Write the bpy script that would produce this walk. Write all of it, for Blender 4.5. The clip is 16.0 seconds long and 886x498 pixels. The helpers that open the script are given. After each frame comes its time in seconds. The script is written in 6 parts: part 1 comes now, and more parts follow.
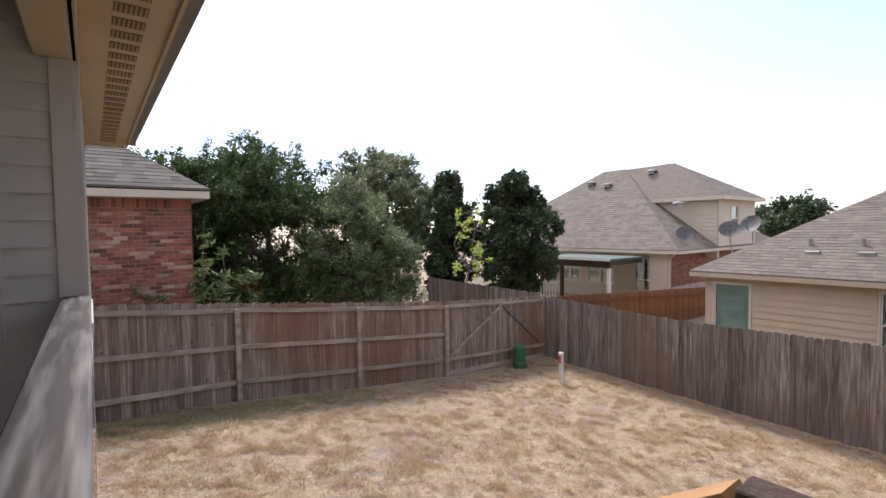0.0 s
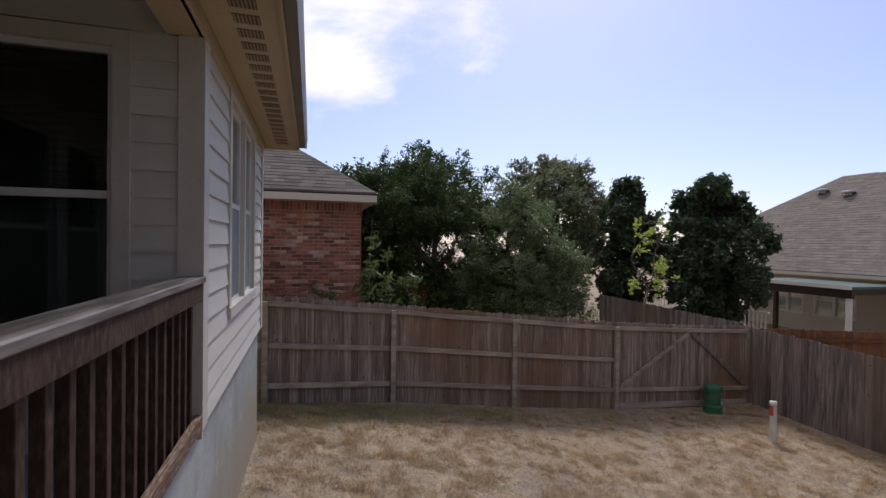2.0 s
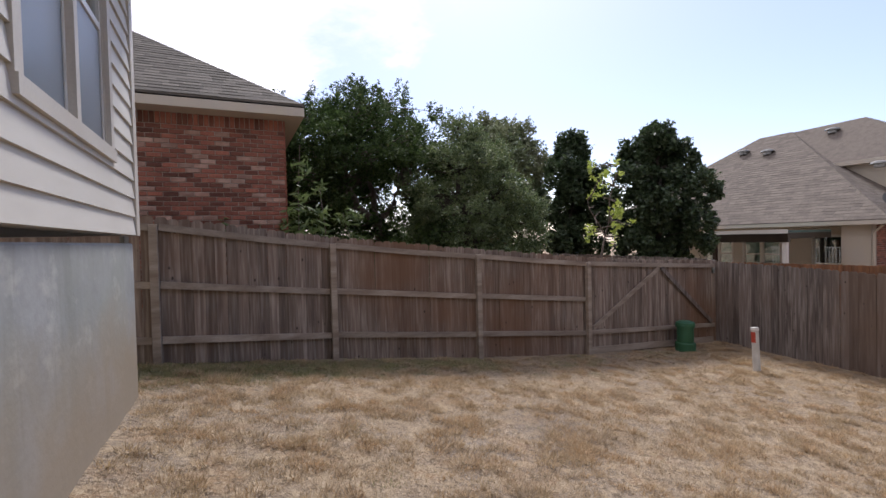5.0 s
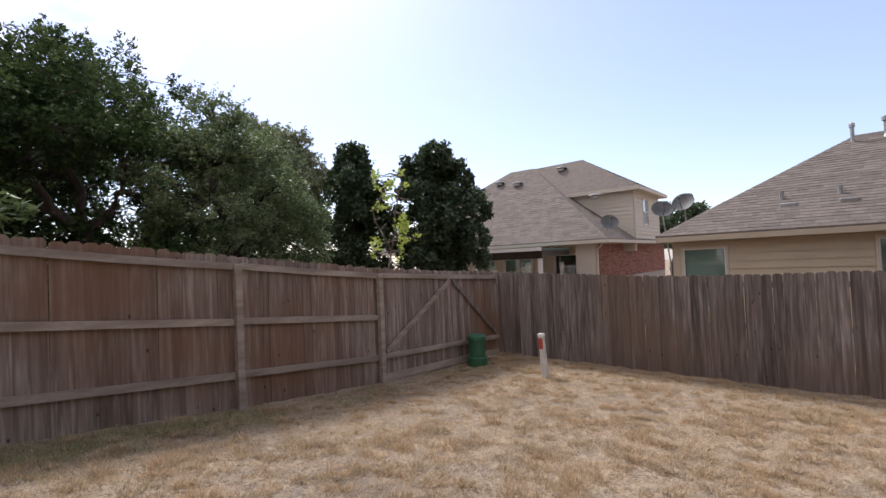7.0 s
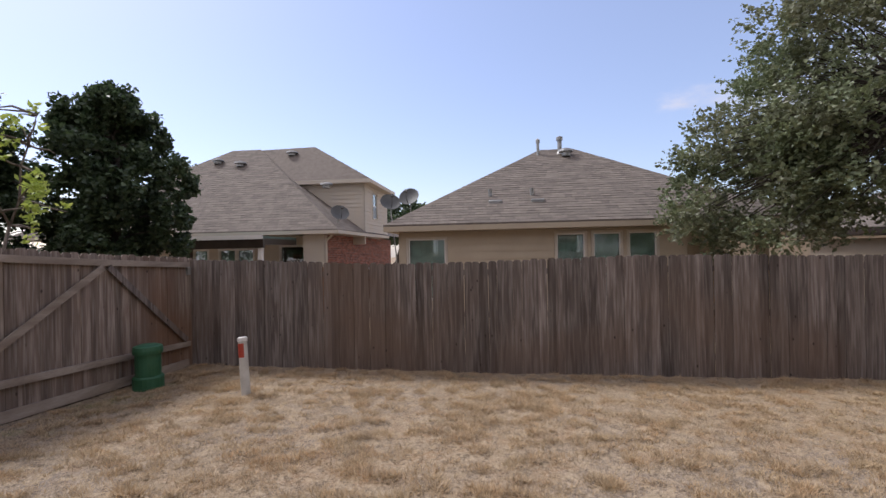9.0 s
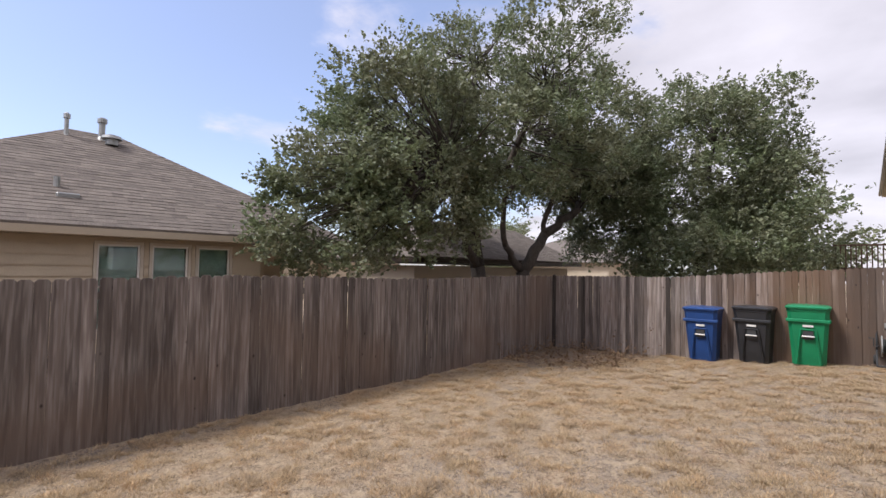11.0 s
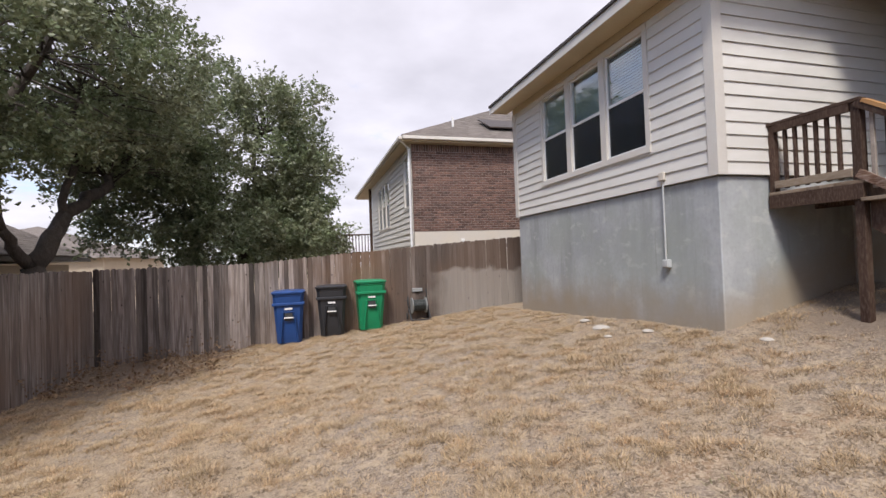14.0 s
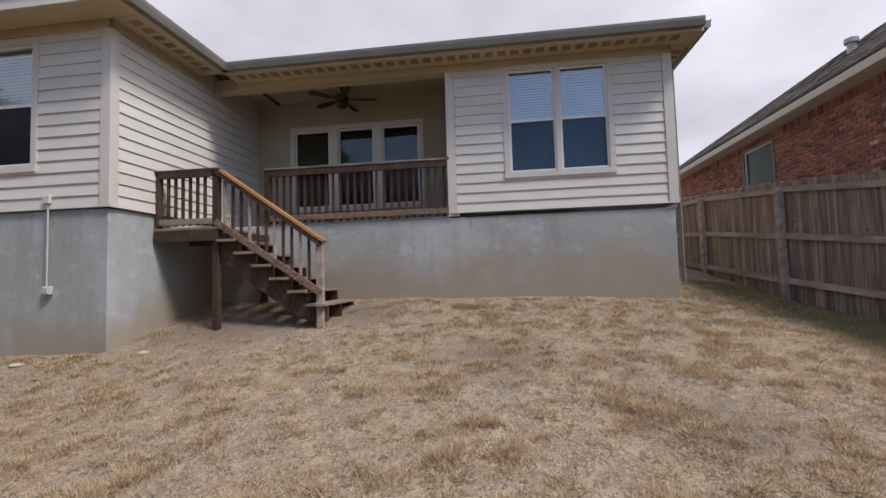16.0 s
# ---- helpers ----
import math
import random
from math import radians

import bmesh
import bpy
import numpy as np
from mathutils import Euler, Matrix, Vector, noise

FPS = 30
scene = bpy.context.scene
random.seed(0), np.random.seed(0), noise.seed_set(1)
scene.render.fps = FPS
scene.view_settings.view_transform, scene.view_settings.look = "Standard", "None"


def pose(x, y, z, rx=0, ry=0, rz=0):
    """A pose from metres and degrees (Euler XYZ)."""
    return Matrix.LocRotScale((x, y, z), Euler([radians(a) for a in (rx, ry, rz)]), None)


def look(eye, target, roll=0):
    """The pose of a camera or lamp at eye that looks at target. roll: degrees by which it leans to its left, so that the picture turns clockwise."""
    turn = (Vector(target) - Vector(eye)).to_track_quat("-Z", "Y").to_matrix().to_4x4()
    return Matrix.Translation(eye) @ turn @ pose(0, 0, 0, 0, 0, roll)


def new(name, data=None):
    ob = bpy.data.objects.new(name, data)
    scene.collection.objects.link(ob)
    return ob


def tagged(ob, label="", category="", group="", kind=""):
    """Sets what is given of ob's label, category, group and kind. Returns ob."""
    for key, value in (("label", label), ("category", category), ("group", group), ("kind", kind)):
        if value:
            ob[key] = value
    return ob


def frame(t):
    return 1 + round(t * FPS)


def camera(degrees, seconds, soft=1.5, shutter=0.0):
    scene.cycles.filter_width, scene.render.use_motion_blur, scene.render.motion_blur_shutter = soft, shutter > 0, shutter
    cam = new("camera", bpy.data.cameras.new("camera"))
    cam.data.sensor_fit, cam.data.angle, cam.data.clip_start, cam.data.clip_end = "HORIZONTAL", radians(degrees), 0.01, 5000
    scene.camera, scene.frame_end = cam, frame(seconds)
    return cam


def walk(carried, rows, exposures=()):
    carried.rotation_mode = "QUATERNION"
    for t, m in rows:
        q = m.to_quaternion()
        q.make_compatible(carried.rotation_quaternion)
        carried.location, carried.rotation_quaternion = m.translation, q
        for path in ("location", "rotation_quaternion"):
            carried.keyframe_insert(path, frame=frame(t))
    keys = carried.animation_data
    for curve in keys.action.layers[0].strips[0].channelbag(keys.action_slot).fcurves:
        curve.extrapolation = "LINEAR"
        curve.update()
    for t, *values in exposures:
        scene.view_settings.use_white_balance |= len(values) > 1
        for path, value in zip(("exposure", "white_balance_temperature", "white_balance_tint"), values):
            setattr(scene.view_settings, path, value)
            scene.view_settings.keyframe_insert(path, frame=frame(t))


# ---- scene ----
cam = camera(87.7, 16.0)
PATH = [
    (0, (1.102, 0.339, 2.647), (2.314, 1.928, 2.563), -0.9),
    (0.5, (1.184, 0.377, 2.642), (2.566, 1.822, 2.579), 1.4),
    (1, (1.499, 0.493, 2.622), (2.724, 2.073, 2.587), 3.9),
    (1.5, (1.635, 0.647, 2.586), (2.443, 2.475, 2.537), 2.2),
    (2, (1.696, 0.875, 2.493), (2.248, 2.797, 2.471), 0.8),
    (2.5, (1.71, 1.115, 2.293), (2.208, 3.052, 2.24), 0.4),
    (3, (1.737, 1.398, 2.057), (2.231, 3.335, 1.991), -0.6),
    (3.5, (1.71, 1.638, 1.846), (2.251, 3.563, 1.801), -1.7),
    (4, (1.737, 1.901, 1.601), (2.385, 3.793, 1.564), -1.4),
    (4.2, (1.765, 1.996, 1.525), (2.479, 3.864, 1.481), -1.4),
    (6.3, (2.213, 3.436, 0.915), (3.34, 5.087, 0.945), -1.5),
    (6.5, (2.342, 3.577, 0.888), (3.598, 5.133, 0.923), -1.8),
    (7, (2.773, 3.884, 0.87), (4.344, 5.121, 0.926), -2.5),
    (7.5, (3.14, 4.091, 0.808), (4.898, 5.044, 0.853), -2.3),
    (8, (3.601, 4.22, 0.725), (5.487, 4.885, 0.745), -2.1),
    (8.5, (3.987, 4.293, 0.659), (5.93, 4.769, 0.686), -1.4),
    (9, (4.397, 4.281, 0.639), (6.386, 4.493, 0.644), -1.2),
    (9.5, (4.803, 4.325, 0.622), (6.798, 4.197, 0.662), -1.2),
    (10, (4.99, 4.576, 0.639), (6.852, 3.847, 0.649), -1.3),
    (10.2, (5.129, 4.612, 0.617), (6.909, 3.701, 0.658), 0.0),
    (12.3, (6.717, 4.567, 0.663), (7.343, 2.668, 0.657), -1.7),
    (12.5, (6.918, 4.505, 0.644), (7.47, 2.583, 0.639), -1.6),
    (13, (7.386, 4.348, 0.554), (7.744, 2.381, 0.51), -1.3),
    (13.5, (7.704, 4.132, 0.497), (7.713, 2.132, 0.462), -2.4),
    (14, (7.921, 4.073, 0.485), (7.357, 2.155, 0.523), -2.1),
    (14.5, (8.126, 4.206, 0.47), (7.078, 2.503, 0.504), -2.2),
    (15, (8.337, 4.395, 0.443), (6.944, 2.961, 0.513), -1.8),
    (15.2, (8.393, 4.429, 0.427), (6.826, 3.188, 0.495), -1.2),
    (15.5, (8.406, 4.516, 0.362), (6.604, 3.653, 0.453), -1.2),
    (16, (8.493, 4.806, 0.329), (6.514, 4.541, 0.447), -1.7),
]
walk(cam, [(t, look(eye, target, roll)) for t, eye, target, roll in PATH], [(0, 0.7, 6300, 11), (0.5, 0.2, 6350, 11), (1, 0.1, 6300, 12), (1.5, -0.2, 6200, 12), (2, -0.3, 6200, 12), (3, -0.05, 6250, 12), (4, 0.05, 6300, 12), (6.5, 0.3, 6350, 12), (9, 0.06, 6300, 12), (10, 0.13, 6300, 12), (12.5, 0.48, 6400, 11), (14, 0.38, 6350, 11), (15.5, 0.1, 6300, 11), (16, 0.05, 6300, 11)])

# world, sun and exposure
SUN_ELEV, SUN_AZ = radians(52), radians(28)
sun_dir = Vector((math.cos(SUN_ELEV) * math.sin(SUN_AZ), math.cos(SUN_ELEV) * math.cos(SUN_AZ), math.sin(SUN_ELEV)))
SKY, SUN, STOPS = 0.17, 3.2, 0.0
scene.view_settings.exposure = STOPS
world = bpy.data.worlds.new("sky")
scene.world = world
world.use_nodes = True
wn, wl = world.node_tree.nodes, world.node_tree.links
wn.clear()
w_out, w_bg, w_sky = wn.new("ShaderNodeOutputWorld"), wn.new("ShaderNodeBackground"), wn.new("ShaderNodeTexSky")
w_sky.sky_type, w_sky.sun_disc = "NISHITA", False
w_sky.sun_elevation, w_sky.sun_rotation = SUN_ELEV, SUN_AZ
w_sky.dust_density, w_sky.air_density, w_sky.ozone_density = 1.0, 1.0, 1.5
w_co = wn.new("ShaderNodeTexCoord")
w_sep = wn.new("ShaderNodeSeparateXYZ")
wl.new(w_co.outputs["Generated"], w_sep.inputs[0])
# clouds: the direction laid on a flat layer overhead
w_up = wn.new("ShaderNodeMath"); w_up.operation = "ADD"; w_up.inputs[1].default_value = 0.22
w_abs = wn.new("ShaderNodeMath"); w_abs.operation = "MAXIMUM"; w_abs.inputs[1].default_value = 0.0
wl.new(w_sep.outputs["Z"], w_abs.inputs[0]); wl.new(w_abs.outputs[0], w_up.inputs[0])
w_div = wn.new("ShaderNodeVectorMath"); w_div.operation = "DIVIDE"
w_cmb = wn.new("ShaderNodeCombineXYZ")
for k in range(3):
    wl.new(w_up.outputs[0], w_cmb.inputs[k])
wl.new(w_co.outputs["Generated"], w_div.inputs[0]); wl.new(w_cmb.outputs[0], w_div.inputs[1])
w_noise = wn.new("ShaderNodeTexNoise")
w_noise.inputs["Scale"].default_value, w_noise.inputs["Detail"].default_value, w_noise.inputs["Roughness"].default_value = 0.85, 8.0, 0.6
w_noise.inputs["Distortion"].default_value = 0.3
wl.new(w_div.outputs[0], w_noise.inputs["Vector"])
# more cover towards the house side of the sky
w_gx = wn.new("ShaderNodeMath"); w_gx.operation = "MULTIPLY_ADD"; w_gx.inputs[1].default_value = -0.3; w_gx.inputs[2].default_value = 0.045
wl.new(w_sep.outputs["X"], w_gx.inputs[0])
w_gy = wn.new("ShaderNodeMath"); w_gy.operation = "MULTIPLY_ADD"; w_gy.inputs[1].default_value = -0.11
wl.new(w_sep.outputs["Y"], w_gy.inputs[0]); wl.new(w_gx.outputs[0], w_gy.inputs[2])
w_add = wn.new("ShaderNodeMath"); w_add.operation = "ADD"
wl.new(w_noise.outputs["Fac"], w_add.inputs[0]); wl.new(w_gy.outputs[0], w_add.inputs[1])
w_ramp = wn.new("ShaderNodeMapRange"); w_ramp.interpolation_type = "SMOOTHSTEP"
w_ramp.inputs["From Min"].default_value, w_ramp.inputs["From Max"].default_value = 0.46, 0.6
wl.new(w_add.outputs[0], w_ramp.inputs["Value"])
w_ramp.inputs["To Max"].default_value = 0.9
w_cloud = wn.new("ShaderNodeTexNoise")
w_cloud.inputs["Scale"].default_value, w_cloud.inputs["Detail"].default_value = 2.2, 5.0
wl.new(w_div.outputs[0], w_cloud.inputs["Vector"])
w_cc = wn.new("ShaderNodeMapRange")
w_cc.inputs["From Min"].default_value, w_cc.inputs["From Max"].default_value = 0.3, 0.7
w_cc.inputs["To Min"].default_value, w_cc.inputs["To Max"].default_value = 4.6, 6.6
wl.new(w_cloud.outputs["Fac"], w_cc.inputs["Value"])
# brighter haze around the hidden sun
w_dot = wn.new("ShaderNodeVectorMath"); w_dot.operation = "DOT_PRODUCT"; w_dot.inputs[1].default_value = sun_dir
wl.new(w_co.outputs["Generated"], w_dot.inputs[0])
w_glow = wn.new("ShaderNodeMapRange")
w_glow.inputs["From Min"].default_value, w_glow.inputs["From Max"].default_value = 0.15, 0.95
w_glow.inputs["To Min"].default_value, w_glow.inputs["To Max"].default_value = 0.74, 1.5
wl.new(w_dot.outputs["Value"], w_glow.inputs["Value"])
w_cm = wn.new("ShaderNodeMath"); w_cm.operation = "MULTIPLY"
wl.new(w_cc.outputs[0], w_cm.inputs[0]); wl.new(w_glow.outputs[0], w_cm.inputs[1])
w_cmb2 = wn.new("ShaderNodeCombineXYZ")
for k in range(3):
    wl.new(w_cm.outputs[0], w_cmb2.inputs[k])
w_mix = wn.new("ShaderNodeMix"); w_mix.data_type = "RGBA"
wl.new(w_ramp.outputs[0], w_mix.inputs[0])
# thin haze that pales the blue
w_pale = wn.new("ShaderNodeMix"); w_pale.data_type = "RGBA"; w_pale.inputs[0].default_value = 0.2
w_pale.inputs[7].default_value = (4.4, 4.9, 5.9, 1)
wl.new(w_sky.outputs[0], w_pale.inputs[6])
wl.new(w_pale.outputs[2], w_mix.inputs[6]); wl.new(w_cmb2.outputs[0], w_mix.inputs[7])
w_tint = wn.new("ShaderNodeMix"); w_tint.data_type = "RGBA"; w_tint.blend_type = "MULTIPLY"; w_tint.inputs[0].default_value = 1.0
w_tint.inputs[7].default_value = (1.02, 0.965, 1.03, 1)
wl.new(w_mix.outputs[2], w_tint.inputs[6]); wl.new(w_tint.outputs[2], w_bg.inputs[0])
w_bg.inputs[1].default_value = SKY
wl.new(w_bg.outputs[0], w_out.inputs[0])
sun = new("sun", bpy.data.lights.new("sun", "SUN"))
sun.data.energy, sun.data.angle, sun.data.color = SUN, radians(14), (1.0, 0.965, 0.925)
sun.matrix_world = look(sun_dir * 50, (0, 0, 0))


# ---- materials ----
def mat(name, base, rough=0.8, spec=0.4, second=None, third=None, stain=None, stain_scale=0.5, scale=3.0, fine=60.0, bump=0.3, stretch=(1, 1, 1), island=0.0, randobj=0.0, metal=0.0, depth=0.004, amount=0.5, trans=0.0):
    """Painted or raw surface: a base colour varied by broad stains and fine grain, with relief."""
    m = bpy.data.materials.new(name)
    m.use_nodes = True
    n, l = m.node_tree.nodes, m.node_tree.links
    b = n["Principled BSDF"]
    b.inputs["Roughness"].default_value, b.inputs["Metallic"].default_value = rough, metal
    b.inputs["Specular IOR Level"].default_value = spec
    co, mp = n.new("ShaderNodeTexCoord"), n.new("ShaderNodeMapping")
    mp.inputs["Scale"].default_value = stretch
    l.new(co.outputs["Object"], mp.inputs[0])
    big, small = n.new("ShaderNodeTexNoise"), n.new("ShaderNodeTexNoise")
    big.inputs["Scale"].default_value, big.inputs["Detail"].default_value = scale, 4.0
    small.inputs["Scale"].default_value, small.inputs["Detail"].default_value = fine, 3.0
    vec = mp.outputs[0]
    if randobj or island:
        info = n.new("ShaderNodeObjectInfo") if randobj else n.new("ShaderNodeNewGeometry")
        rnd = info.outputs["Random"] if randobj else info.outputs["Random Per Island"]
        mul = n.new("ShaderNodeMath"); mul.operation = "MULTIPLY"; mul.inputs[1].default_value = 37.0
        l.new(rnd, mul.inputs[0])
        off = n.new("ShaderNodeVectorMath"); off.operation = "ADD"
        l.new(vec, off.inputs[0]); l.new(mul.outputs[0], off.inputs[1])
        vec = off.outputs[0]
    l.new(vec, big.inputs["Vector"]); l.new(vec, small.inputs["Vector"])
    second = second or tuple(c * 0.7 for c in base)
    mix = n.new("ShaderNodeMix"); mix.data_type = "RGBA"
    mix.inputs[6].default_value, mix.inputs[7].default_value = (*base, 1), (*second, 1)
    r1 = n.new("ShaderNodeMapRange"); r1.inputs["From Min"].default_value, r1.inputs["From Max"].default_value = 0.35, 0.68
    l.new(big.outputs["Fac"], r1.inputs["Value"]); l.new(r1.outputs[0], mix.inputs[0])
    mix2 = n.new("ShaderNodeMix"); mix2.data_type = "RGBA"
    third = third or tuple(c * 0.55 for c in base)
    mix2.inputs[7].default_value = (*third, 1)
    l.new(mix.outputs[2], mix2.inputs[6])
    r2 = n.new("ShaderNodeMapRange"); r2.inputs["From Min"].default_value, r2.inputs["From Max"].default_value = 0.45, 0.75
    r2.inputs["To Max"].default_value = amount
    l.new(small.outputs["Fac"], r2.inputs["Value"]); l.new(r2.outputs[0], mix2.inputs[0])
    col = mix2.outputs[2]
    if randobj or island:
        hsv = n.new("ShaderNodeHueSaturation")
        mr = n.new("ShaderNodeMapRange")
        v = randobj or island
        mr.inputs["To Min"].default_value, mr.inputs["To Max"].default_value = 1 - v, 1 + v
        l.new(rnd, mr.inputs["Value"]); l.new(mr.outputs[0], hsv.inputs["Value"]); l.new(col, hsv.inputs["Color"])
        col = hsv.outputs[0]
    if stain:
        gp = n.new("ShaderNodeNewGeometry")
        sn = n.new("ShaderNodeTexNoise"); sn.inputs["Scale"].default_value, sn.inputs["Detail"].default_value = stain_scale, 5.0
        l.new(gp.outputs["Position"], sn.inputs["Vector"])
        sr = n.new("ShaderNodeMapRange"); sr.inputs["From Min"].default_value, sr.inputs["From Max"].default_value = 0.48, 0.66
        sr.inputs["To Max"].default_value = 0.75
        l.new(sn.outputs["Fac"], sr.inputs["Value"])
        sm = n.new("ShaderNodeMix"); sm.data_type = "RGBA"; sm.inputs[7].default_value = (*stain, 1)
        l.new(col, sm.inputs[6]); l.new(sr.outputs[0], sm.inputs[0])
        col = sm.outputs[2]
    l.new(col, b.inputs["Base Color"])
    if trans:
        b.inputs["Transmission Weight"].default_value = trans
    if bump:
        bp = n.new("ShaderNodeBump"); bp.inputs["Strength"].default_value, bp.inputs["Distance"].default_value = bump, depth
        l.new(small.outputs["Fac"], bp.inputs["Height"]); l.new(bp.outputs[0], b.inputs["Normal"])
    return m


def leaf_mat(name, a, b_, yellow=None, sheen=0.45):
    m = bpy.data.materials.new(name)
    m.use_nodes = True
    n, l = m.node_tree.nodes, m.node_tree.links
    b = n["Principled BSDF"]
    b.inputs["Roughness"].default_value, b.inputs["Specular IOR Level"].default_value = 0.5, sheen
    g = n.new("ShaderNodeNewGeometry")
    ramp = n.new("ShaderNodeValToRGB")
    ramp.color_ramp.elements[0].color, ramp.color_ramp.elements[1].color = (*a, 1), (*b_, 1)
    if yellow:
        e = ramp.color_ramp.elements.new(0.97); e.color = (*b_, 1)
        ramp.color_ramp.elements[-1].color = (*yellow, 1)
    l.new(g.outputs["Random Per Island"], ramp.inputs[0])
    tr, mixs = n.new("ShaderNodeBsdfTranslucent"), n.new("ShaderNodeMixShader")
    mixs.inputs[0].default_value = 0.34
    l.new(ramp.outputs[0], b.inputs["Base Color"]); l.new(ramp.outputs[0], tr.inputs[0])
    l.new(b.outputs[0], mixs.inputs[1]); l.new(tr.outputs[0], mixs.inputs[2])
    l.new(mixs.outputs[0], n["Material Output"].inputs[0])
    return m


def patchy(m, lo, hi, scale=0.9, amount=0.6):
    """Broad soft patches of another colour over a leaf material."""
    n, l = m.node_tree.nodes, m.node_tree.links
    g, nz, rp, mx = n.new("ShaderNodeNewGeometry"), n.new("ShaderNodeTexNoise"), n.new("ShaderNodeValToRGB"), n.new("ShaderNodeMix")
    nz.inputs["Scale"].default_value, nz.inputs["Detail"].default_value = scale, 5.0
    l.new(g.outputs["Position"], nz.inputs["Vector"]); l.new(nz.outputs["Fac"], rp.inputs[0])
    rp.color_ramp.elements[0].position, rp.color_ramp.elements[1].position = 0.4, 0.62
    rp.color_ramp.elements[0].color, rp.color_ramp.elements[1].color = (*lo, 1), (*hi, 1)
    mx.data_type = "RGBA"; mx.inputs[0].default_value = amount
    src = n["Principled BSDF"].inputs["Base Color"].links[0].from_socket
    l.new(src, mx.inputs[6]); l.new(rp.outputs[0], mx.inputs[7])
    l.new(mx.outputs[2], n["Principled BSDF"].inputs["Base Color"]); l.new(mx.outputs[2], n["Translucent BSDF"].inputs[0])
    return m


def glass_mat(name, tint, rough=0.02, gloss=0.11, edge=0.8):
    m = bpy.data.materials.new(name)
    m.use_nodes = True
    n, l = m.node_tree.nodes, m.node_tree.links
    n.clear()
    out, mixs, tr, gl, fr = [n.new(k) for k in ("ShaderNodeOutputMaterial", "ShaderNodeMixShader", "ShaderNodeBsdfTransparent", "ShaderNodeBsdfGlossy", "ShaderNodeLayerWeight")]
    p4 = n.new("ShaderNodeMath"); p4.operation = "POWER"; p4.inputs[1].default_value = 3.5
    ma = n.new("ShaderNodeMath"); ma.operation = "MULTIPLY_ADD"; ma.inputs[1].default_value, ma.inputs[2].default_value = edge, gloss
    l.new(fr.outputs["Facing"], p4.inputs[0]); l.new(p4.outputs[0], ma.inputs[0])
    tr.inputs[0].default_value = (*tint, 1)
    gl.inputs["Roughness"].default_value = rough
    l.new(ma.outputs[0], mixs.inputs[0]); l.new(tr.outputs[0], mixs.inputs[1]); l.new(gl.outputs[0], mixs.inputs[2])
    l.new(mixs.outputs[0], out.inputs[0])
    return m


M = {}
M["siding"] = mat("cream_paint", (0.62, 0.585, 0.52), 0.6, second=(0.57, 0.535, 0.47), third=(0.5, 0.47, 0.41), scale=1.5, fine=90, stretch=(1, 1, 4), bump=0.25, depth=0.003, amount=0.3, randobj=0.03)
M["trim"] = mat("trim_paint", (0.6, 0.56, 0.49), 0.55, second=(0.55, 0.5, 0.43), scale=2, fine=70, bump=0.2, depth=0.002, amount=0.2)
M["soffit"] = mat("soffit_paint", (0.52, 0.43, 0.28), 0.6, second=(0.47, 0.38, 0.24), scale=2, fine=60, bump=0.1, amount=0.25)
M["conduit"] = mat("grey_white_plastic", (0.5, 0.5, 0.47), 0.5, bump=0)
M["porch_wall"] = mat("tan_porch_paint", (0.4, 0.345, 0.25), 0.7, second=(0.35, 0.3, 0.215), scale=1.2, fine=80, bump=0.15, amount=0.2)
M["vent"] = mat("vent_slats", (0.4, 0.3, 0.17), 0.6, bump=0)
M["vent_screen"] = mat("vent_screen", (0.13, 0.09, 0.05), 0.7, bump=0)
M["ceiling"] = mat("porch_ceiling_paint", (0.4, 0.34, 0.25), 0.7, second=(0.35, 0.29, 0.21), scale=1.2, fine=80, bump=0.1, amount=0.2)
M["gutter"] = mat("gutter_paint", (0.22, 0.205, 0.17), 0.45, second=(0.18, 0.165, 0.14), scale=2, fine=50, bump=0.1, amount=0.2)
M["vinyl"] = mat("white_vinyl", (0.72, 0.7, 0.66), 0.35, second=(0.66, 0.64, 0.6), scale=3, fine=60, bump=0.05, amount=0.15)
M["blind"] = mat("blind_slats", (0.5, 0.62, 0.68), 0.5, second=(0.46, 0.57, 0.63), bump=0)
M["blind_dark"] = mat("dark_blind", (0.035, 0.04, 0.03), 0.5, bump=0)
M["blind_green"] = mat("green_blind", (0.55, 0.72, 0.6), 0.6, bump=0)
M["screen_fine"] = glass_mat("fine_mesh_screen", (0.62, 0.65, 0.68), 0.5, 0.0)
M["hose"] = mat("dark_hose", (0.05, 0.055, 0.05), 0.45, spec=0.4, bump=0)
M["reel_disc"] = mat("grey_reel_disc", (0.34, 0.34, 0.32), 0.5, bump=0.05)
M["screen"] = glass_mat("solar_screen", (0.4, 0.41, 0.42), 0.4, 0.03)
M["screen_mid"] = glass_mat("window_screen", (0.42, 0.43, 0.46), 0.4, 0.02)
# near-black: room darkness put into the colour; also black plastic and tyres
M["room"] = mat("near_black", (0.05, 0.05, 0.05), 0.9, bump=0)
M["glass"] = glass_mat("window_glass", (0.85, 0.9, 0.9), gloss=0.19)
# porch shade put into the glass: darker tint, weaker reflection than window_glass
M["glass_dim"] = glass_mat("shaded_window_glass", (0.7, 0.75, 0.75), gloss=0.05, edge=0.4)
# green-tinted, rougher and less reflective than window_glass
M["glass_dull"] = glass_mat("dull_green_glass", (0.5, 0.62, 0.52), 0.25, 0.04, 0.3)
M["metal"] = mat("galvanised_metal", (0.4, 0.4, 0.38), 0.45, metal=0.6, bump=0.1)
M["teal_roof"] = mat("teal_painted_metal", (0.09, 0.15, 0.13), 0.45, bump=0.1)
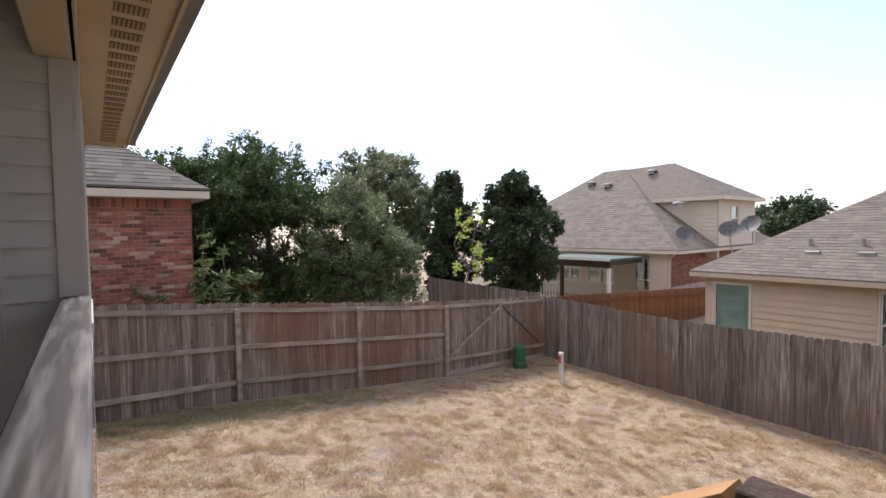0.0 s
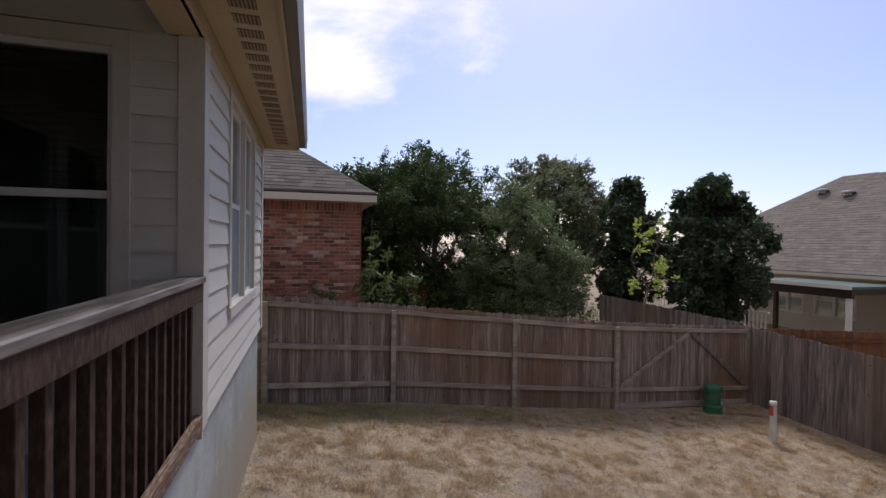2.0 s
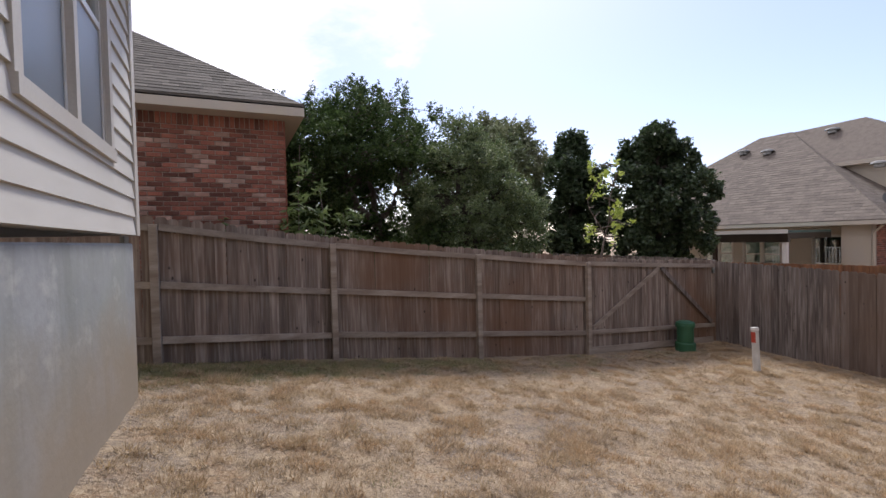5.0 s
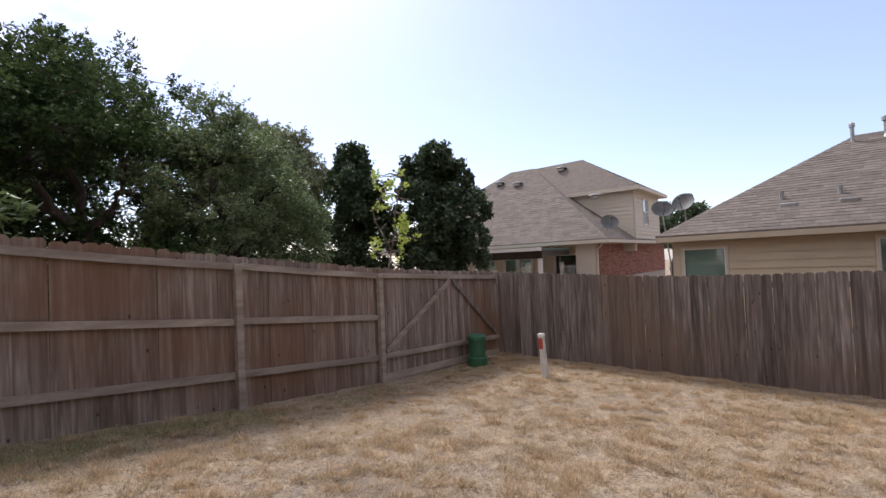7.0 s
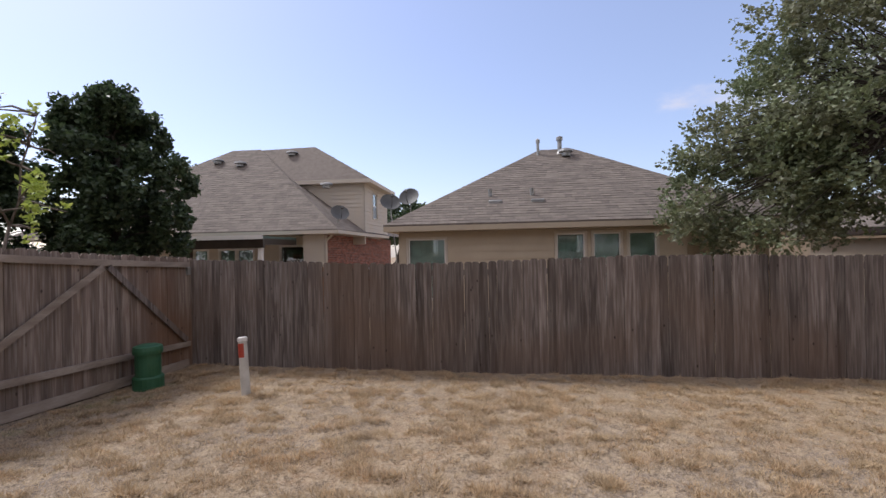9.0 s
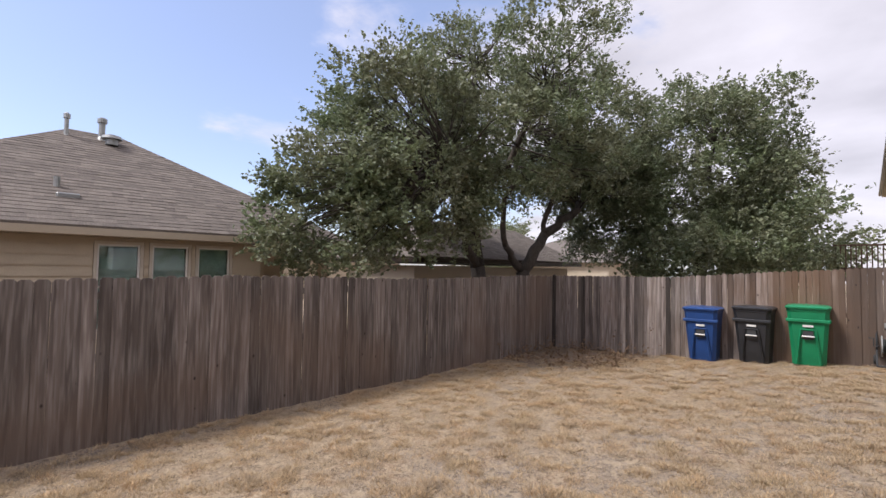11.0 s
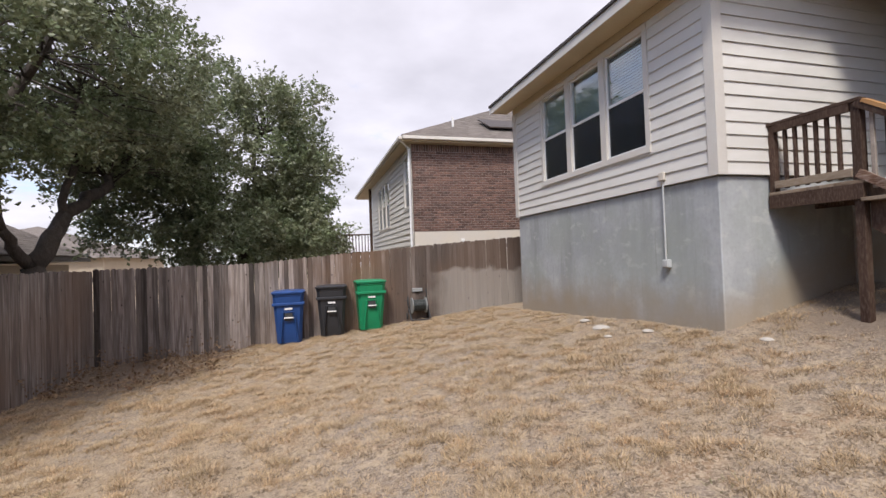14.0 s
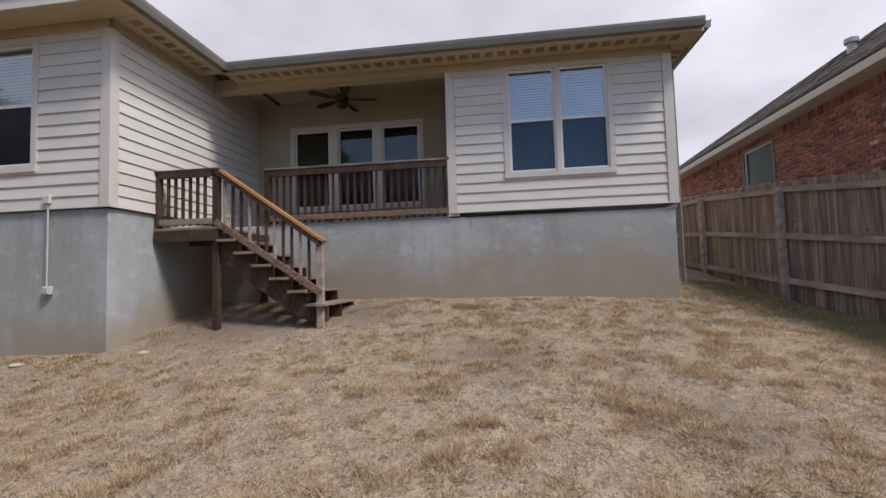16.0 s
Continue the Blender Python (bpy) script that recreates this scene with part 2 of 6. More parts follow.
M["dish"] = mat("grey_dish_paint", (0.105, 0.105, 0.1), 0.6, bump=0.05)
M["dark_metal"] = mat("dark_bronze_metal", (0.05, 0.035, 0.025), 0.4, metal=0.4, bump=0.05)


def concrete_mat():
    m = mat("cast_concrete", (0.41, 0.412, 0.4), 0.85, second=(0.3, 0.308, 0.298), third=(0.25, 0.25, 0.24), scale=1.4, fine=18, bump=0.35, depth=0.006, amount=0.35)
    n, l = m.node_tree.nodes, m.node_tree.links
    b = n["Principled BSDF"]
    col = b.inputs["Base Color"].links[0].from_socket
    co, sep = n.new("ShaderNodeTexCoord"), n.new("ShaderNodeSeparateXYZ")
    l.new(co.outputs["Object"], sep.inputs[0])
    nz = n.new("ShaderNodeTexNoise"); nz.inputs["Scale"].default_value, nz.inputs["Detail"].default_value = 1.6, 6
    l.new(co.outputs["Object"], nz.inputs["Vector"])
    su = n.new("ShaderNodeMath"); su.operation = "MULTIPLY_ADD"; su.inputs[1].default_value = 0.9
    l.new(nz.outputs["Fac"], su.inputs[0])
    ng = n.new("ShaderNodeMath"); ng.operation = "SUBTRACT"
    # the dirt line follows the slope of the lawn along the walls
    sl = n.new("ShaderNodeMath"); sl.operation = "MULTIPLY_ADD"; sl.inputs[1].default_value, sl.inputs[2].default_value = -0.36, 1.2
    l.new(sep.outputs["X"], sl.inputs[0])
    l.new(sl.outputs[0], ng.inputs[0]); l.new(sep.outputs["Z"], ng.inputs[1]); l.new(ng.outputs[0], su.inputs[2])
    mr = n.new("ShaderNodeMapRange"); mr.inputs["From Min"].default_value, mr.inputs["From Max"].default_value = 0.4, 1.05
    mr.inputs["To Max"].default_value = 0.85
    l.new(su.outputs[0], mr.inputs["Value"])
    # damp runs down the face and broad cloudy patches left by the pour
    for stretch, scale, lo, hi, tone, k in (((1.5, 1.5, 0.22), 1.7, 0.5, 0.68, (0.235, 0.245, 0.215), 0.75), ((1, 1, 1), 0.8, 0.48, 0.6, (0.3, 0.315, 0.275), 0.7), ((1, 1, 1.6), 3.4, 0.56, 0.68, (0.47, 0.46, 0.42), 0.55), ((1.5, 1.5, 0.12), 6.0, 0.6, 0.72, (0.2, 0.2, 0.17), 0.45)):
        mp, tn, rr, mx = n.new("ShaderNodeMapping"), n.new("ShaderNodeTexNoise"), n.new("ShaderNodeMapRange"), n.new("ShaderNodeMix")
        mp.inputs["Scale"].default_value = stretch
        tn.inputs["Scale"].default_value, tn.inputs["Detail"].default_value, tn.inputs["Roughness"].default_value = scale, 6, 0.6
        rr.inputs["From Min"].default_value, rr.inputs["From Max"].default_value, rr.inputs["To Max"].default_value = lo, hi, k
        mx.data_type = "RGBA"; mx.inputs[7].default_value = (*tone, 1)
        l.new(co.outputs["Object"], mp.inputs[0]); l.new(mp.outputs[0], tn.inputs["Vector"]); l.new(tn.outputs["Fac"], rr.inputs["Value"])
        l.new(rr.outputs[0], mx.inputs[0]); l.new(col, mx.inputs[6])
        col = mx.outputs[2]
    mix = n.new("ShaderNodeMix"); mix.data_type = "RGBA"; mix.inputs[7].default_value = (0.3, 0.235, 0.16, 1)
    l.new(col, mix.inputs[6]); l.new(mr.outputs[0], mix.inputs[0]); l.new(mix.outputs[2], b.inputs["Base Color"])
    return m


M["concrete"] = concrete_mat()
M["fence"] = mat("weathered_cedar", (0.18, 0.15, 0.132), 0.85, stain=(0.165, 0.115, 0.085), stain_scale=0.4, second=(0.088, 0.072, 0.064), third=(0.37, 0.33, 0.3), scale=2.4, fine=6, stretch=(5, 5, 0.3), bump=0.9, depth=0.005, amount=0.6, randobj=0.36, spec=0.2)


def patched_fence():
    """The weathered fence, darker beside the house, with a paler patch low down there."""
    m = mat("patched_cedar", (0.2, 0.165, 0.14), 0.85, second=(0.1, 0.08, 0.068), third=(0.36, 0.31, 0.28), stain=(0.17, 0.1, 0.06), stain_scale=0.35, scale=2.2, fine=6, stretch=(5, 5, 0.3), bump=0.9, amount=0.6, randobj=0.75, spec=0.2)
    n, l = m.node_tree.nodes, m.node_tree.links
    b = n["Principled BSDF"]
    col = b.inputs["Base Color"].links[0].from_socket
    gp, sep, nz = n.new("ShaderNodeNewGeometry"), n.new("ShaderNodeSeparateXYZ"), n.new("ShaderNodeTexNoise")
    nz.inputs["Scale"].default_value = 2.5
    l.new(gp.outputs["Position"], sep.inputs[0]); l.new(gp.outputs["Position"], nz.inputs["Vector"])

    def below(sock, limit, soft):
        a = n.new("ShaderNodeMath"); a.operation = "MULTIPLY_ADD"; a.inputs[1].default_value = 0.5
        l.new(nz.outputs["Fac"], a.inputs[0]); l.new(sock, a.inputs[2])
        r = n.new("ShaderNodeMapRange"); r.inputs["From Min"].default_value, r.inputs["From Max"].default_value = limit + soft, limit
        l.new(a.outputs[0], r.inputs["Value"])
        return r.outputs[0]

    def both(p, q, k):
        a, c = n.new("ShaderNodeMath"), n.new("ShaderNodeMath")
        a.operation = c.operation = "MULTIPLY"; c.inputs[1].default_value = k
        l.new(p, a.inputs[0]); l.new(q, a.inputs[1]); l.new(a.outputs[0], c.inputs[0])
        return c.outputs[0]
    for sx, zl, colour, k in ((6.2, 1.6, (0.07, 0.062, 0.056), 0.45), (4.8, 0.36, (0.4, 0.36, 0.31), 0.5)):
        mx = n.new("ShaderNodeMix"); mx.data_type = "RGBA"; mx.inputs[7].default_value = (*colour, 1)
        l.new(both(below(sep.outputs["X"], sx, 0.5), below(sep.outputs["Z"], zl, 0.12), k), mx.inputs[0])
        l.new(col, mx.inputs[6])
        col = mx.outputs[2]
    l.new(col, b.inputs["Base Color"])
    return m


M["fence_patched"] = patched_fence()


def knotty(m, dark=(0.035, 0.026, 0.022)):
    """Small dark knots scattered over the boards."""
    n, l = m.node_tree.nodes, m.node_tree.links
    b = n["Principled BSDF"]
    src = b.inputs["Base Color"].links[0].from_socket
    gp, mp, vo, rr, mx = n.new("ShaderNodeNewGeometry"), n.new("ShaderNodeMapping"), n.new("ShaderNodeTexVoronoi"), n.new("ShaderNodeMapRange"), n.new("ShaderNodeMix")
    mp.inputs["Scale"].default_value = (1.25, 1.25, 0.8)
    vo.inputs["Scale"].default_value = 4.2
    rr.inputs["From Min"].default_value, rr.inputs["From Max"].default_value = 0.1, 0.04
    rr.inputs["To Max"].default_value = 0.85
    mx.data_type = "RGBA"; mx.inputs[7].default_value = (*dark, 1)
    l.new(gp.outputs["Position"], mp.inputs[0]); l.new(mp.outputs[0], vo.inputs["Vector"]); l.new(vo.outputs["Distance"], rr.inputs["Value"])
    l.new(rr.outputs[0], mx.inputs[0]); l.new(src, mx.inputs[6]); l.new(mx.outputs[2], b.inputs["Base Color"])


knotty(M["fence"])
knotty(M["fence_patched"])
M["fence_in"] = mat("cedar_inner_face", (0.24, 0.185, 0.15), 0.85, stain=(0.2, 0.11, 0.065), stain_scale=0.5, second=(0.14, 0.105, 0.085), third=(0.46, 0.4, 0.34), scale=2.0, fine=6, stretch=(5, 5, 0.3), bump=0.8, depth=0.004, amount=0.6, randobj=0.28, spec=0.2)
knotty(M["fence_in"])
M["rust_board"] = mat("weathered_brown_board", (0.17, 0.1, 0.065), 0.8, second=(0.1, 0.05, 0.03), third=(0.42, 0.34, 0.28), scale=3, fine=26, stretch=(4, 0.5, 4), bump=0.9, depth=0.006, amount=0.75, spec=0.2)
M["rail_top"] = mat("worn_top_board", (0.125, 0.1, 0.083), 0.55, second=(0.06, 0.045, 0.036), third=(0.46, 0.41, 0.36), scale=1.3, fine=5, stretch=(5, 0.35, 5), bump=0.4, depth=0.006, amount=0.75, spec=0.5)
M["rail"] = mat("weathered_pine_rail", (0.4, 0.34, 0.28), 0.85, second=(0.24, 0.19, 0.15), third=(0.22, 0.17, 0.14), scale=3, fine=30, stretch=(0.5, 3, 3), bump=0.5, amount=0.5, randobj=0.15, spec=0.2)
M["brown_fence"] = mat("stained_cedar", (0.2, 0.085, 0.03), 0.8, second=(0.14, 0.055, 0.02), scale=2, fine=25, stretch=(4, 4, 0.6), bump=0.5, randobj=0.25)
M["deck"] = mat("dark_deck_wood", (0.04, 0.021, 0.014), 0.75, spec=0.2, second=(0.065, 0.038, 0.025), third=(0.16, 0.12, 0.09), scale=2.5, fine=30, stretch=(2, 2, 0.6), bump=0.6, depth=0.004, amount=0.45, randobj=0.2)
M["deck_grey"] = mat("worn_deck_board", (0.25, 0.19, 0.13), 0.8, second=(0.14, 0.09, 0.055), third=(0.34, 0.29, 0.23), scale=3, fine=28, stretch=(2, 0.7, 2), bump=0.6, amount=0.5, randobj=0.15)
M["handrail"] = mat("new_pine", (0.42, 0.23, 0.09), 0.6, second=(0.34, 0.17, 0.06), scale=3, fine=30, stretch=(3, 0.6, 1), bump=0.3, amount=0.35)
M["red_brick"] = mat("red_brick", (0.27, 0.095, 0.06), 0.85, second=(0.2, 0.065, 0.042), third=(0.36, 0.2, 0.15), scale=6, fine=50, bump=0.6, amount=0.4, island=0.5)
M["red_brick_one"] = mat("red_brick_single", (0.27, 0.095, 0.06), 0.85, second=(0.2, 0.065, 0.042), third=(0.38, 0.22, 0.17), scale=6, fine=50, bump=0.6, amount=0.4, randobj=0.55)
M["pale_brick"] = mat("pale_brick_single", (0.5, 0.33, 0.26), 0.85, second=(0.3, 0.16, 0.12), scale=6, fine=50, bump=0.6, amount=0.4, randobj=0.2)
M["brown_brick"] = mat("brown_brick", (0.1, 0.06, 0.047), 0.85, second=(0.17, 0.09, 0.065), third=(0.24, 0.17, 0.13), scale=5, fine=50, bump=0.6, amount=0.4, island=0.4)
M["brown_brick_one"] = mat("brown_brick_single", (0.1, 0.06, 0.047), 0.85, second=(0.17, 0.09, 0.065), third=(0.24, 0.17, 0.13), scale=5, fine=50, bump=0.6, amount=0.4, randobj=0.4)
M["mortar"] = mat("mortar", (0.44, 0.38, 0.33), 0.9, scale=4, fine=60, amount=0.3)
M["shingle"] = mat("asphalt_shingle", (0.165, 0.14, 0.118), 0.9, second=(0.125, 0.105, 0.09), third=(0.25, 0.215, 0.185), scale=5, fine=40, bump=0.5, amount=0.6, island=0.16, spec=0.2)
M["shingle_dark"] = mat("dark_shingle", (0.12, 0.105, 0.09), 0.9, second=(0.1, 0.09, 0.075), third=(0.2, 0.18, 0.16), scale=3, fine=80, bump=0.5, amount=0.5, island=0.3, spec=0.2)
M["tan"] = mat("tan_paint", (0.5, 0.42, 0.31), 0.7, second=(0.46, 0.38, 0.28), scale=2, fine=60, bump=0.1, amount=0.2, randobj=0.03)
M["ivory"] = mat("ivory_paint", (0.55, 0.495, 0.42), 0.7, second=(0.57, 0.5, 0.4), scale=2, fine=60, bump=0.1, amount=0.2)
M["bark"] = mat("bark", (0.075, 0.06, 0.048), 0.95, second=(0.045, 0.036, 0.03), third=(0.14, 0.12, 0.1), scale=6, fine=30, stretch=(2, 2, 0.6), bump=0.9, depth=0.02, amount=0.5)
M["bark_pale"] = mat("pale_bark", (0.22, 0.18, 0.15), 0.95, second=(0.13, 0.1, 0.08), scale=6, fine=30, stretch=(2, 2, 0.6), bump=0.9, depth=0.02, amount=0.5)
M["leaf_oak"] = patchy(leaf_mat("oak_leaf", (0.085, 0.11, 0.05), (0.28, 0.315, 0.165), (0.42, 0.42, 0.28), sheen=0.7), (0.2, 0.17, 0.11), (0.17, 0.225, 0.1), 0.8, 0.35)
M["leaf_juniper"] = leaf_mat("juniper_leaf", (0.032, 0.055, 0.02), (0.1, 0.155, 0.045), (0.15, 0.16, 0.06), sheen=0.25)
M["leaf_shrub"] = leaf_mat("shrub_leaf", (0.06, 0.095, 0.035), (0.23, 0.29, 0.12), (0.5, 0.52, 0.38), sheen=0.7)
M["leaf_pear"] = leaf_mat("pear_leaf", (0.028, 0.052, 0.022), (0.09, 0.13, 0.055), (0.18, 0.21, 0.11), sheen=0.6)
M["leaf_lime"] = leaf_mat("lime_leaf", (0.35, 0.45, 0.08), (0.55, 0.62, 0.15))
M["leaf_tall"] = leaf_mat("weed_leaf", (0.1, 0.15, 0.05), (0.2, 0.26, 0.1))


M["grass"] = patchy(leaf_mat("dry_grass", (0.26, 0.2, 0.13), (0.8, 0.62, 0.41), sheen=0.15), (0.34, 0.27, 0.19), (0.5, 0.36, 0.2), 2.6, 0.5)
M["grass_brown"] = patchy(leaf_mat("brown_grass", (0.28, 0.205, 0.125), (0.74, 0.55, 0.345), sheen=0.15), (0.4, 0.32, 0.19), (0.52, 0.33, 0.17), 3.2, 0.45)
for g_ in ("grass", "grass_brown"):
    M[g_].node_tree.nodes["Mix Shader"].inputs[0].default_value = 0.34
M["grass_green"] = leaf_mat("green_grass", (0.17, 0.18, 0.075), (0.4, 0.38, 0.18), sheen=0.15)
M["litter"] = leaf_mat("leaf_litter", (0.12, 0.07, 0.04), (0.3, 0.2, 0.12), sheen=0.15)


def ground_mat():
    """Parched lawn: straw thatch, grey dead patches, rusty runners, and a dark tone for bare soil and shaded gaps
    between clumps.
    """
    m = bpy.data.materials.new("parched_lawn")
    m.use_nodes = True
    n, l = m.node_tree.nodes, m.node_tree.links
    b = n["Principled BSDF"]
    b.inputs["Roughness"].default_value, b.inputs["Specular IOR Level"].default_value = 0.95, 0.1
    g = n.new("ShaderNodeNewGeometry")

    def nz(scale, lo, hi, detail=4.0, rough=0.55, dist=0.0, shift=0.0):
        mp, t, r = n.new("ShaderNodeMapping"), n.new("ShaderNodeTexNoise"), n.new("ShaderNodeMapRange")
        mp.inputs["Location"].default_value = (shift, shift * 0.7, 0)
        t.inputs["Scale"].default_value, t.inputs["Detail"].default_value = scale, detail
        t.inputs["Roughness"].default_value, t.inputs["Distortion"].default_value = rough, dist
        r.inputs["From Min"].default_value, r.inputs["From Max"].default_value = lo, hi
        l.new(g.outputs["Position"], mp.inputs[0]); l.new(mp.outputs[0], t.inputs["Vector"]); l.new(t.outputs["Fac"], r.inputs["Value"])
        return r.outputs[0], t.outputs["Fac"]

    def blend(fac, a, c, k=1.0):
        x, f = n.new("ShaderNodeMix"), n.new("ShaderNodeMath")
        x.data_type, f.operation = "RGBA", "MULTIPLY"
        f.inputs[1].default_value = k
        l.new(fac, f.inputs[0]); l.new(f.outputs[0], x.inputs[0])
        for sock, v in ((x.inputs[6], a), (x.inputs[7], c)):
            if isinstance(v, tuple):
                sock.default_value = (*v, 1)
            else:
                l.new(v, sock)
        return x.outputs[2]
    col = blend(nz(0.55, 0.36, 0.66, 5)[0], THATCH[0], THATCH[1])
    col = blend(nz(2.2, 0.5, 0.62, 5, shift=7.0)[0], col, THATCH[2], 0.6)
    col = blend(nz(6.5, 0.5, 0.57, 5, 0.65, 0.6, 3.0)[0], col, THATCH[3], 0.8)
    # dark soil tone also paints in the shade between clumps
    clump, raw = nz(13.0, 0.51, 0.58, 5, 0.7, 0.8, 11.0)
    col = blend(clump, col, THATCH[4], 0.75)
    grain, fine = nz(42.0, 0.49, 0.6, 4, 0.7, 0.5)
    col = blend(grain, col, THATCH[5], 0.7)
    # trodden bare soil in the corner below the oak and round the foot of the stairs
    for cx, cy, reach in ((11.4, -6.2, 2.1), (2.0, 0.8, 1.1), (1.7, 2.6, 0.5), (3.4, 4.7, 0.5), (5.0, 6.3, 0.45)):
        ds, ad, rr = n.new("ShaderNodeVectorMath"), n.new("ShaderNodeMath"), n.new("ShaderNodeMapRange")
        ds.operation, ad.operation = "DISTANCE", "ADD"
        ds.inputs[1].default_value = (cx, cy, gz(cx, cy))
        l.new(g.outputs["Position"], ds.inputs[0]); l.new(ds.outputs["Value"], ad.inputs[0])
        mu = n.new("ShaderNodeMath"); mu.operation = "MULTIPLY"; mu.inputs[1].default_value = 1.6
        l.new(raw, mu.inputs[0]); l.new(mu.outputs[0], ad.inputs[1])
        rr.inputs["From Min"].default_value, rr.inputs["From Max"].default_value = reach + 1.1, reach + 0.3
        l.new(ad.outputs[0], rr.inputs["Value"])
        col = blend(rr.outputs[0], col, (0.175, 0.132, 0.1), 0.75)
    l.new(col, b.inputs["Base Color"])
    add, bp = n.new("ShaderNodeMath"), n.new("ShaderNodeBump")
    add.operation = "ADD"
    bp.inputs["Strength"].default_value, bp.inputs["Distance"].default_value = 0.8, 0.03
    l.new(raw, add.inputs[0]); l.new(fine, add.inputs[1]); l.new(add.outputs[0], bp.inputs["Height"]); l.new(bp.outputs[0], b.inputs["Normal"])
    return m


# grey thatch, straw, rusty, pale straw, dark soil and shaded gaps, bleached blades
THATCH = ((0.25, 0.205, 0.165), (0.32, 0.24, 0.155), (0.3, 0.185, 0.095), (0.42, 0.325, 0.215), (0.12, 0.088, 0.06), (0.5, 0.4, 0.285))


# ---- building helpers ----
ORIGIN = {}


class Geo:
    """Collects faces in world metres, or in a face's own (along, out, up) frame."""

    def __init__(self, face=None):
        self.v, self.f, self.m = [], [], face or Matrix.Identity(4)
        self.flip = self.m.determinant() < 0

    def add(self, verts, faces):
        b = len(self.v)
        self.v += [self.m @ Vector(p) for p in verts]
        self.f += [tuple(b + i for i in (reversed(q) if self.flip else q)) for q in faces]
        return self

    def box(self, x0, x1, y0, y1, z0, z1, c=0.0):
        if c <= 0:
            self.add([(x, y, z) for x in (x0, x1) for y in (y0, y1) for z in (z0, z1)],
                     [(0, 1, 3, 2), (4, 6, 7, 5), (0, 4, 5, 1), (2, 3, 7, 6), (0, 2, 6, 4), (1, 5, 7, 3)])
            return self
        bm = bmesh.new()
        bmesh.ops.create_cube(bm, size=1)
        for v in bm.verts:
            v.co = ((x0 + x1) / 2 + v.co.x * (x1 - x0), (y0 + y1) / 2 + v.co.y * (y1 - y0), (z0 + z1) / 2 + v.co.z * (z1 - z0))
        bmesh.ops.bevel(bm, geom=bm.edges[:], offset=c, segments=1, affect="EDGES")
        return self.take(bm)

    def take(self, bm):
        bm.verts.index_update()
        self.add([v.co.copy() for v in bm.verts], [[v.index for v in q.verts] for q in bm.faces])
        bm.free()
        return self

    def bar(self, a, b, w, h, up=(0, 0, 1)):
        """A straight board from a to b, w wide and h high."""
        a, b = Vector(a), Vector(b)
        d = (b - a).normalized()
        s = d.cross(Vector(up)).normalized()
        u = s.cross(d)
        return self.add([p + s * i * w / 2 + u * j * h / 2 for p in (a, b) for i in (-1, 1) for j in (-1, 1)],
                        [(0, 2, 3, 1), (4, 5, 7, 6), (0, 1, 5, 4), (2, 6, 7, 3), (0, 4, 6, 2), (1, 3, 7, 5)])

    def tube(self, pts, radii, sides=8, cap=True):
        pts = [Vector(p) for p in pts]
        rings = []
        for i, p in enumerate(pts):
            d = (pts[min(i + 1, len(pts) - 1)] - pts[max(i - 1, 0)]).normalized()
            s = d.cross(Vector((0.31, 0.17, 1)) if abs(d.z) < 0.95 else Vector((1, 0.2, 0))).normalized()
            u = s.cross(d)
            r = radii[i] if isinstance(radii, (list, tuple)) else radii
            rings.append([p + (s * math.cos(a) + u * math.sin(a)) * r for a in [k * math.tau / sides for k in range(sides)]])
        v = [q for r in rings for q in r]
        f = [(i * sides + k, i * sides + (k + 1) % sides, (i + 1) * sides + (k + 1) % sides, (i + 1) * sides + k) for i in range(len(pts) - 1) for k in range(sides)]
        if cap:
            f += [tuple(range(sides))[::-1], tuple((len(pts) - 1) * sides + k for k in range(sides))]
        return self.add(v, f)

    def lathe(self, centre, profile, sides=20):
        """profile: rows of radius, height."""
        c = Vector(centre)
        return self.tube_rings([[c + Vector((r * math.cos(k * math.tau / sides), r * math.sin(k * math.tau / sides), z)) for k in range(sides)] for r, z in profile])

    def tube_rings(self, rings):
        s = len(rings[0])
        f = [(i * s + k, i * s + (k + 1) % s, (i + 1) * s + (k + 1) % s, (i + 1) * s + k) for i in range(len(rings) - 1) for k in range(s)]
        f += [tuple(range(s))[::-1], tuple((len(rings) - 1) * s + k for k in range(s))]
        return self.add([q for r in rings for q in r], f)

    def prism(self, poly, d):
        """A polygon in space, thickened by the vector d."""
        n, d = len(poly), Vector(d)
        p = [Vector(q) for q in poly]
        f = [tuple(range(n))[::-1], tuple(range(n, 2 * n))] + [(i, (i + 1) % n, n + (i + 1) % n, n + i) for i in range(n)]
        nor = sum(((p[i] - p[0]).cross(p[(i + 1) % n] - p[0]) for i in range(n)), Vector())
        if nor.dot(d) < 0:
            f = [q[::-1] for q in f]
        return self.add(p + [q + d for q in p], f)


def mesh_from(name, verts, faces, material, smooth=False):
    me = bpy.data.meshes.new(name)
    me.from_pydata([tuple(v) for v in verts], [], faces)
    if smooth:
        me.polygons.foreach_set("use_smooth", [True] * len(me.polygons))
    me.materials.append(material)
    me.update()
    return me


def thing(name, at, label="", category="", group="", kind=""):
    o = new(name)
    o.empty_display_size = 0.2
    o.location = at
    ORIGIN[o.name] = Vector(at)
    return tagged(o, label, category, group, kind)


def part(name, geo, material, parent=None, label="", kind="", smooth=False, category="", group=""):
    org = ORIGIN.get(parent.name, Vector()) if parent else Vector()
    me = mesh_from(name, [v - org for v in geo.v], geo.f, material, smooth)
    o = new(name, me)
    if parent:
        o.parent = parent
        ORIGIN[o.name] = org
    return tagged(o, label, category, group, kind)


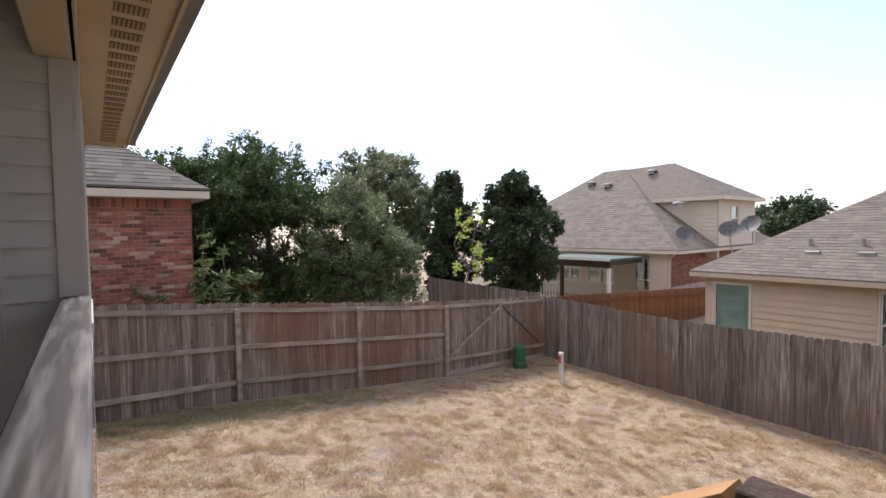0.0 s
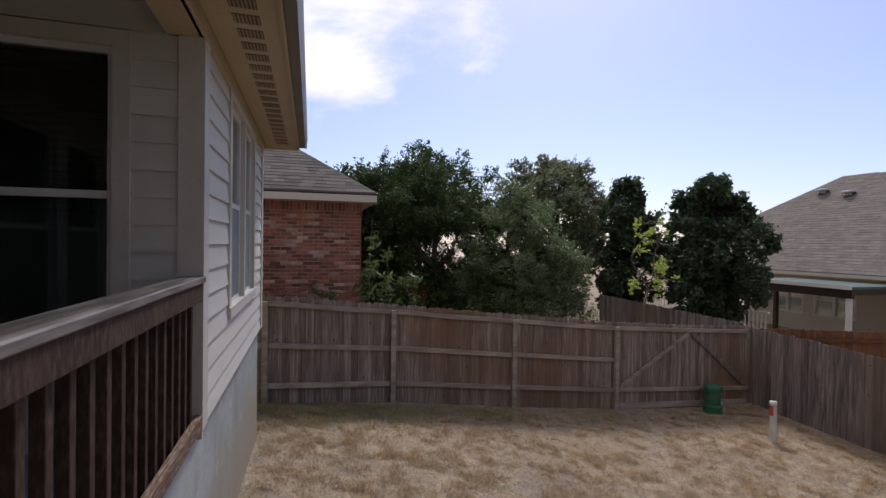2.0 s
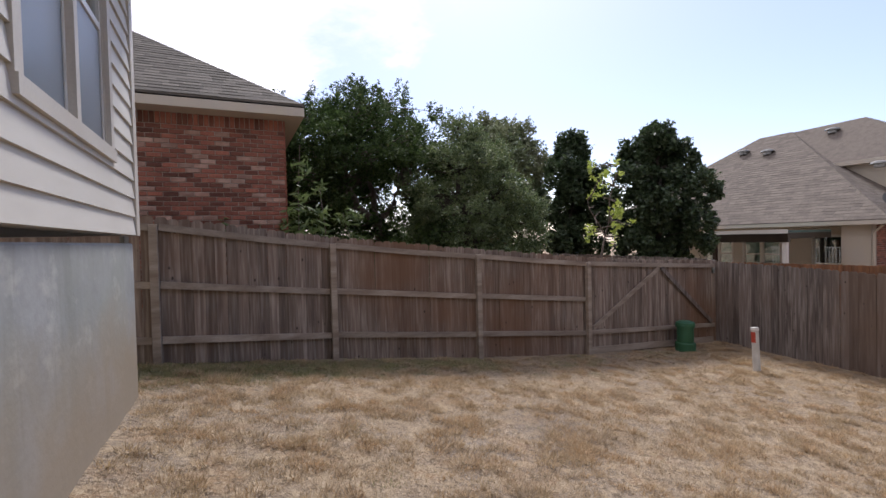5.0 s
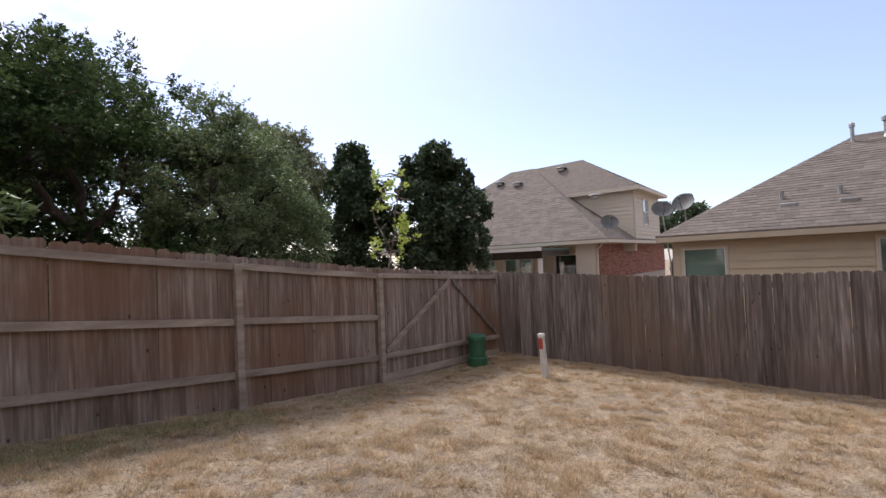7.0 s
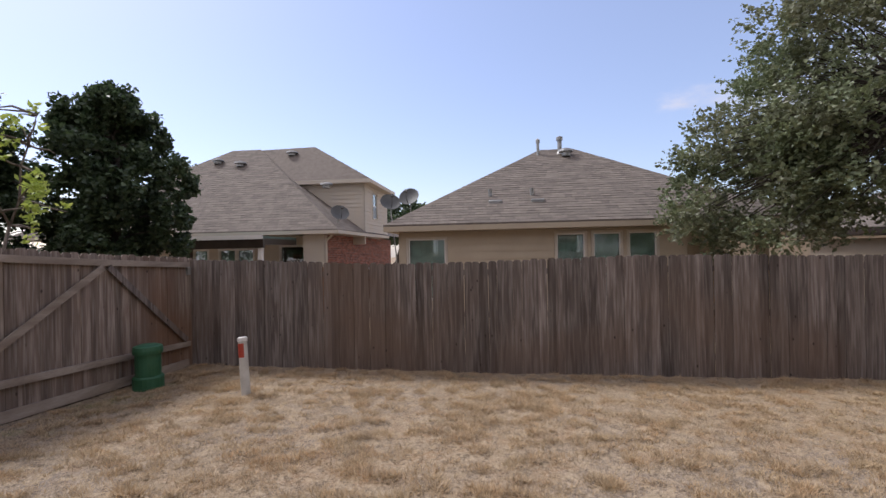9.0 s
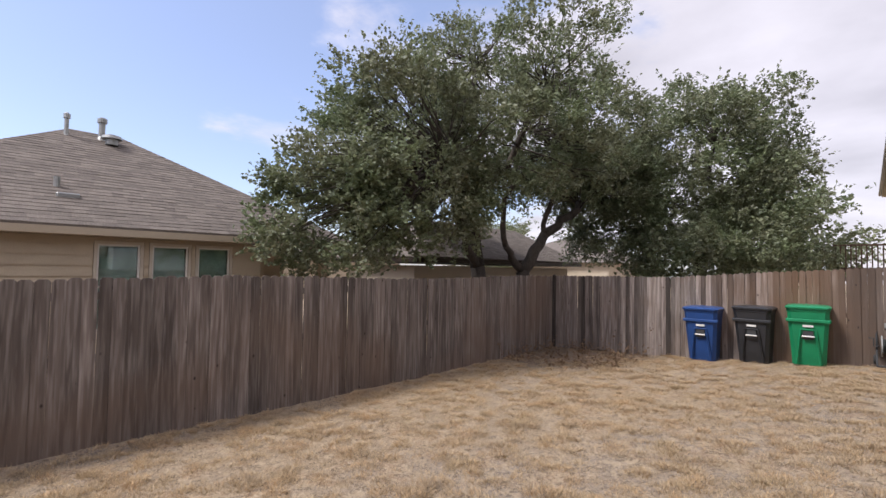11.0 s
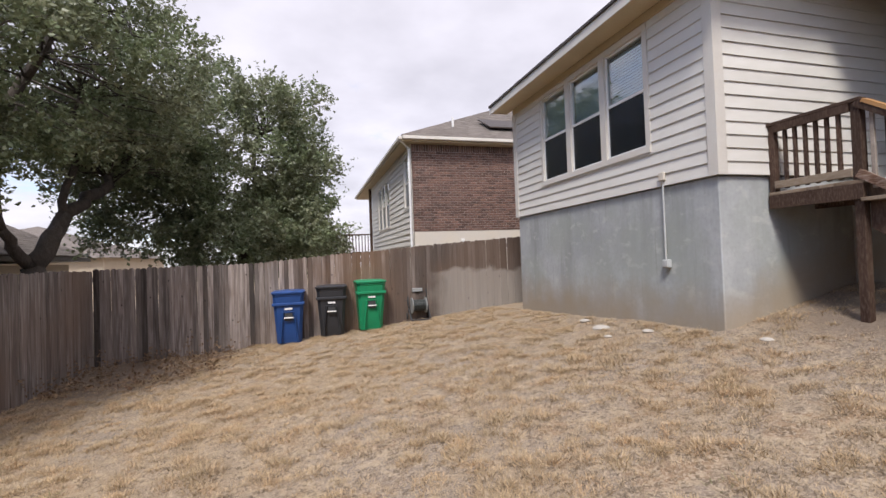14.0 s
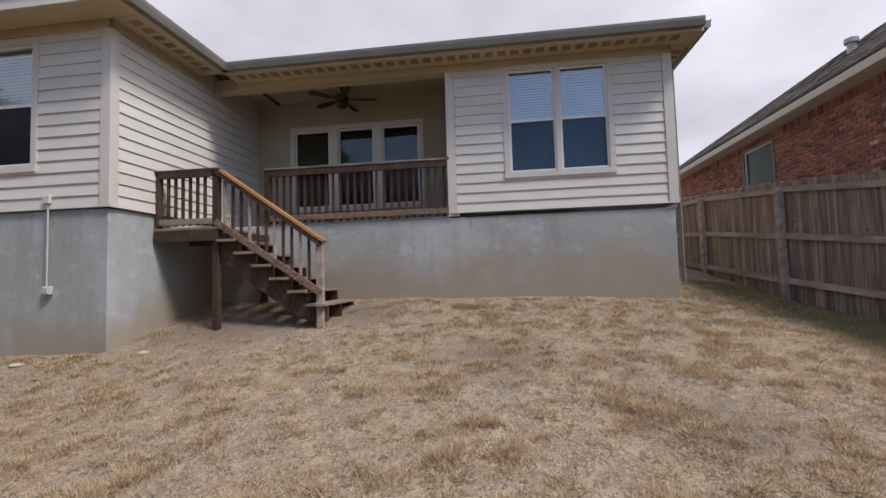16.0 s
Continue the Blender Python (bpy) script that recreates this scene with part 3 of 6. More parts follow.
def piece(name, me, parent, m):
    o = new(name, me)
    o.parent = parent
    org = ORIGIN.get(parent.name, Vector())
    o.matrix_basis = Matrix.Translation(-org) @ m
    return o


def face(o, u, n):
    u, n = Vector(u).normalized(), Vector(n).normalized()
    m = Matrix.Identity(4)
    for r in range(3):
        m[r][0], m[r][1], m[r][2], m[r][3] = u[r], n[r], (0, 0, 1)[r], o[r]
    return m


def clip_spans(a, b, z0, z1, holes):
    """The stretches of a..b not covered by holes (u0, u1, z0, z1) at heights z0..z1."""
    spans = [(a, b)]
    for u0, u1, h0, h1 in holes:
        if h1 <= z0 + 0.03 or h0 >= z1 - 0.03:
            continue
        spans = [s for p, q in spans for s in ((p, min(q, u0)), (max(p, u1), q)) if s[1] - s[0] > 0.02]
    return spans


def wall_core(fc, u0, u1, z0, z1, holes, thick):
    g = Geo(fc)
    zs = sorted({z0, z1, *[h for w in holes for h in w[2:]]})
    for a, b in zip(zs, zs[1:]):
        for p, q in clip_spans(u0, u1, a, b, [(h[0], h[1], h[2] - 0.03, h[3] + 0.03) for h in holes if h[2] < b - 1e-4 and h[3] > a + 1e-4]):
            g.box(p, q, -thick, 0, a, b)
    return g


def lap_boards(fc, parent, material, u0, u1, z0, z1, holes, step=0.16, jitter=True, one=False):
    """Lapped siding boards on a wall."""
    z, k, g = z0, 0, Geo(fc)
    while z < z1 - 0.02:
        top = min(z + step + 0.012, z1)
        zs = sorted({z, top, *[h for w in holes for h in w[2:4] if z + 0.012 < h < top - 0.012]})
        for a, b in zip(zs, zs[1:]):
            for p, q in clip_spans(u0, u1, a + 0.001, b + 0.03, [h for h in holes if h[2] < b - 1e-3 and h[3] > a + 1e-3]):
                if not one:
                    g = Geo(fc)
                lap = 1.45 if one else 1.0
                fa, fb = lap * (0.024 - 0.018 * (a - z) / step), lap * (0.024 - 0.018 * (b - z) / step)
                g.add([(p, 0.001, a), (q, 0.001, a), (p, fa, a), (q, fa, a), (p, 0.001, b), (q, 0.001, b), (p, max(fb, 0.003), b), (q, max(fb, 0.003), b)],
                      [(0, 1, 3, 2), (4, 6, 7, 5), (2, 3, 7, 6), (0, 4, 5, 1), (0, 2, 6, 4), (1, 5, 7, 3)])
                if not one:
                    part("siding_board", g, material, parent)
        z += step
    if one:
        part("siding", g, material, parent)


def window(fc, name, u0, u1, z0, z1, lights=2, blind="blind", kind="structure", parent=None, trim="trim", trim_w=0.09, screen=True, label="", hung=True, deep=0.09, mull=0.06, frame="vinyl", out=0.032, glass="glass"):
    """Windows side by side in one trim: outer casing, sashes, panes, blinds and a near-black box for the unlit room
    behind.
    """
    org = fc @ Vector(((u0 + u1) / 2, 0, z0))
    if parent is None:
        w = thing(name, org, label, "window", kind=kind)
    else:
        w = new(name); w.parent = parent; w.matrix_basis = Matrix.Identity(4); ORIGIN[w.name] = ORIGIN[parent.name]
    g = Geo(fc)
    t = trim_w
    g.box(u0 - t, u1 + t, 0.0015, out, z1, z1 + t).box(u0 - t, u1 + t, 0.0015, out + 0.012, z0 - t, z0)
    g.box(u0 - t, u0, 0.0015, out, z0, z1).box(u1, u1 + t, 0.0015, out, z0, z1)
    wide = (u1 - u0 - mull * 2 * (lights - 1)) / lights
    for k in range(lights - 1):
        a = u0 + (k + 1) * wide + k * 2 * mull
        g.box(a, a + 2 * mull, -deep, out, z0, z1)
    part("window_frame" if parent is None else "frame", g, M[trim], w)
    for k in range(lights):
        a = u0 + k * (wide + 2 * mull)
        b, s, mid = a + wide, 0.035, (z0 + z1) / 2
        g = Geo(fc)
        g.box(a, b, -0.06, -0.01, z1 - s, z1).box(a, b, -0.06, -0.01, z0, z0 + s).box(a, a + s, -0.06, -0.01, z0 + s, z1 - s).box(b - s, b, -0.06, -0.01, z0 + s, z1 - s)
        if hung:
            g.box(a + s, b - s, -0.055, -0.004, mid - 0.022, mid + 0.022)
        part("sash", g, M[frame], w)
        for p, q in (((mid + 0.022, z1 - s), (z0 + s, mid - 0.022)) if hung else ((z0 + s, z1 - s),)):
            o = part("pane", Geo(fc).box(a + s, b - s, -0.034, -0.028, p, q), M[glass], w)
            o.visible_shadow = False
        if screen:
            part("screen", Geo(fc).box(a + s, b - s, -0.02, -0.016, z0 + s, mid - 0.022), M[screen if isinstance(screen, str) else "screen"], w)
        g = Geo(fc)
        z = z0 + s
        while z < z1 - s:
            g.add([(a + s, -0.083, z), (b - s, -0.083, z), (b - s, -0.1, z + 0.044), (a + s, -0.1, z + 0.044)], [(0, 1, 2, 3)])
            z += 0.045
        part("blind", g, M[blind], w)
    # plain box behind the blinds, its dark colour stands for an unlit room
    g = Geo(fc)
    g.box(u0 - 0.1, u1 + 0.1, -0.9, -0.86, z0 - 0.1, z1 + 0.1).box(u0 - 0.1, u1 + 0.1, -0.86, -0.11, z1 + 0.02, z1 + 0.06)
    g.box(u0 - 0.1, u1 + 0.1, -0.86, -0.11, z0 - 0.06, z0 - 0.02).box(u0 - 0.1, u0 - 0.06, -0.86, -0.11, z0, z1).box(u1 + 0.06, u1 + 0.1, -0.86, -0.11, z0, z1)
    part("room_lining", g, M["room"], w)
    return w


def shingles(name, poly, material, parent, course=0.145, tab=0.3, seed=1, thick=0.009, eave_dir=None):
    """Courses of shingles laid on one flat roof plane (a convex polygon, its eave level)."""
    rnd = random.Random(seed)
    p = [Vector(q) for q in poly]
    nor = Vector()
    for i in range(len(p)):
        nor += (p[i] - p[0]).cross(p[(i + 1) % len(p)] - p[0])
    nor.normalize()
    if nor.z < 0:
        nor = -nor
    u = Vector((0, 0, 1)).cross(nor).normalized()
    v = nor.cross(u)
    if v.z < 0:
        u, v = -u, -v
    o = min(p, key=lambda q: q.z)
    flat = [((q - o).dot(u), (q - o).dot(v)) for q in p]
    lo, hi = min(q[1] for q in flat), max(q[1] for q in flat)
    g = Geo()
    y, row = lo, 0
    while y < hi - 0.01:
        yy = min(y + course, hi)

        def span(h):
            xs = []
            for i in range(len(flat)):
                (x1, y1), (x2, y2) = flat[i], flat[(i + 1) % len(flat)]
                if abs(y1 - y2) > 1e-6 and min(y1, y2) - 1e-6 <= h <= max(y1, y2) + 1e-6:
                    xs.append(x1 + (x2 - x1) * (h - y1) / (y2 - y1))
            return (min(xs), max(xs)) if xs else None
        sa, sb = span(y + 1e-4), span(yy - 1e-4)
        if sa and sb:
            x = sa[0] - rnd.random() * tab
            while x < sa[1]:
                w = tab * rnd.uniform(0.55, 1.3)
                x0, x1 = max(x, sa[0]), min(x + w, sa[1])
                t0, t1 = max(x, sb[0]), min(x + w, sb[1])
                if x1 - x0 > 0.01:
                    t0, t1 = min(max(t0, sb[0]), sb[1]), max(min(t1, sb[1]), sb[0])
                    h = thick * rnd.uniform(0.7, 1.5)
                    A, B, C, D = [o + u * a + v * b for a, b in ((x0, y), (x1, y), (t1, yy), (t0, yy))]
                    g.add([A + nor * 0.002, B + nor * 0.002, C + nor * 0.002, D + nor * 0.002, A + nor * h, B + nor * h, C + nor * 0.004, D + nor * 0.004],
                          [(0, 1, 5, 4), (1, 2, 6, 5), (3, 0, 4, 7), (4, 5, 6, 7)])
                x += w
        y += course
        row += 1
    return part(name, g, material, parent, kind="stuff")


def brick_wall(fc, parent, mats, u0, u1, z0, z1, holes, near, seed, lim=300, soldier=True, plane=0.0):
    """Running bond with recessed joints; the bricks nearest to near=(u, z) are pieces of their own."""
    rnd = random.Random(seed)
    L, H, J = 0.2, 0.062, 0.013
    all_b = []
    z, row = z0, 0
    zt = z1 - (0.2 if soldier else 0)
    while z + H < zt + 0.03:
        x = u0 - (0.5 if row % 2 else 0.0) * (L + J)
        while x < u1:
            a, b = max(x, u0), min(x + L, u1)
            if b - a > 0.03:
                for p, q in clip_spans(a, b, z, z + H, holes):
                    all_b.append((p, q, z, z + H))
            x += L + J
        z += H + J
        row += 1
    if soldier:
        x = u0
        while x + H < u1 + 0.02:
            all_b.append((x, min(x + H, u1), z, z1 - 0.005))
            x += H + J
    all_b.sort(key=lambda b: (b[0] + b[1] - 2 * near[0]) ** 2 + (b[2] + b[3] - 2 * near[1]) ** 2)
    shared = {}
    g = Geo(fc)

    def add_brick(gg, w, h, d, c=0.004):
        gg.add([(0, -0.01, 0), (w, -0.01, 0), (w, -0.01, h), (0, -0.01, h), (0, d - c, 0), (w, d - c, 0), (w, d - c, h), (0, d - c, h), (c, d, c), (w - c, d, c), (w - c, d, h - c), (c, d, h - c)],
               [(0, 4, 5, 1), (1, 5, 6, 2), (2, 6, 7, 3), (3, 7, 4, 0), (4, 8, 9, 5), (5, 9, 10, 6), (6, 10, 11, 7), (7, 11, 8, 4), (8, 11, 10, 9)])
    for i, (a, b, c, d) in enumerate(all_b):
        proud = 0.012 + rnd.uniform(0, 0.004)
        if i < lim:
            pale = len(mats) > 2 and rnd.random() < 0.2
            key = (round(b - a, 3), round(d - c, 3), pale)
            if key not in shared:
                gg = Geo()
                gg.flip = True
                add_brick(gg, b - a, d - c, 0.014)
                if fc.determinant() < 0:
                    gg.f = [q[::-1] for q in gg.f]
                gg.f = [q[::-1] for q in gg.f] if fc.determinant() < 0 else gg.f
                shared[key] = mesh_from("brick", gg.v, gg.f, mats[2] if pale else mats[1])
            piece("brick", shared[key], parent, fc @ Matrix.Translation((a, plane + proud - 0.014, c)))
        else:
            gl = Geo(fc @ Matrix.Translation((a, plane, c)))
            add_brick(gl, b - a, d - c, proud)
            n = len(g.v)
            g.v += gl.v
            g.f += [tuple(n + k for k in q) for q in gl.f]
    if g.f:
        part("bricks", g, mats[0], parent, kind="stuff")


def ground_z(x, y):
    """The yard's lie: high against the house, falling to the back fence."""
    fade = np.clip((np.maximum(np.maximum(x - 14, -9 - x), np.maximum(y - 12, -10 - y))) / 8, 0, 1)
    X, Y = np.clip(x, -6, 14), np.clip(y, -9, 11)
    e = np.exp(-(X - 1) / 3)
    z = (0.0164 - 0.21984 * X + 0.00813 * X**2 + 0.09862 * e + 0.00279 * Y + 0.00127 * Y**2 + 0.03959 * Y * e + 0.0002 * X * Y - 0.00718 * Y**2 * e
         + 0.0853 * np.exp(-((X - 1.5) ** 2 + (Y + 0.5) ** 2) / 9))
    z = np.clip(z, -1.6, 0.5)
    return z * (1 - fade) - 1.35 * fade


def gz(x, y):
    return float(ground_z(np.float64(x), np.float64(y)))


def vnoise(x, y, scale, seed):
    """Smooth lattice noise from -1 to 1 over arrays of plan points."""
    u, v = x * scale, y * scale
    i, j = np.floor(u), np.floor(v)
    fu, fv = u - i, v - j
    fu, fv = fu * fu * (3 - 2 * fu), fv * fv * (3 - 2 * fv)

    def hsh(a, b):
        q = np.sin(a * 127.1 + b * 311.7 + seed * 74.7) * 43758.5453
        return (q - np.floor(q)) * 2 - 1
    return (hsh(i, j) * (1 - fu) + hsh(i + 1, j) * fu) * (1 - fv) + (hsh(i, j + 1) * (1 - fu) + hsh(i + 1, j + 1) * fu) * fv


def clumps(x, y):
    """Where the lawn stands in clumps (high) and where it is worn (low)."""
    wx, wy = x + 0.12 * vnoise(x, y, 3.1, 5), y + 0.12 * vnoise(x, y, 3.1, 6)
    return 0.15 * vnoise(wx, wy, 1.3, 1) + 0.45 * vnoise(wx, wy, 4.6, 2) + 0.75 * vnoise(wx, wy, 8.5, 3)


def lie(x, y):
    """The ground's height with its small hummocks."""
    inside = (x > -6) & (x < 14) & (y > -9) & (y < 12)
    c = clumps(x, y)
    return ground_z(x, y) + inside * (0.012 * vnoise(x, y, 1.2, 9) + 0.022 * np.clip(c, -0.6, 1.0) * 0.7)


# ---- the yard ----
def build_ground():
    def axis(lo, hi, near_lo, near_hi, fine, coarse):
        a = list(np.arange(lo, near_lo, coarse)) + list(np.arange(near_lo, near_hi, fine)) + list(np.arange(near_hi, hi + coarse, coarse))
        return np.array(a)
    xs, ys = axis(-90, 150, -0.6, 12.4, 0.065, 4.0), axis(-130, 130, -7.6, 9.9, 0.065, 4.0)
    X, Y = np.meshgrid(xs, ys, indexing="ij")
    Z = lie(X, Y)
    v = np.stack([X.ravel(), Y.ravel(), Z.ravel()], 1)
    n, m = len(xs), len(ys)
    i, j = np.meshgrid(np.arange(n - 1), np.arange(m - 1), indexing="ij")
    a = (i * m + j).ravel()
    f = np.stack([a, a + m, a + m + 1, a + 1], 1)
    me = mesh_from("ground", v, f.tolist(), M["ground"], True)
    tagged(new("ground", me), "parched straw-coloured lawn sloping down from the house", "lawn", kind="structure")


M["ground"] = ground_mat()
build_ground()

# ---- our house ----
XR, XL, SILL, TOP, SOF = 1.05, 3.25, 1.35, 3.7, 3.82
RY0, RY1, LY0, LY1 = 3.96, 7.45, -5.6, -0.2
PX, FLOOR, CEIL = -0.4, 1.28, 4.0


def foundation(name, x0, x1, y0, y1, top, label):
    part(name, Geo().box(x0, x1, y0, y1, -2.2, top, 0.012), M["concrete"], None, label, "structure", category="foundation")


foundation("wall_foundation_right", -8, XR - 0.02, LY1 - 0.05, RY1 - 0.02, FLOOR, "tall bare grey concrete foundation wall stained brown near the ground")
foundation("wall_foundation_left", -8, XL - 0.02, LY0 + 0.02, LY1 - 0.02, SILL - 0.012, "tall bare grey concrete foundation wall stained brown near the ground")


def house_wall(name, fc, u0, u1, z0, z1, holes, label, thick=0.14, corners=(True, True), step=0.16, boards=True, paint="siding"):
    w = thing(name, fc @ Vector(((u0 + u1) / 2, 0, z0)), label, "wall", kind="structure")
    part("wall_core", wall_core(fc, u0, u1, z0, z1, holes, thick), M[paint], w)
    c0, c1 = u0 + (0.11 if corners[0] else 0), u1 - (0.11 if corners[1] else 0)
    if boards:
        wide = [(h[0] - 0.09, h[1] + 0.09, h[2] - 0.09, h[3] + 0.09) for h in holes]
        lap_boards(fc, w, M["siding"], c0 + 0.002, c1 - 0.002, z0, z1, wide, step)
    for on, a, b in ((corners[0], u0 - 0.0345, u0 + 0.11), (corners[1], u1 - 0.11, u1 + 0.0295)):
        if on:
            part("corner_board", Geo(fc).box(a, b, 0.001, 0.032, z0 - 0.004, z1), M["trim"], w)
    return w


WALL = "cream lap siding wall with flat corner boards above a concrete foundation"
f_east_r = face((XR, 0, 0), (0, 1, 0), (1, 0, 0))
f_east_l = face((XL, 0, 0), (0, 1, 0), (1, 0, 0))
f_side_l = face((0, LY1, 0), (1, 0, 0), (0, 1, 0))
f_side_r = face((0, RY0, 0), (1, 0, 0), (0, -1, 0))
f_porch = face((PX, 0, 0), (0, 1, 0), (1, 0, 0))
f_north = face((0, RY1, 0), (1, 0, 0), (0, 1, 0))
f_south = face((0, LY0, 0), (1, 0, 0), (0, -1, 0))
win_r, win_l = (4.95, 6.5, 1.96, 3.64), (-4.28, -1.34, 1.95, 3.6)
win_p = (0.6, 3.2, 1.79, 3.38)
win_s = (-0.32, 0.6, 1.9, 3.6)
house_wall("wall_east_right", f_east_r, RY0, RY1, SILL, TOP, [win_r], WALL)
house_wall("wall_east_left", f_east_l, LY0, LY1, SILL, TOP, [win_l], WALL)
house_wall("wall_north_left_wing", f_side_l, PX, XL - 0.001, SILL, TOP, [], WALL, corners=(False, True))
house_wall("wall_porch_side", f_side_r, PX, XR - 0.001, FLOOR + 0.02, CEIL, [win_s], "shaded taupe lap siding wall on the porch", corners=(False, True))
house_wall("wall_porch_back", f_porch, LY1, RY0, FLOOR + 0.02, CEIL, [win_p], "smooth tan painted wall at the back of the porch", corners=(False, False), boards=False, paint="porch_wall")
house_wall("wall_north", f_north, -8, XR, SILL, TOP, [], WALL, corners=(False, True))
house_wall("wall_south", f_south, -8, XL, SILL, TOP, [], WALL, corners=(False, True))
part("wall_west", Geo().box(-8.2, -8, LY0, RY1, -2, SOF), M["siding"], None, "plain cream wall", "structure", category="wall")
part("wall_porch_end", Geo().box(PX, XL - 0.14, LY1 - 0.14, LY1 - 0.001, TOP, CEIL), M["siding"], None, "plain cream wall above the siding", "structure", category="wall")
window(f_east_r, "window_1", *win_r, lights=2, blind="blind", label="double cream framed window with white blinds down behind glass", mull=0.035, screen="screen_fine")
window(f_east_l, "window_2", *win_l, lights=3, blind="blind", label="triple cream framed window with blinds and dark lower screens", mull=0.07, screen="screen_mid")
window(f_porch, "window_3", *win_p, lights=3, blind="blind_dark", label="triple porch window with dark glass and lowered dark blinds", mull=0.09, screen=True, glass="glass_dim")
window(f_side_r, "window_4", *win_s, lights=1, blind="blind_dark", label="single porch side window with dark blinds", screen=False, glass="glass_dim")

# porch floor, ceiling, beam and soffits
part("floor", Geo().box(PX, XR - 0.03, LY1, RY0, FLOOR, FLOOR + 0.012), M["concrete"], None, "smooth grey concrete porch floor", "structure", category="floor")
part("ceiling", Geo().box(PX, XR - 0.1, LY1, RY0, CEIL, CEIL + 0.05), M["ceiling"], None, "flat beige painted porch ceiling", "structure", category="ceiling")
part("beam", Geo().box(XR - 0.18, XR + 0.03, LY1 + 0.003, RY0 - 0.001, TOP, SOF + 0.1, 0.008), M["soffit"], None, "cream painted beam across the open side of the porch", "structure", category="beam")
part("wall_rim", Geo().box(XR - 0.1, XR - 0.02, LY1 + 0.9, RY0 - 0.02, FLOOR + 0.012, FLOOR + 0.03), M["concrete"], None, "worn concrete porch edge", "structure", category="floor")
OH, OHS = 0.46, 0.42


def eaves(name, fc, u0, u1, label, vents=True, mitre=(0, 0), gutter=True, over=OH, soff=None):
    """Frieze, soffit with its vent grilles, fascia and gutter along one wall."""
    w = thing(name, fc @ Vector(((u0 + u1) / 2, 0, TOP)), label, "eaves", kind="structure")
    part("frieze", Geo(fc).box(u0, u1, 0.001, 0.038, TOP, SOF, 0.004), M["soffit"], w)
    a, b = u0 - mitre[0], u1 + mitre[1]
    sa, sb = soff or (a, b)
    part("soffit", Geo(fc).box(sa, sb, 0.038, over, SOF, SOF + 0.015), M["soffit"], w)
    part("fascia", Geo(fc).box(a, b, over, over + 0.02, SOF - 0.03, SOF + 0.15), M["trim" if not gutter else "soffit"], w)
    if vents:
        u = sa + 0.15
        while u < sb - 0.2:
            g = Geo(fc)
            for k in range(7):
                g.box(u, u + 0.115, over * 0.42 + k * 0.022, over * 0.42 + k * 0.022 + 0.012, SOF - 0.005, SOF - 0.001)
            vent = part("vent", g, M["vent"], w)
            part("vent_screen", Geo(fc).box(u - 0.004, u + 0.119, over * 0.42 - 0.005, over * 0.42 + 0.149, SOF - 0.0025, SOF - 0.0008), M["vent_screen"], vent)
            u += 0.2
    if gutter:
        g = Geo(fc)
        prof = [(0.02, -0.02), (0.1, -0.02), (0.125, 0.06), (0.13, 0.1), (0.118, 0.1), (0.1, 0.0), (0.02, 0.0)]
        n = len(prof)
        for k in range(n):
            p, q = prof[k], prof[(k + 1) % n]
            g.add([(a, over + p[0], SOF + 0.03 + p[1]), (b, over + p[0], SOF + 0.03 + p[1]), (b, over + q[0], SOF + 0.03 + q[1]), (a, over + q[0], SOF + 0.03 + q[1])], [(0, 1, 2, 3)])
        g.box(a, a + 0.002, over + 0.02, over + 0.12, SOF + 0.01, SOF + 0.12).box(b - 0.002, b, over + 0.02, over + 0.12, SOF + 0.01, SOF + 0.12)
        part("gutter", g, M["gutter"], w)
    else:
        part("drip_edge", Geo(fc).box(a, b, over + 0.02, over + 0.045, SOF + 0.12, SOF + 0.165), M["dark_metal"], w)
    return w


EAVE = "tan painted eaves with small square vents and a taupe gutter"
eaves("eaves_east_right", f_east_r, LY1 + 0.46, RY1, EAVE, mitre=(0, 0.33))
eaves("eaves_north_left", f_side_l, XR + 0.46, XL, EAVE, mitre=(0, OH - 0.003), soff=(XR + 0.463, XL + 0.027))
eaves("eaves_east_left", f_east_l, LY0, LY1, "cream painted eaves with a dark drip edge", vents=False, mitre=(0.3, OH), gutter=False)
eaves("eaves_north", f_north, -8, XR, EAVE, mitre=(0, OH - 0.003), over=0.33, soff=(-8, XR + 0.027))


def roof_pitch(name, polys, material, label, seed, tab=0.3, course=0.145):
    """A roof of flat planes over a deck, each laid with shingle courses."""
    w = thing(name, polys[0][0], label, "roof", kind="structure")
    for k, p in enumerate(polys):
        part("deck", Geo().prism([Vector(q) - Vector((0, 0, 0.03)) for q in p], (0, 0, 0.03)), M[material], w)
        shingles("shingles", p, M[material], w, seed=seed + k, tab=tab, course=course)
    return w


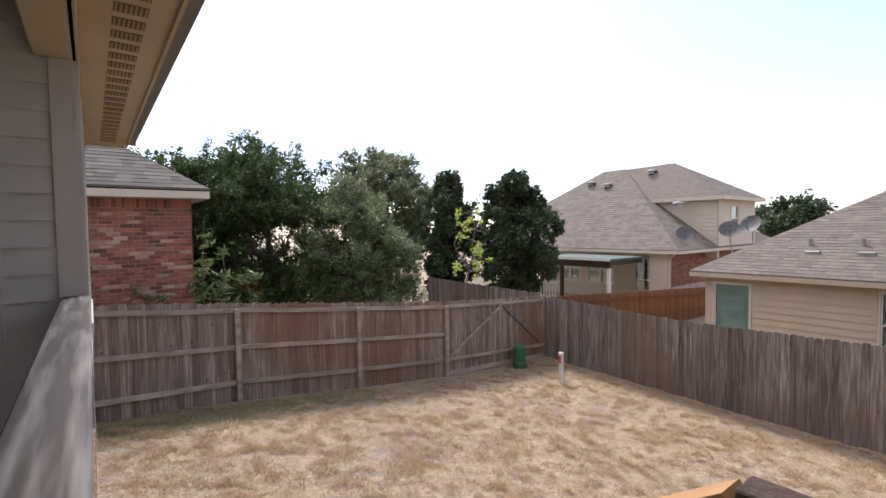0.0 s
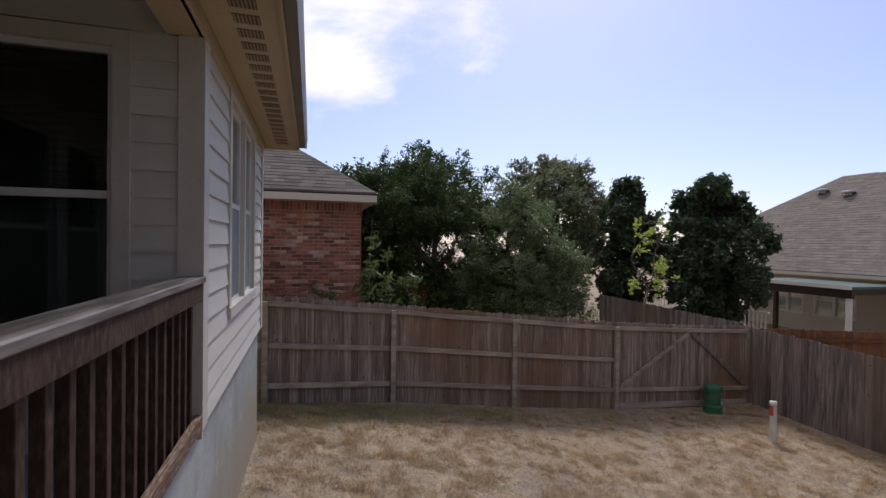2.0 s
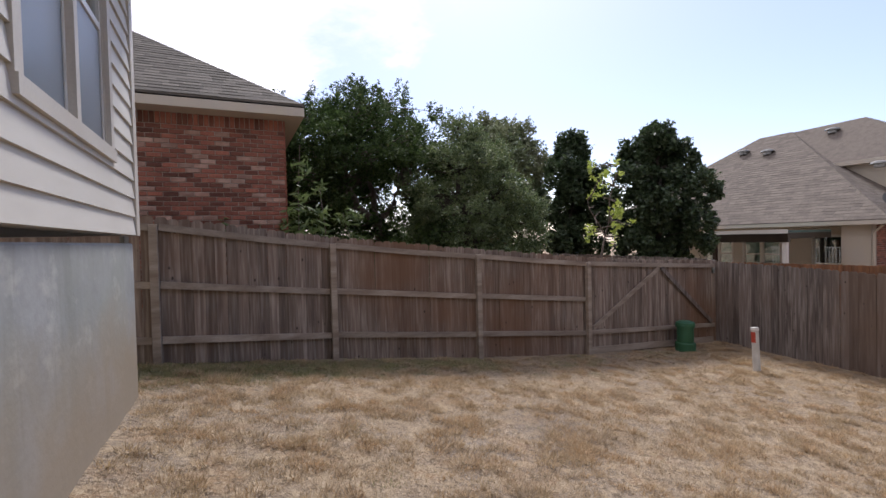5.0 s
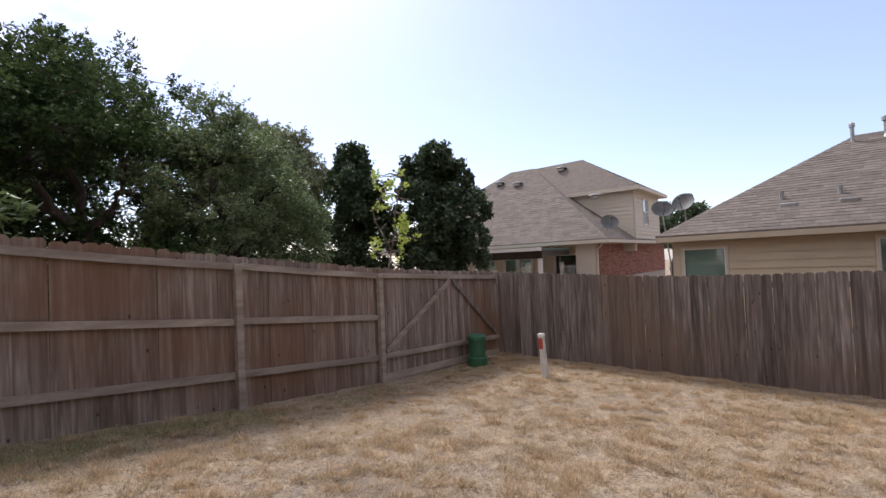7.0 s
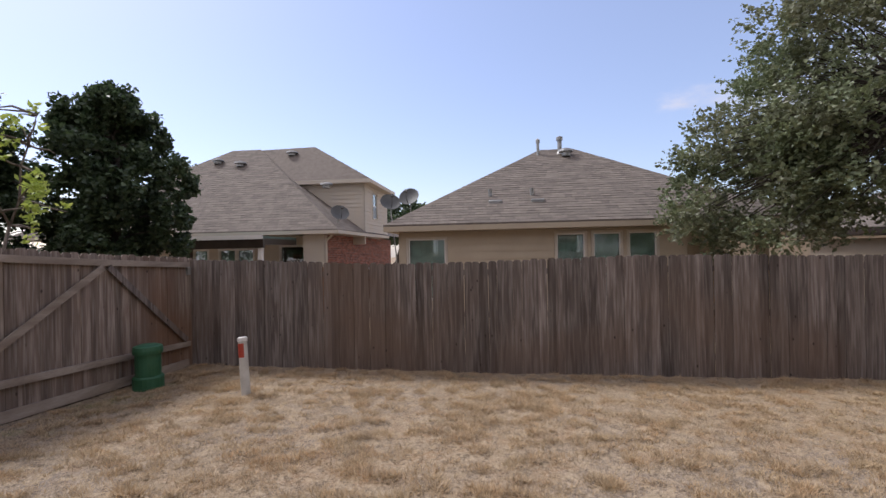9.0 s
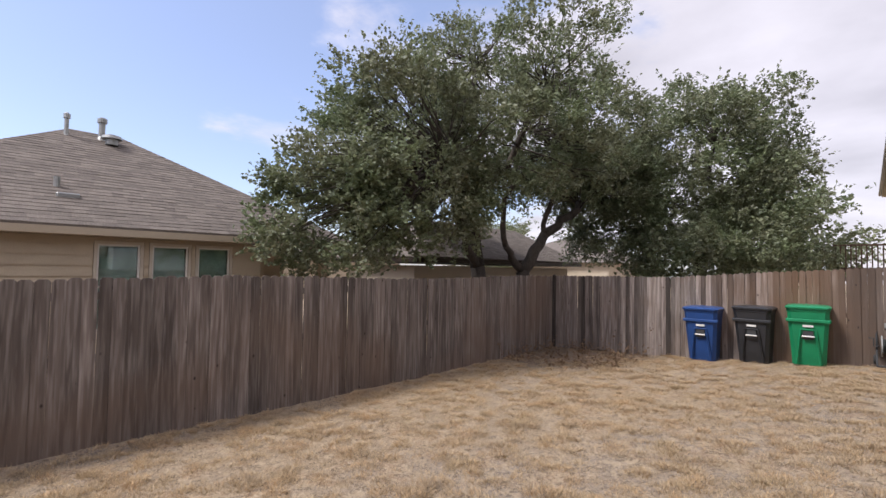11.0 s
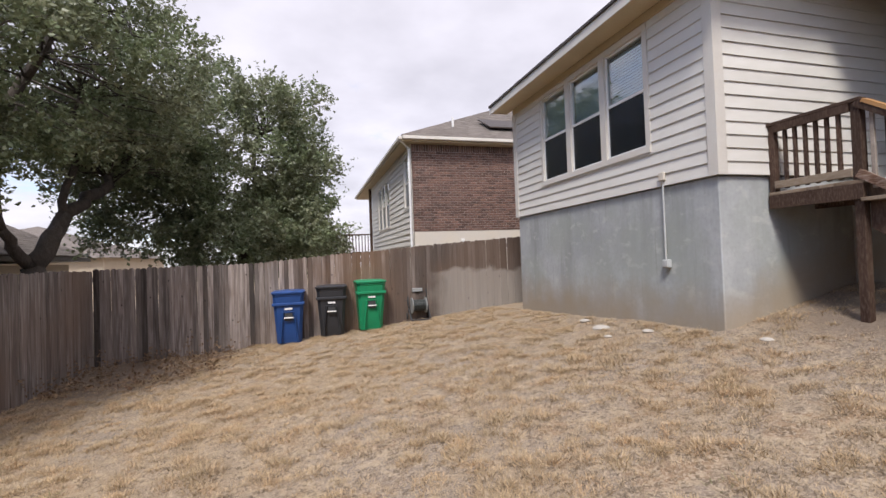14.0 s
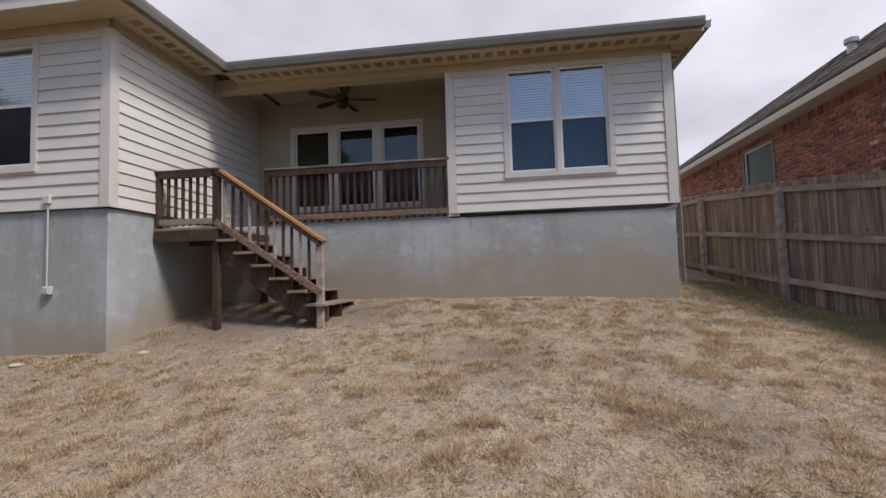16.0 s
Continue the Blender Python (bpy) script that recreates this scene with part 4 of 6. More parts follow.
EZ, S = SOF + 0.165, 0.5
ex, ey0, ey1, exl, eyl = XR + OH + 0.03, LY0 - 0.33, RY1 + 0.36, XL + OH + 0.03, LY1 + OH + 0.03
xr, mid = -2.5, (LY0 + RY1) / 2
h = lambda d: EZ + S * d  # noqa: E731
roof_pitch("roof", [
    [(ex, eyl, EZ), (ex, ey1, EZ), (xr, ey1 - (ex - xr), h(ex - xr)), (xr, eyl, h(ex - xr))],
    [(ex, ey1, EZ), (-8.3, ey1, EZ), (-8.3, ey1 - (ex - xr), h(ex - xr)), (xr, ey1 - (ex - xr), h(ex - xr))],
    [(exl, ey0, EZ), (exl, eyl, EZ), (exl - 3.13, (ey0 + eyl) / 2, h(3.13))],
    [(exl, eyl, EZ), (-2.5, eyl, EZ), (-2.5, (ey0 + eyl) / 2, h(3.13)), (exl - 3.13, (ey0 + eyl) / 2, h(3.13))],
    [(exl, ey0, EZ), (-8.3, ey0, EZ), (-8.3, (ey0 + eyl) / 2, h(3.13)), (exl - 3.13, (ey0 + eyl) / 2, h(3.13))],
    [(xr, eyl, EZ), (xr, ey1 - (ex - xr), h(ex - xr)), (-8.3, ey1 - (ex - xr), h(ex - xr)), (-8.3, eyl, EZ)],
], "shingle_dark", "low pitched roof of grey-brown asphalt shingles", 11)

# downspouts, conduit and hose tap on our house
w = thing("downspout", (XR - 0.1, RY1 + 0.06, gz(XR, RY1)), "taupe square downspout at the corner of the house", "downspout")
part("pipe", Geo().tube([(XR - 0.1, RY1 + 0.34, SOF), (XR - 0.1, RY1 + 0.07, TOP - 0.2), (XR - 0.1, RY1 + 0.07, 0.15)], 0.035, 4), M["gutter"], w)
w = thing("conduit", (XL + 0.03, -1.06, 0.3), "white plastic conduit with an outlet box on the concrete foundation", "conduit")
part("pipe", Geo().tube([(XL + 0.025, -1.06, 0.34), (XL + 0.025, -1.06, 1.42)], 0.012, 8), M["conduit"], w)
part("outlet_box", Geo().box(XL - 0.02, XL + 0.04, -1.115, -1.005, 0.24, 0.35, 0.008), M["conduit"], w)
part("cover", Geo().box(XL + 0.041, XL + 0.055, -1.105, -1.015, 0.25, 0.34, 0.004), M["conduit"], w)
part("junction_box", Geo().box(XL + 0.018, XL + 0.06, -1.11, -1.01, 1.42, 1.53, 0.006), M["ivory"], w)


# ---- landing, stairs and rails ----
def post(g, x, y, z0, z1, w=0.089):
    g.box(x - w / 2, x + w / 2, y - w / 2, y + w / 2, z0, z1, 0.004)
    return g


LX0, LX1, LYE, DECK = XR - 0.02, 2.49, 0.8, 1.13
landing = thing("landing", (1.8, 0.3, gz(1.8, 0.3)), "small raised landing of dark weathered wood boards", "deck")
for k in range(7):
    y = LY1 + 0.01 + k * 0.143
    part("deck_board", Geo().box(LX0 + 0.02, LX1, y, y + 0.1415, DECK - 0.036, DECK, 0.004), M["deck_grey"], landing)
g = Geo().box(LX1 - 0.04, LX1 + 0.004, LY1 + 0.005, LYE, DECK - 0.2, DECK - 0.037, 0.003)
part("rim_joist", g, M["deck"], landing)
part("rim_joist", Geo().box(LX0 + 0.02, LX1 - 0.045, LYE - 0.035, LYE, DECK - 0.2, DECK - 0.037, 0.003), M["deck"], landing)
part("joist", Geo().box(1.7, 1.74, LY1 + 0.01, LYE - 0.04, DECK - 0.2, DECK - 0.037), M["deck"], landing)
part("post", post(Geo(), 2.42, 0.74, gz(2.42, 0.74) - 0.1, DECK - 0.2), M["deck"], landing)
part("post", post(Geo(), 1.12, 0.74, gz(1.1, 0.74) - 0.1, DECK - 0.2), M["deck"], landing)

lr = thing("landing_railing", (2.44, 0.3, DECK), "dark brown wooden railing with square balusters along the landing", "railing")
part("post", post(Geo(), 2.44, LY1 + 0.05, DECK - 0.14, 1.934, 0.075), M["deck"], lr)
part("post", post(Geo(), 2.44, 0.755, DECK - 0.14, 1.934), M["deck"], lr)
part("top_rail", Geo().box(2.385, 2.5, LY1 + 0.01, 0.81, 1.935, 1.972, 0.005).box(2.46, 2.498, LY1 + 0.09, 0.7, 1.848, 1.934, 0.003), M["deck"], lr)
part("bottom_rail", Geo().box(2.462, 2.5, LY1 + 0.09, 0.71, DECK + 0.04, DECK + 0.125, 0.003), M["deck_grey"], lr)
for k in range(6):
    y = 0.0 + k * 0.115
    part("baluster", Geo().box(2.425, 2.4615, y - 0.018, y + 0.018, DECK + 0.03, 1.934, 0.002), M["deck"], lr)

stairs = thing("stairs", (1.9, 1.6, gz(1.9, 1.6)), "weathered open wooden stairs down to the lawn", "stairs")
RISE, RUN, SX0, SX1 = 0.187, 0.262, 1.32, 2.4
for k in range(1, 7):
    z, y = DECK - RISE * k, LYE + RUN * (k - 1)
    tr = Geo().box(SX0 - 0.02, SX1 + (0.12 if k > 0 else 0), y - 0.01, y + 0.1325, z - 0.038, z, 0.004)
    part("tread", tr, M["deck_grey"], stairs)
    part("tread", Geo().box(SX0 - 0.02, SX1 + 0.12, y + 0.134, y + 0.272, z - 0.038, z, 0.004), M["deck_grey"], stairs)
for x in (SX0, 1.86, SX1 - 0.04):
    poly = [(x, LYE + 0.001, DECK - 0.06), (x, LYE + 0.001, DECK - 0.5)]
    poly2 = []
    for k in range(1, 7):
        z, y = DECK - RISE * k - 0.04, LYE + RUN * (k - 1)
        poly2 += [(x, y + 0.001, z), (x, y + RUN - 0.01, z)]
    bot = [(x, LYE + RUN * 6 - 0.01, gz(1.9, 2.4) - 0.03), (x, LYE + RUN * 5, gz(1.9, 2.4) - 0.03), (x, LYE + 0.001, DECK - 0.48)]
    gb = gz(1.9, 2.4) - 0.03
    bm = bmesh.new()
    top, low = [], []
    for k in range(7):
        z, y = DECK - RISE * (k + 1) - 0.04, LYE + 0.001 + RUN * k
        lowz = max(z - 0.27, gb)
        if k:
            top.append((y, z + RISE)); low.append((y, lowz))
        if k < 6:
            top.append((y, z)); low.append((y, lowz))
    a = [(bm.verts.new((x, y, z)), bm.verts.new((x + 0.038, y, z))) for y, z in top]
    b = [(bm.verts.new((x, y, z)), bm.verts.new((x + 0.038, y, z))) for y, z in low]
    for k in range(len(a) - 1):
        faces = [(a[k][0], a[k + 1][0], a[k + 1][1], a[k][1])]
        if top[k + 1][0] > top[k][0] + 1e-6:
            faces += [(b[k][0], b[k][1], b[k + 1][1], b[k + 1][0]), (a[k][0], b[k][0], b[k + 1][0], a[k + 1][0]), (a[k][1], a[k + 1][1], b[k + 1][1], b[k][1])]
        for q in faces:
            bm.faces.new(q)
    bm.faces.new((a[0][0], a[0][1], b[0][1], b[0][0])); bm.faces.new((a[-1][0], b[-1][0], b[-1][1], a[-1][1]))
    bmesh.ops.remove_doubles(bm, verts=bm.verts, dist=0.0005)
    bm.verts.index_update()
    g = Geo().add([tuple(v.co) for v in bm.verts], [tuple(v.index for v in q.verts) for q in bm.faces])
    bm.free()
    part("stringer", g, M["deck"], stairs)
hr = thing("stair_railing", (2.44, 1.55, gz(2.44, 1.6)), "stair railing with a new orange pine handrail and dark balusters", "railing")
part("handrail", Geo().bar((2.448, 0.83, 1.93), (2.448, 2.36, 0.855), 0.115, 0.038), M["handrail"], hr, "bright orange-brown pine handrail")
part("rail", Geo().bar((2.478, 0.76, 1.935), (2.478, 2.31, 0.83), 0.038, 0.085), M["deck"], hr)
part("bottom_rail", Geo().bar((2.478, 0.76, 1.2), (2.478, 2.31, 0.15), 0.038, 0.085), M["rust_board"], hr)
part("newel_post", post(Geo(), 2.42, 2.28, gz(2.42, 2.28) - 0.05, 0.85), M["rail"], hr)
for k in range(11):
    y = 0.88 + k * 0.125
    z = 1.2 + (y - 0.76) * (0.15 - 1.2) / 1.55
    zt = 1.935 + (y - 0.76) * (0.83 - 1.935) / 1.55
    part("baluster", Geo().box(2.425, 2.4585, y - 0.017, y + 0.017, z - 0.09, zt + 0.03, 0.002), M["deck" if k % 3 else "rail"], hr)

pr = thing("porch_railing", (XR, 2.35, FLOOR), "dark weathered wooden porch railing with a splintered top board", "railing")
RX = XR - 0.03
part("post", post(Geo(), RX, 0.77, FLOOR + 0.012, 2.24, 0.1), M["deck"], pr)
part("top_rail", Geo().box(RX - 0.07, RX + 0.07, 0.72, RY0 - 0.003, 2.24, 2.278, 0.006), M["rail_top"], pr)
part("rail", Geo().box(RX + 0.018, RX + 0.056, 0.83, RY0 - 0.004, 2.13, 2.239, 0.004), M["deck"], pr)
part("bottom_rail", Geo().box(RX + 0.018, RX + 0.06, 0.83, RY0 - 0.01, FLOOR + 0.07, FLOOR + 0.165, 0.006), M["rust_board"], pr)
for k in range(24):
    y = 0.93 + k * 0.127
    if y < RY0 - 0.05:
        part("baluster", Geo().box(RX - 0.021, RX + 0.017, y - 0.019, y + 0.019, FLOOR + 0.035, 2.239, 0.002), M["deck"], pr)
for y in (1.9, 3.0):
    part("foot_block", Geo().box(RX + 0.02, RX + 0.058, y - 0.02, y + 0.02, FLOOR + 0.0125, FLOOR + 0.069), M["deck"], pr)


def ceiling_fan(at):
    x, y, z = at
    w = thing("ceiling_fan", at, "dark brown five-bladed ceiling fan hanging from the porch ceiling", "ceiling fan")
    part("canopy", Geo().lathe((x, y, z), [(0.02, -0.09), (0.065, -0.06), (0.075, -0.001)]), M["dark_metal"], w, smooth=False)
    part("downrod", Geo().lathe((x, y, z), [(0.012, -0.2), (0.012, -0.09)], 10), M["dark_metal"], w)
    part("motor", Geo().lathe((x, y, z), [(0.05, -0.36), (0.12, -0.33), (0.14, -0.27), (0.11, -0.22), (0.04, -0.2)]), M["dark_metal"], w)
    part("light_bowl", Geo().lathe((x, y, z), [(0.02, -0.47), (0.07, -0.455), (0.1, -0.41), (0.095, -0.361)]), M["dark_metal"], w)
    for k in range(5):
        a = math.tau * k / 5 + 0.5
        m = Matrix.Translation((x, y, z - 0.3)) @ Matrix.Rotation(a, 4, "Z") @ Matrix.Rotation(radians(11), 4, "X")
        b = part("blade", Geo(m).prism([(0.2, -0.05, 0), (0.62, -0.075, 0), (0.66, 0, 0), (0.62, 0.075, 0), (0.2, 0.05, 0)], (0, 0, 0.008)), M["deck"], w)
        part("bracket", Geo(m).box(0.1, 0.26, -0.02, 0.02, 0.009, 0.016), M["dark_metal"], b)


ceiling_fan((0.3, 1.87, CEIL))


# ---- fences ----
def interp(table, x):
    for (a, p), (b, q) in zip(table, table[1:]):
        if x <= b:
            return p + (q - p) * max(0, (x - a)) / (b - a)
    return table[-1][1]


def picket_mesh(name, w, hgt, material, rnd):
    """A dog-eared board, slightly cupped and uneven, foot at z = 0, face at y = 0."""
    c, t = 0.03, 0.016
    lean = rnd.uniform(-0.004, 0.004)
    outl = [(-w / 2, 0), (w / 2, 0), (w / 2 + lean, hgt - c), (w / 2 - c + lean, hgt), (-w / 2 + c + lean, hgt), (-w / 2 + lean, hgt - c)]
    g = Geo().prism([(x, 0, z) for x, z in outl], (0, t, 0))
    return mesh_from(name, g.v, g.f, M[material])


def pickets(parent, a, b, tops, foot, material, seed, width=0.138, proud=0.0, flip=False, stagger=0.0):
    """A row of boards from a to b (plan points); tops: height along the row."""
    rnd = random.Random(seed)
    a, b = Vector((*a, 0)), Vector((*b, 0))
    d = (b - a).normalized()
    n, s, cache = (b - a).length, 0.0, {}
    ang = math.atan2(d.y, d.x) + (math.pi if flip else 0)
    while s < n - 0.03:
        w = width * rnd.uniform(0.95, 1.005)
        x, y = (a + d * (s + w / 2))[:2]
        top = tops(x, y) + rnd.uniform(-0.012, 0.014)
        zb = foot(x, y) - 0.02
        hq = round((top - zb) / 0.03) * 0.03
        key = (hq, rnd.randrange(3))
        if key not in cache:
            cache[key] = picket_mesh("picket", width * 0.984, hq, material, rnd)
        off = rnd.uniform(-0.006, 0.006) + proud + stagger * (len(parent.children) % 2)
        m = Matrix.Translation((x, y, top - hq)) @ Matrix.Rotation(ang + rnd.uniform(-0.02, 0.02), 4, "Z") @ Matrix.Translation((0, off, 0)) @ Matrix.Rotation(rnd.uniform(-0.006, 0.006), 4, "Y")
        piece("picket", cache[key], parent, m)
        s += w


NY = 9.6
N_TOP = [(-8, 2.3), (-1.45, 1.86), (0.98, 1.61), (3.23, 1.32), (5.74, 1.06), (8.2, 0.82), (10.2, 0.68), (12.07, 0.6)]
N_LINE = [(-8, 8.9), (-6.4, 8.9), (-3.9, 8.86), (-1.45, 8.86), (0.99, 8.98), (3.23, NY), (5.74, NY), (8.2, NY), (12.0, NY)]
nf = thing("fence_north", (4, NY, gz(4, NY)), "weathered cedar privacy fence seen from its rail side, with posts and three rails", "fence", kind="structure")
for (a, ya), (b, yb) in zip(N_LINE, N_LINE[1:]):
    gate = a > 8
    ym = (ya + yb) / 2
    for k, dz in enumerate((-0.13, -0.83, -1.5)):
        za, zb = interp(N_TOP, a) + dz, interp(N_TOP, b) + dz
        if gate and k == 1:
            continue
        mx_, mz_ = (a + b) / 2, (za + zb) / 2 - (0.012 if k == 0 else 0)
        part("rail", Geo().bar((a + 0.05, ya - 0.03, za), (mx_, ym - 0.032, mz_), 0.038, 0.085).bar((mx_ + 0.001, ym - 0.032, mz_), (b - 0.05, yb - 0.03, zb), 0.038, 0.085), M["rail"], nf)
    part("post", Geo().box(a - 0.045, a + 0.045, ya - 0.1, ya - 0.011, gz(a, ya) - 0.15, interp(N_TOP, a) - 0.1, 0.004), M["rail"], nf)
za, zb = interp(N_TOP, 8.2), interp(N_TOP, 12)
part("brace", Geo().bar((8.32, NY - 0.045, za - 1.42), (10.15, NY - 0.045, 0.68 - 0.18), 0.02, 0.09), M["rail"], nf, "pale diagonal brace board")
part("brace", Geo().bar((10.25, NY - 0.045, 0.68 - 0.18), (11.85, NY - 0.045, zb - 1.42), 0.02, 0.09), M["fence"], nf, "dark diagonal brace board")
part("hinge", Geo().box(11.9, 11.96, NY - 0.06, NY - 0.012, zb - 0.3, zb - 0.16), M["metal"], nf)
part("kick_board", Geo().bar((8.3, NY - 0.03, gz(8.3, NY) + 0.06), (11.9, NY - 0.03, gz(11.9, NY) + 0.06), 0.02, 0.13), M["rail"], nf)

BX = 12.07
B_TOP = lambda x, y: 0.46 + 0.03 * math.sin(y * 0.9) + (0.08 if y > 7 else 0) * (y - 7) / 2.6  # noqa: E731
bf = thing("fence_east", (BX, 1.5, gz(BX, 1.5)), "weathered grey-brown cedar privacy fence with dog-eared boards", "fence", kind="structure")
LF0, LF1 = (BX, -6.75), (2.2, -7.3)
L_TAB = [(2.2, 1.0), (5.5, 0.79), (9.1, 0.52), (12.1, 0.5)]
L_TOP = lambda x, y: interp(L_TAB, x)  # noqa: E731
lf = thing("fence_south", (7, -7.0, gz(7, -7)), "weathered grey cedar privacy fence with a pale patch near the house", "fence", kind="structure")
for k in range(7):
    y = -6.6 + k * 2.65
    part("post", Geo().box(BX + 0.03, BX + 0.12, y - 0.045, y + 0.045, gz(BX, y) - 0.1, 0.36), M["fence"], bf)
for dz in (-0.2, -0.9, -1.6):
    part("rail", Geo().box(BX + 0.02, BX + 0.058, LF0[1], NY, 0.46 + dz - 0.045, 0.46 + dz + 0.045), M["fence"], bf)
for dz in (-0.2, -0.9, -1.55):
    for (xa, ta), (xb, tb) in zip(L_TAB, L_TAB[1:]):
        ya, yb = [-7.3 + (x - 2.2) * 0.55 / 9.87 for x in (xa, xb)]
        part("rail", Geo().bar((xa, ya - 0.05, ta + dz), (xb, yb - 0.05, tb + dz), 0.038, 0.09), M["fence"], lf)

# ---- neighbouring houses ----
def hip(x0, x1, y0, y1, z, rise):
    """The four planes of a hipped roof over a rectangle."""
    if x1 - x0 < y1 - y0:
        r = (x1 - x0) / 2
        a, b = (x0 + r, y0 + r, z + rise), (x0 + r, y1 - r, z + rise)
        return [[(x0, y0, z), (x0, y1, z), b, a], [(x1, y0, z), (x1, y1, z), b, a], [(x0, y0, z), (x1, y0, z), a], [(x0, y1, z), (x1, y1, z), b]]
    r = (y1 - y0) / 2
    a, b = (x0 + r, y0 + r, z + rise), (x1 - r, y0 + r, z + rise)
    return [[(x0, y0, z), (x1, y0, z), b, a], [(x0, y1, z), (x1, y1, z), b, a], [(x0, y0, z), (x0, y1, z), a], [(x1, y0, z), (x1, y1, z), b]]


def roof_on(parent, polys, material, seed, lit=None, course=0.145, tab=0.3):
    r = new("roof")
    r.parent = parent
    ORIGIN[r.name] = ORIGIN[parent.name]
    for k, p in enumerate(polys):
        part("deck", Geo().prism([Vector(q) - Vector((0, 0, 0.03)) for q in p], (0, 0, 0.03)), M[material], r)
        if lit is None or k in lit:
            shingles("shingles", p, M[material], r, seed=seed + k, course=course, tab=tab)
    return r


def fascia_ring(parent, x0, x1, y0, y1, z, material="ivory", depth=0.42, hgt=0.17, skip=()):
    for n, (a, b, c, d) in enumerate(((x0, x1, y0, y0 + 0.02), (x0, x1, y1 - 0.02, y1), (x0, x0 + 0.02, y0 + 0.021, y1 - 0.021), (x1 - 0.02, x1, y0 + 0.021, y1 - 0.021))):
        if n not in skip:
            part("fascia", Geo().box(a, b, c, d, z - hgt, z - 0.032), M[material], parent)
    part("soffit", Geo().box(x0 + 0.021, x1 - 0.021, y0 + 0.021, y1 - 0.021, z - hgt, z - hgt + 0.02), M[material], parent)


def roof_vent(parent, at, r=0.22):
    part("roof_vent", Geo().lathe(at, [(r * 0.6, -0.05), (r * 0.6, 0.08), (r, 0.09), (r * 0.9, 0.16), (r * 0.4, 0.2)], 14), M["metal"], parent)


def flue(parent, at, hgt=0.45, r=0.06):
    part("flue", Geo().lathe(at, [(r * 1.6, -0.1), (r, 0.0), (r, hgt), (r * 1.5, hgt), (r * 1.5, hgt + 0.1), (r * 0.5, hgt + 0.14)], 12), M["metal"], parent)


# the tan single-storey house behind the back fence
hb = thing("house", (16, 2, -1.4), "single-storey tan lap-sided house with a hipped brown shingle roof", "house")
BW = 16.0
fb = face((BW, 0, 0), (0, 1, 0), (-1, 0, 0))
holes_b = [(5.45, 6.4, -0.6, 0.93), (2.02, 2.7, -0.6, 0.99), (1.17, 1.82, -0.6, 0.99), (0.33, 0.98, -0.6, 0.99)]
part("wall", wall_core(fb, -0.4, 6.65, -1.6, 1.12, holes_b, 0.15), M["tan"], hb)
lap_boards(fb, hb, M["tan"], -0.35, 6.6, -1.5, 1.1, [(a - 0.06, b + 0.06, c - 0.06, d + 0.06) for a, b, c, d in holes_b], 0.19, one=True)
for q in ((BW + 0.151, 23.8, 6.5, 6.65), (BW + 2.5, 23.8, -2.3, -0.551), (BW + 0.151, BW + 2.499, -0.55, -0.4)):
    part("wall", Geo().box(*q, -1.6, 1.12), M["tan"], hb)
part("column", Geo().box(BW, BW + 0.2, -2.2, -2.0, -1.5, 1.1), M["tan"], hb)
for k, o in enumerate(holes_b):
    window(fb, "window", *o, lights=1, blind="blind_green", parent=hb, trim="ivory", trim_w=0.05, screen=False, hung=k > 0)
fascia_ring(hb, 15.6, 24.2, -2.7, 6.95, 1.28, material="tan", hgt=0.16)
roof_on(hb, hip(15.6, 24.2, -2.7, 6.95, 1.28, 2.6), "shingle", 21, lit=(0, 3))
flue(hb, (19.5, 2.75, 3.65), 0.38, 0.045)
flue(hb, (19.6, 2.05, 3.75), 0.35, 0.07)
roof_vent(hb, (19.3, 1.9, 3.58))
for y in (4.3, 3.2):
    part("roof_vent", Geo().box(16.5, 16.75, y - 0.3, y + 0.05, 1.8, 1.92, 0.02).lathe((16.9, y, 1.95), [(0.05, 0), (0.05, 0.3)], 8), M["metal"], hb)

# the two-storey house with a red brick side
ha = thing("house", (26, 14, -1.4), "two-storey cream and red brick house with a large hipped brown roof", "house")
HX, HY, HZ = 21.8, 10.25, 1.55
main = [[(HX, HY, HZ), (HX, 24.6, HZ), (28.2, 18.2, 6.29), (28.2, 16.65, 6.29)],
        [(HX, HY, HZ), (34.6, HY, HZ), (28.2, 16.65, 6.29)],
        [(HX, 24.6, HZ), (34.6, 24.6, HZ), (28.2, 18.2, 6.29)]]
roof_on(ha, main, "shingle", 31, lit=(0, 1), course=0.2, tab=0.4)
up = [[(25.7, 9.95, 4.1), (25.7, 14.2, 4.1), (28.2, 16.6, 6.25), (28.2, 13.6, 6.3)], [(25.7, 9.95, 4.1), (31.2, 9.95, 4.1), (28.2, 13.6, 6.3)]]
roof_on(ha, up, "shingle", 41, course=0.2, tab=0.4)
for q in ((25.68, 25.7, 9.95, 14.2), (25.701, 31.2, 9.93, 9.95)):
    part("fascia", Geo().box(*q, 3.93, 4.1), M["ivory"], ha)
part("soffit", Geo().box(25.7, 31.2, 9.95, 14.2, 3.93, 3.95), M["ivory"], ha)
fa, fs = face((26.05, 0, 0), (0, 1, 0), (-1, 0, 0)), face((0, 10.35, 0), (1, 0, 0), (0, -1, 0))
part("wall", wall_core(fa, 10.35, 14.2, 1.0, 3.93, [], 0.15), M["ivory"], ha)
lap_boards(fa, ha, M["ivory"], 10.36, 14.2, 1.6, 3.93, [], 0.2, one=True)
hole_u = (27.6, 28.5, 2.35, 3.65)
part("wall", wall_core(fs, 26.05, 30.8, 1.5, 3.93, [hole_u], 0.15), M["ivory"], ha)
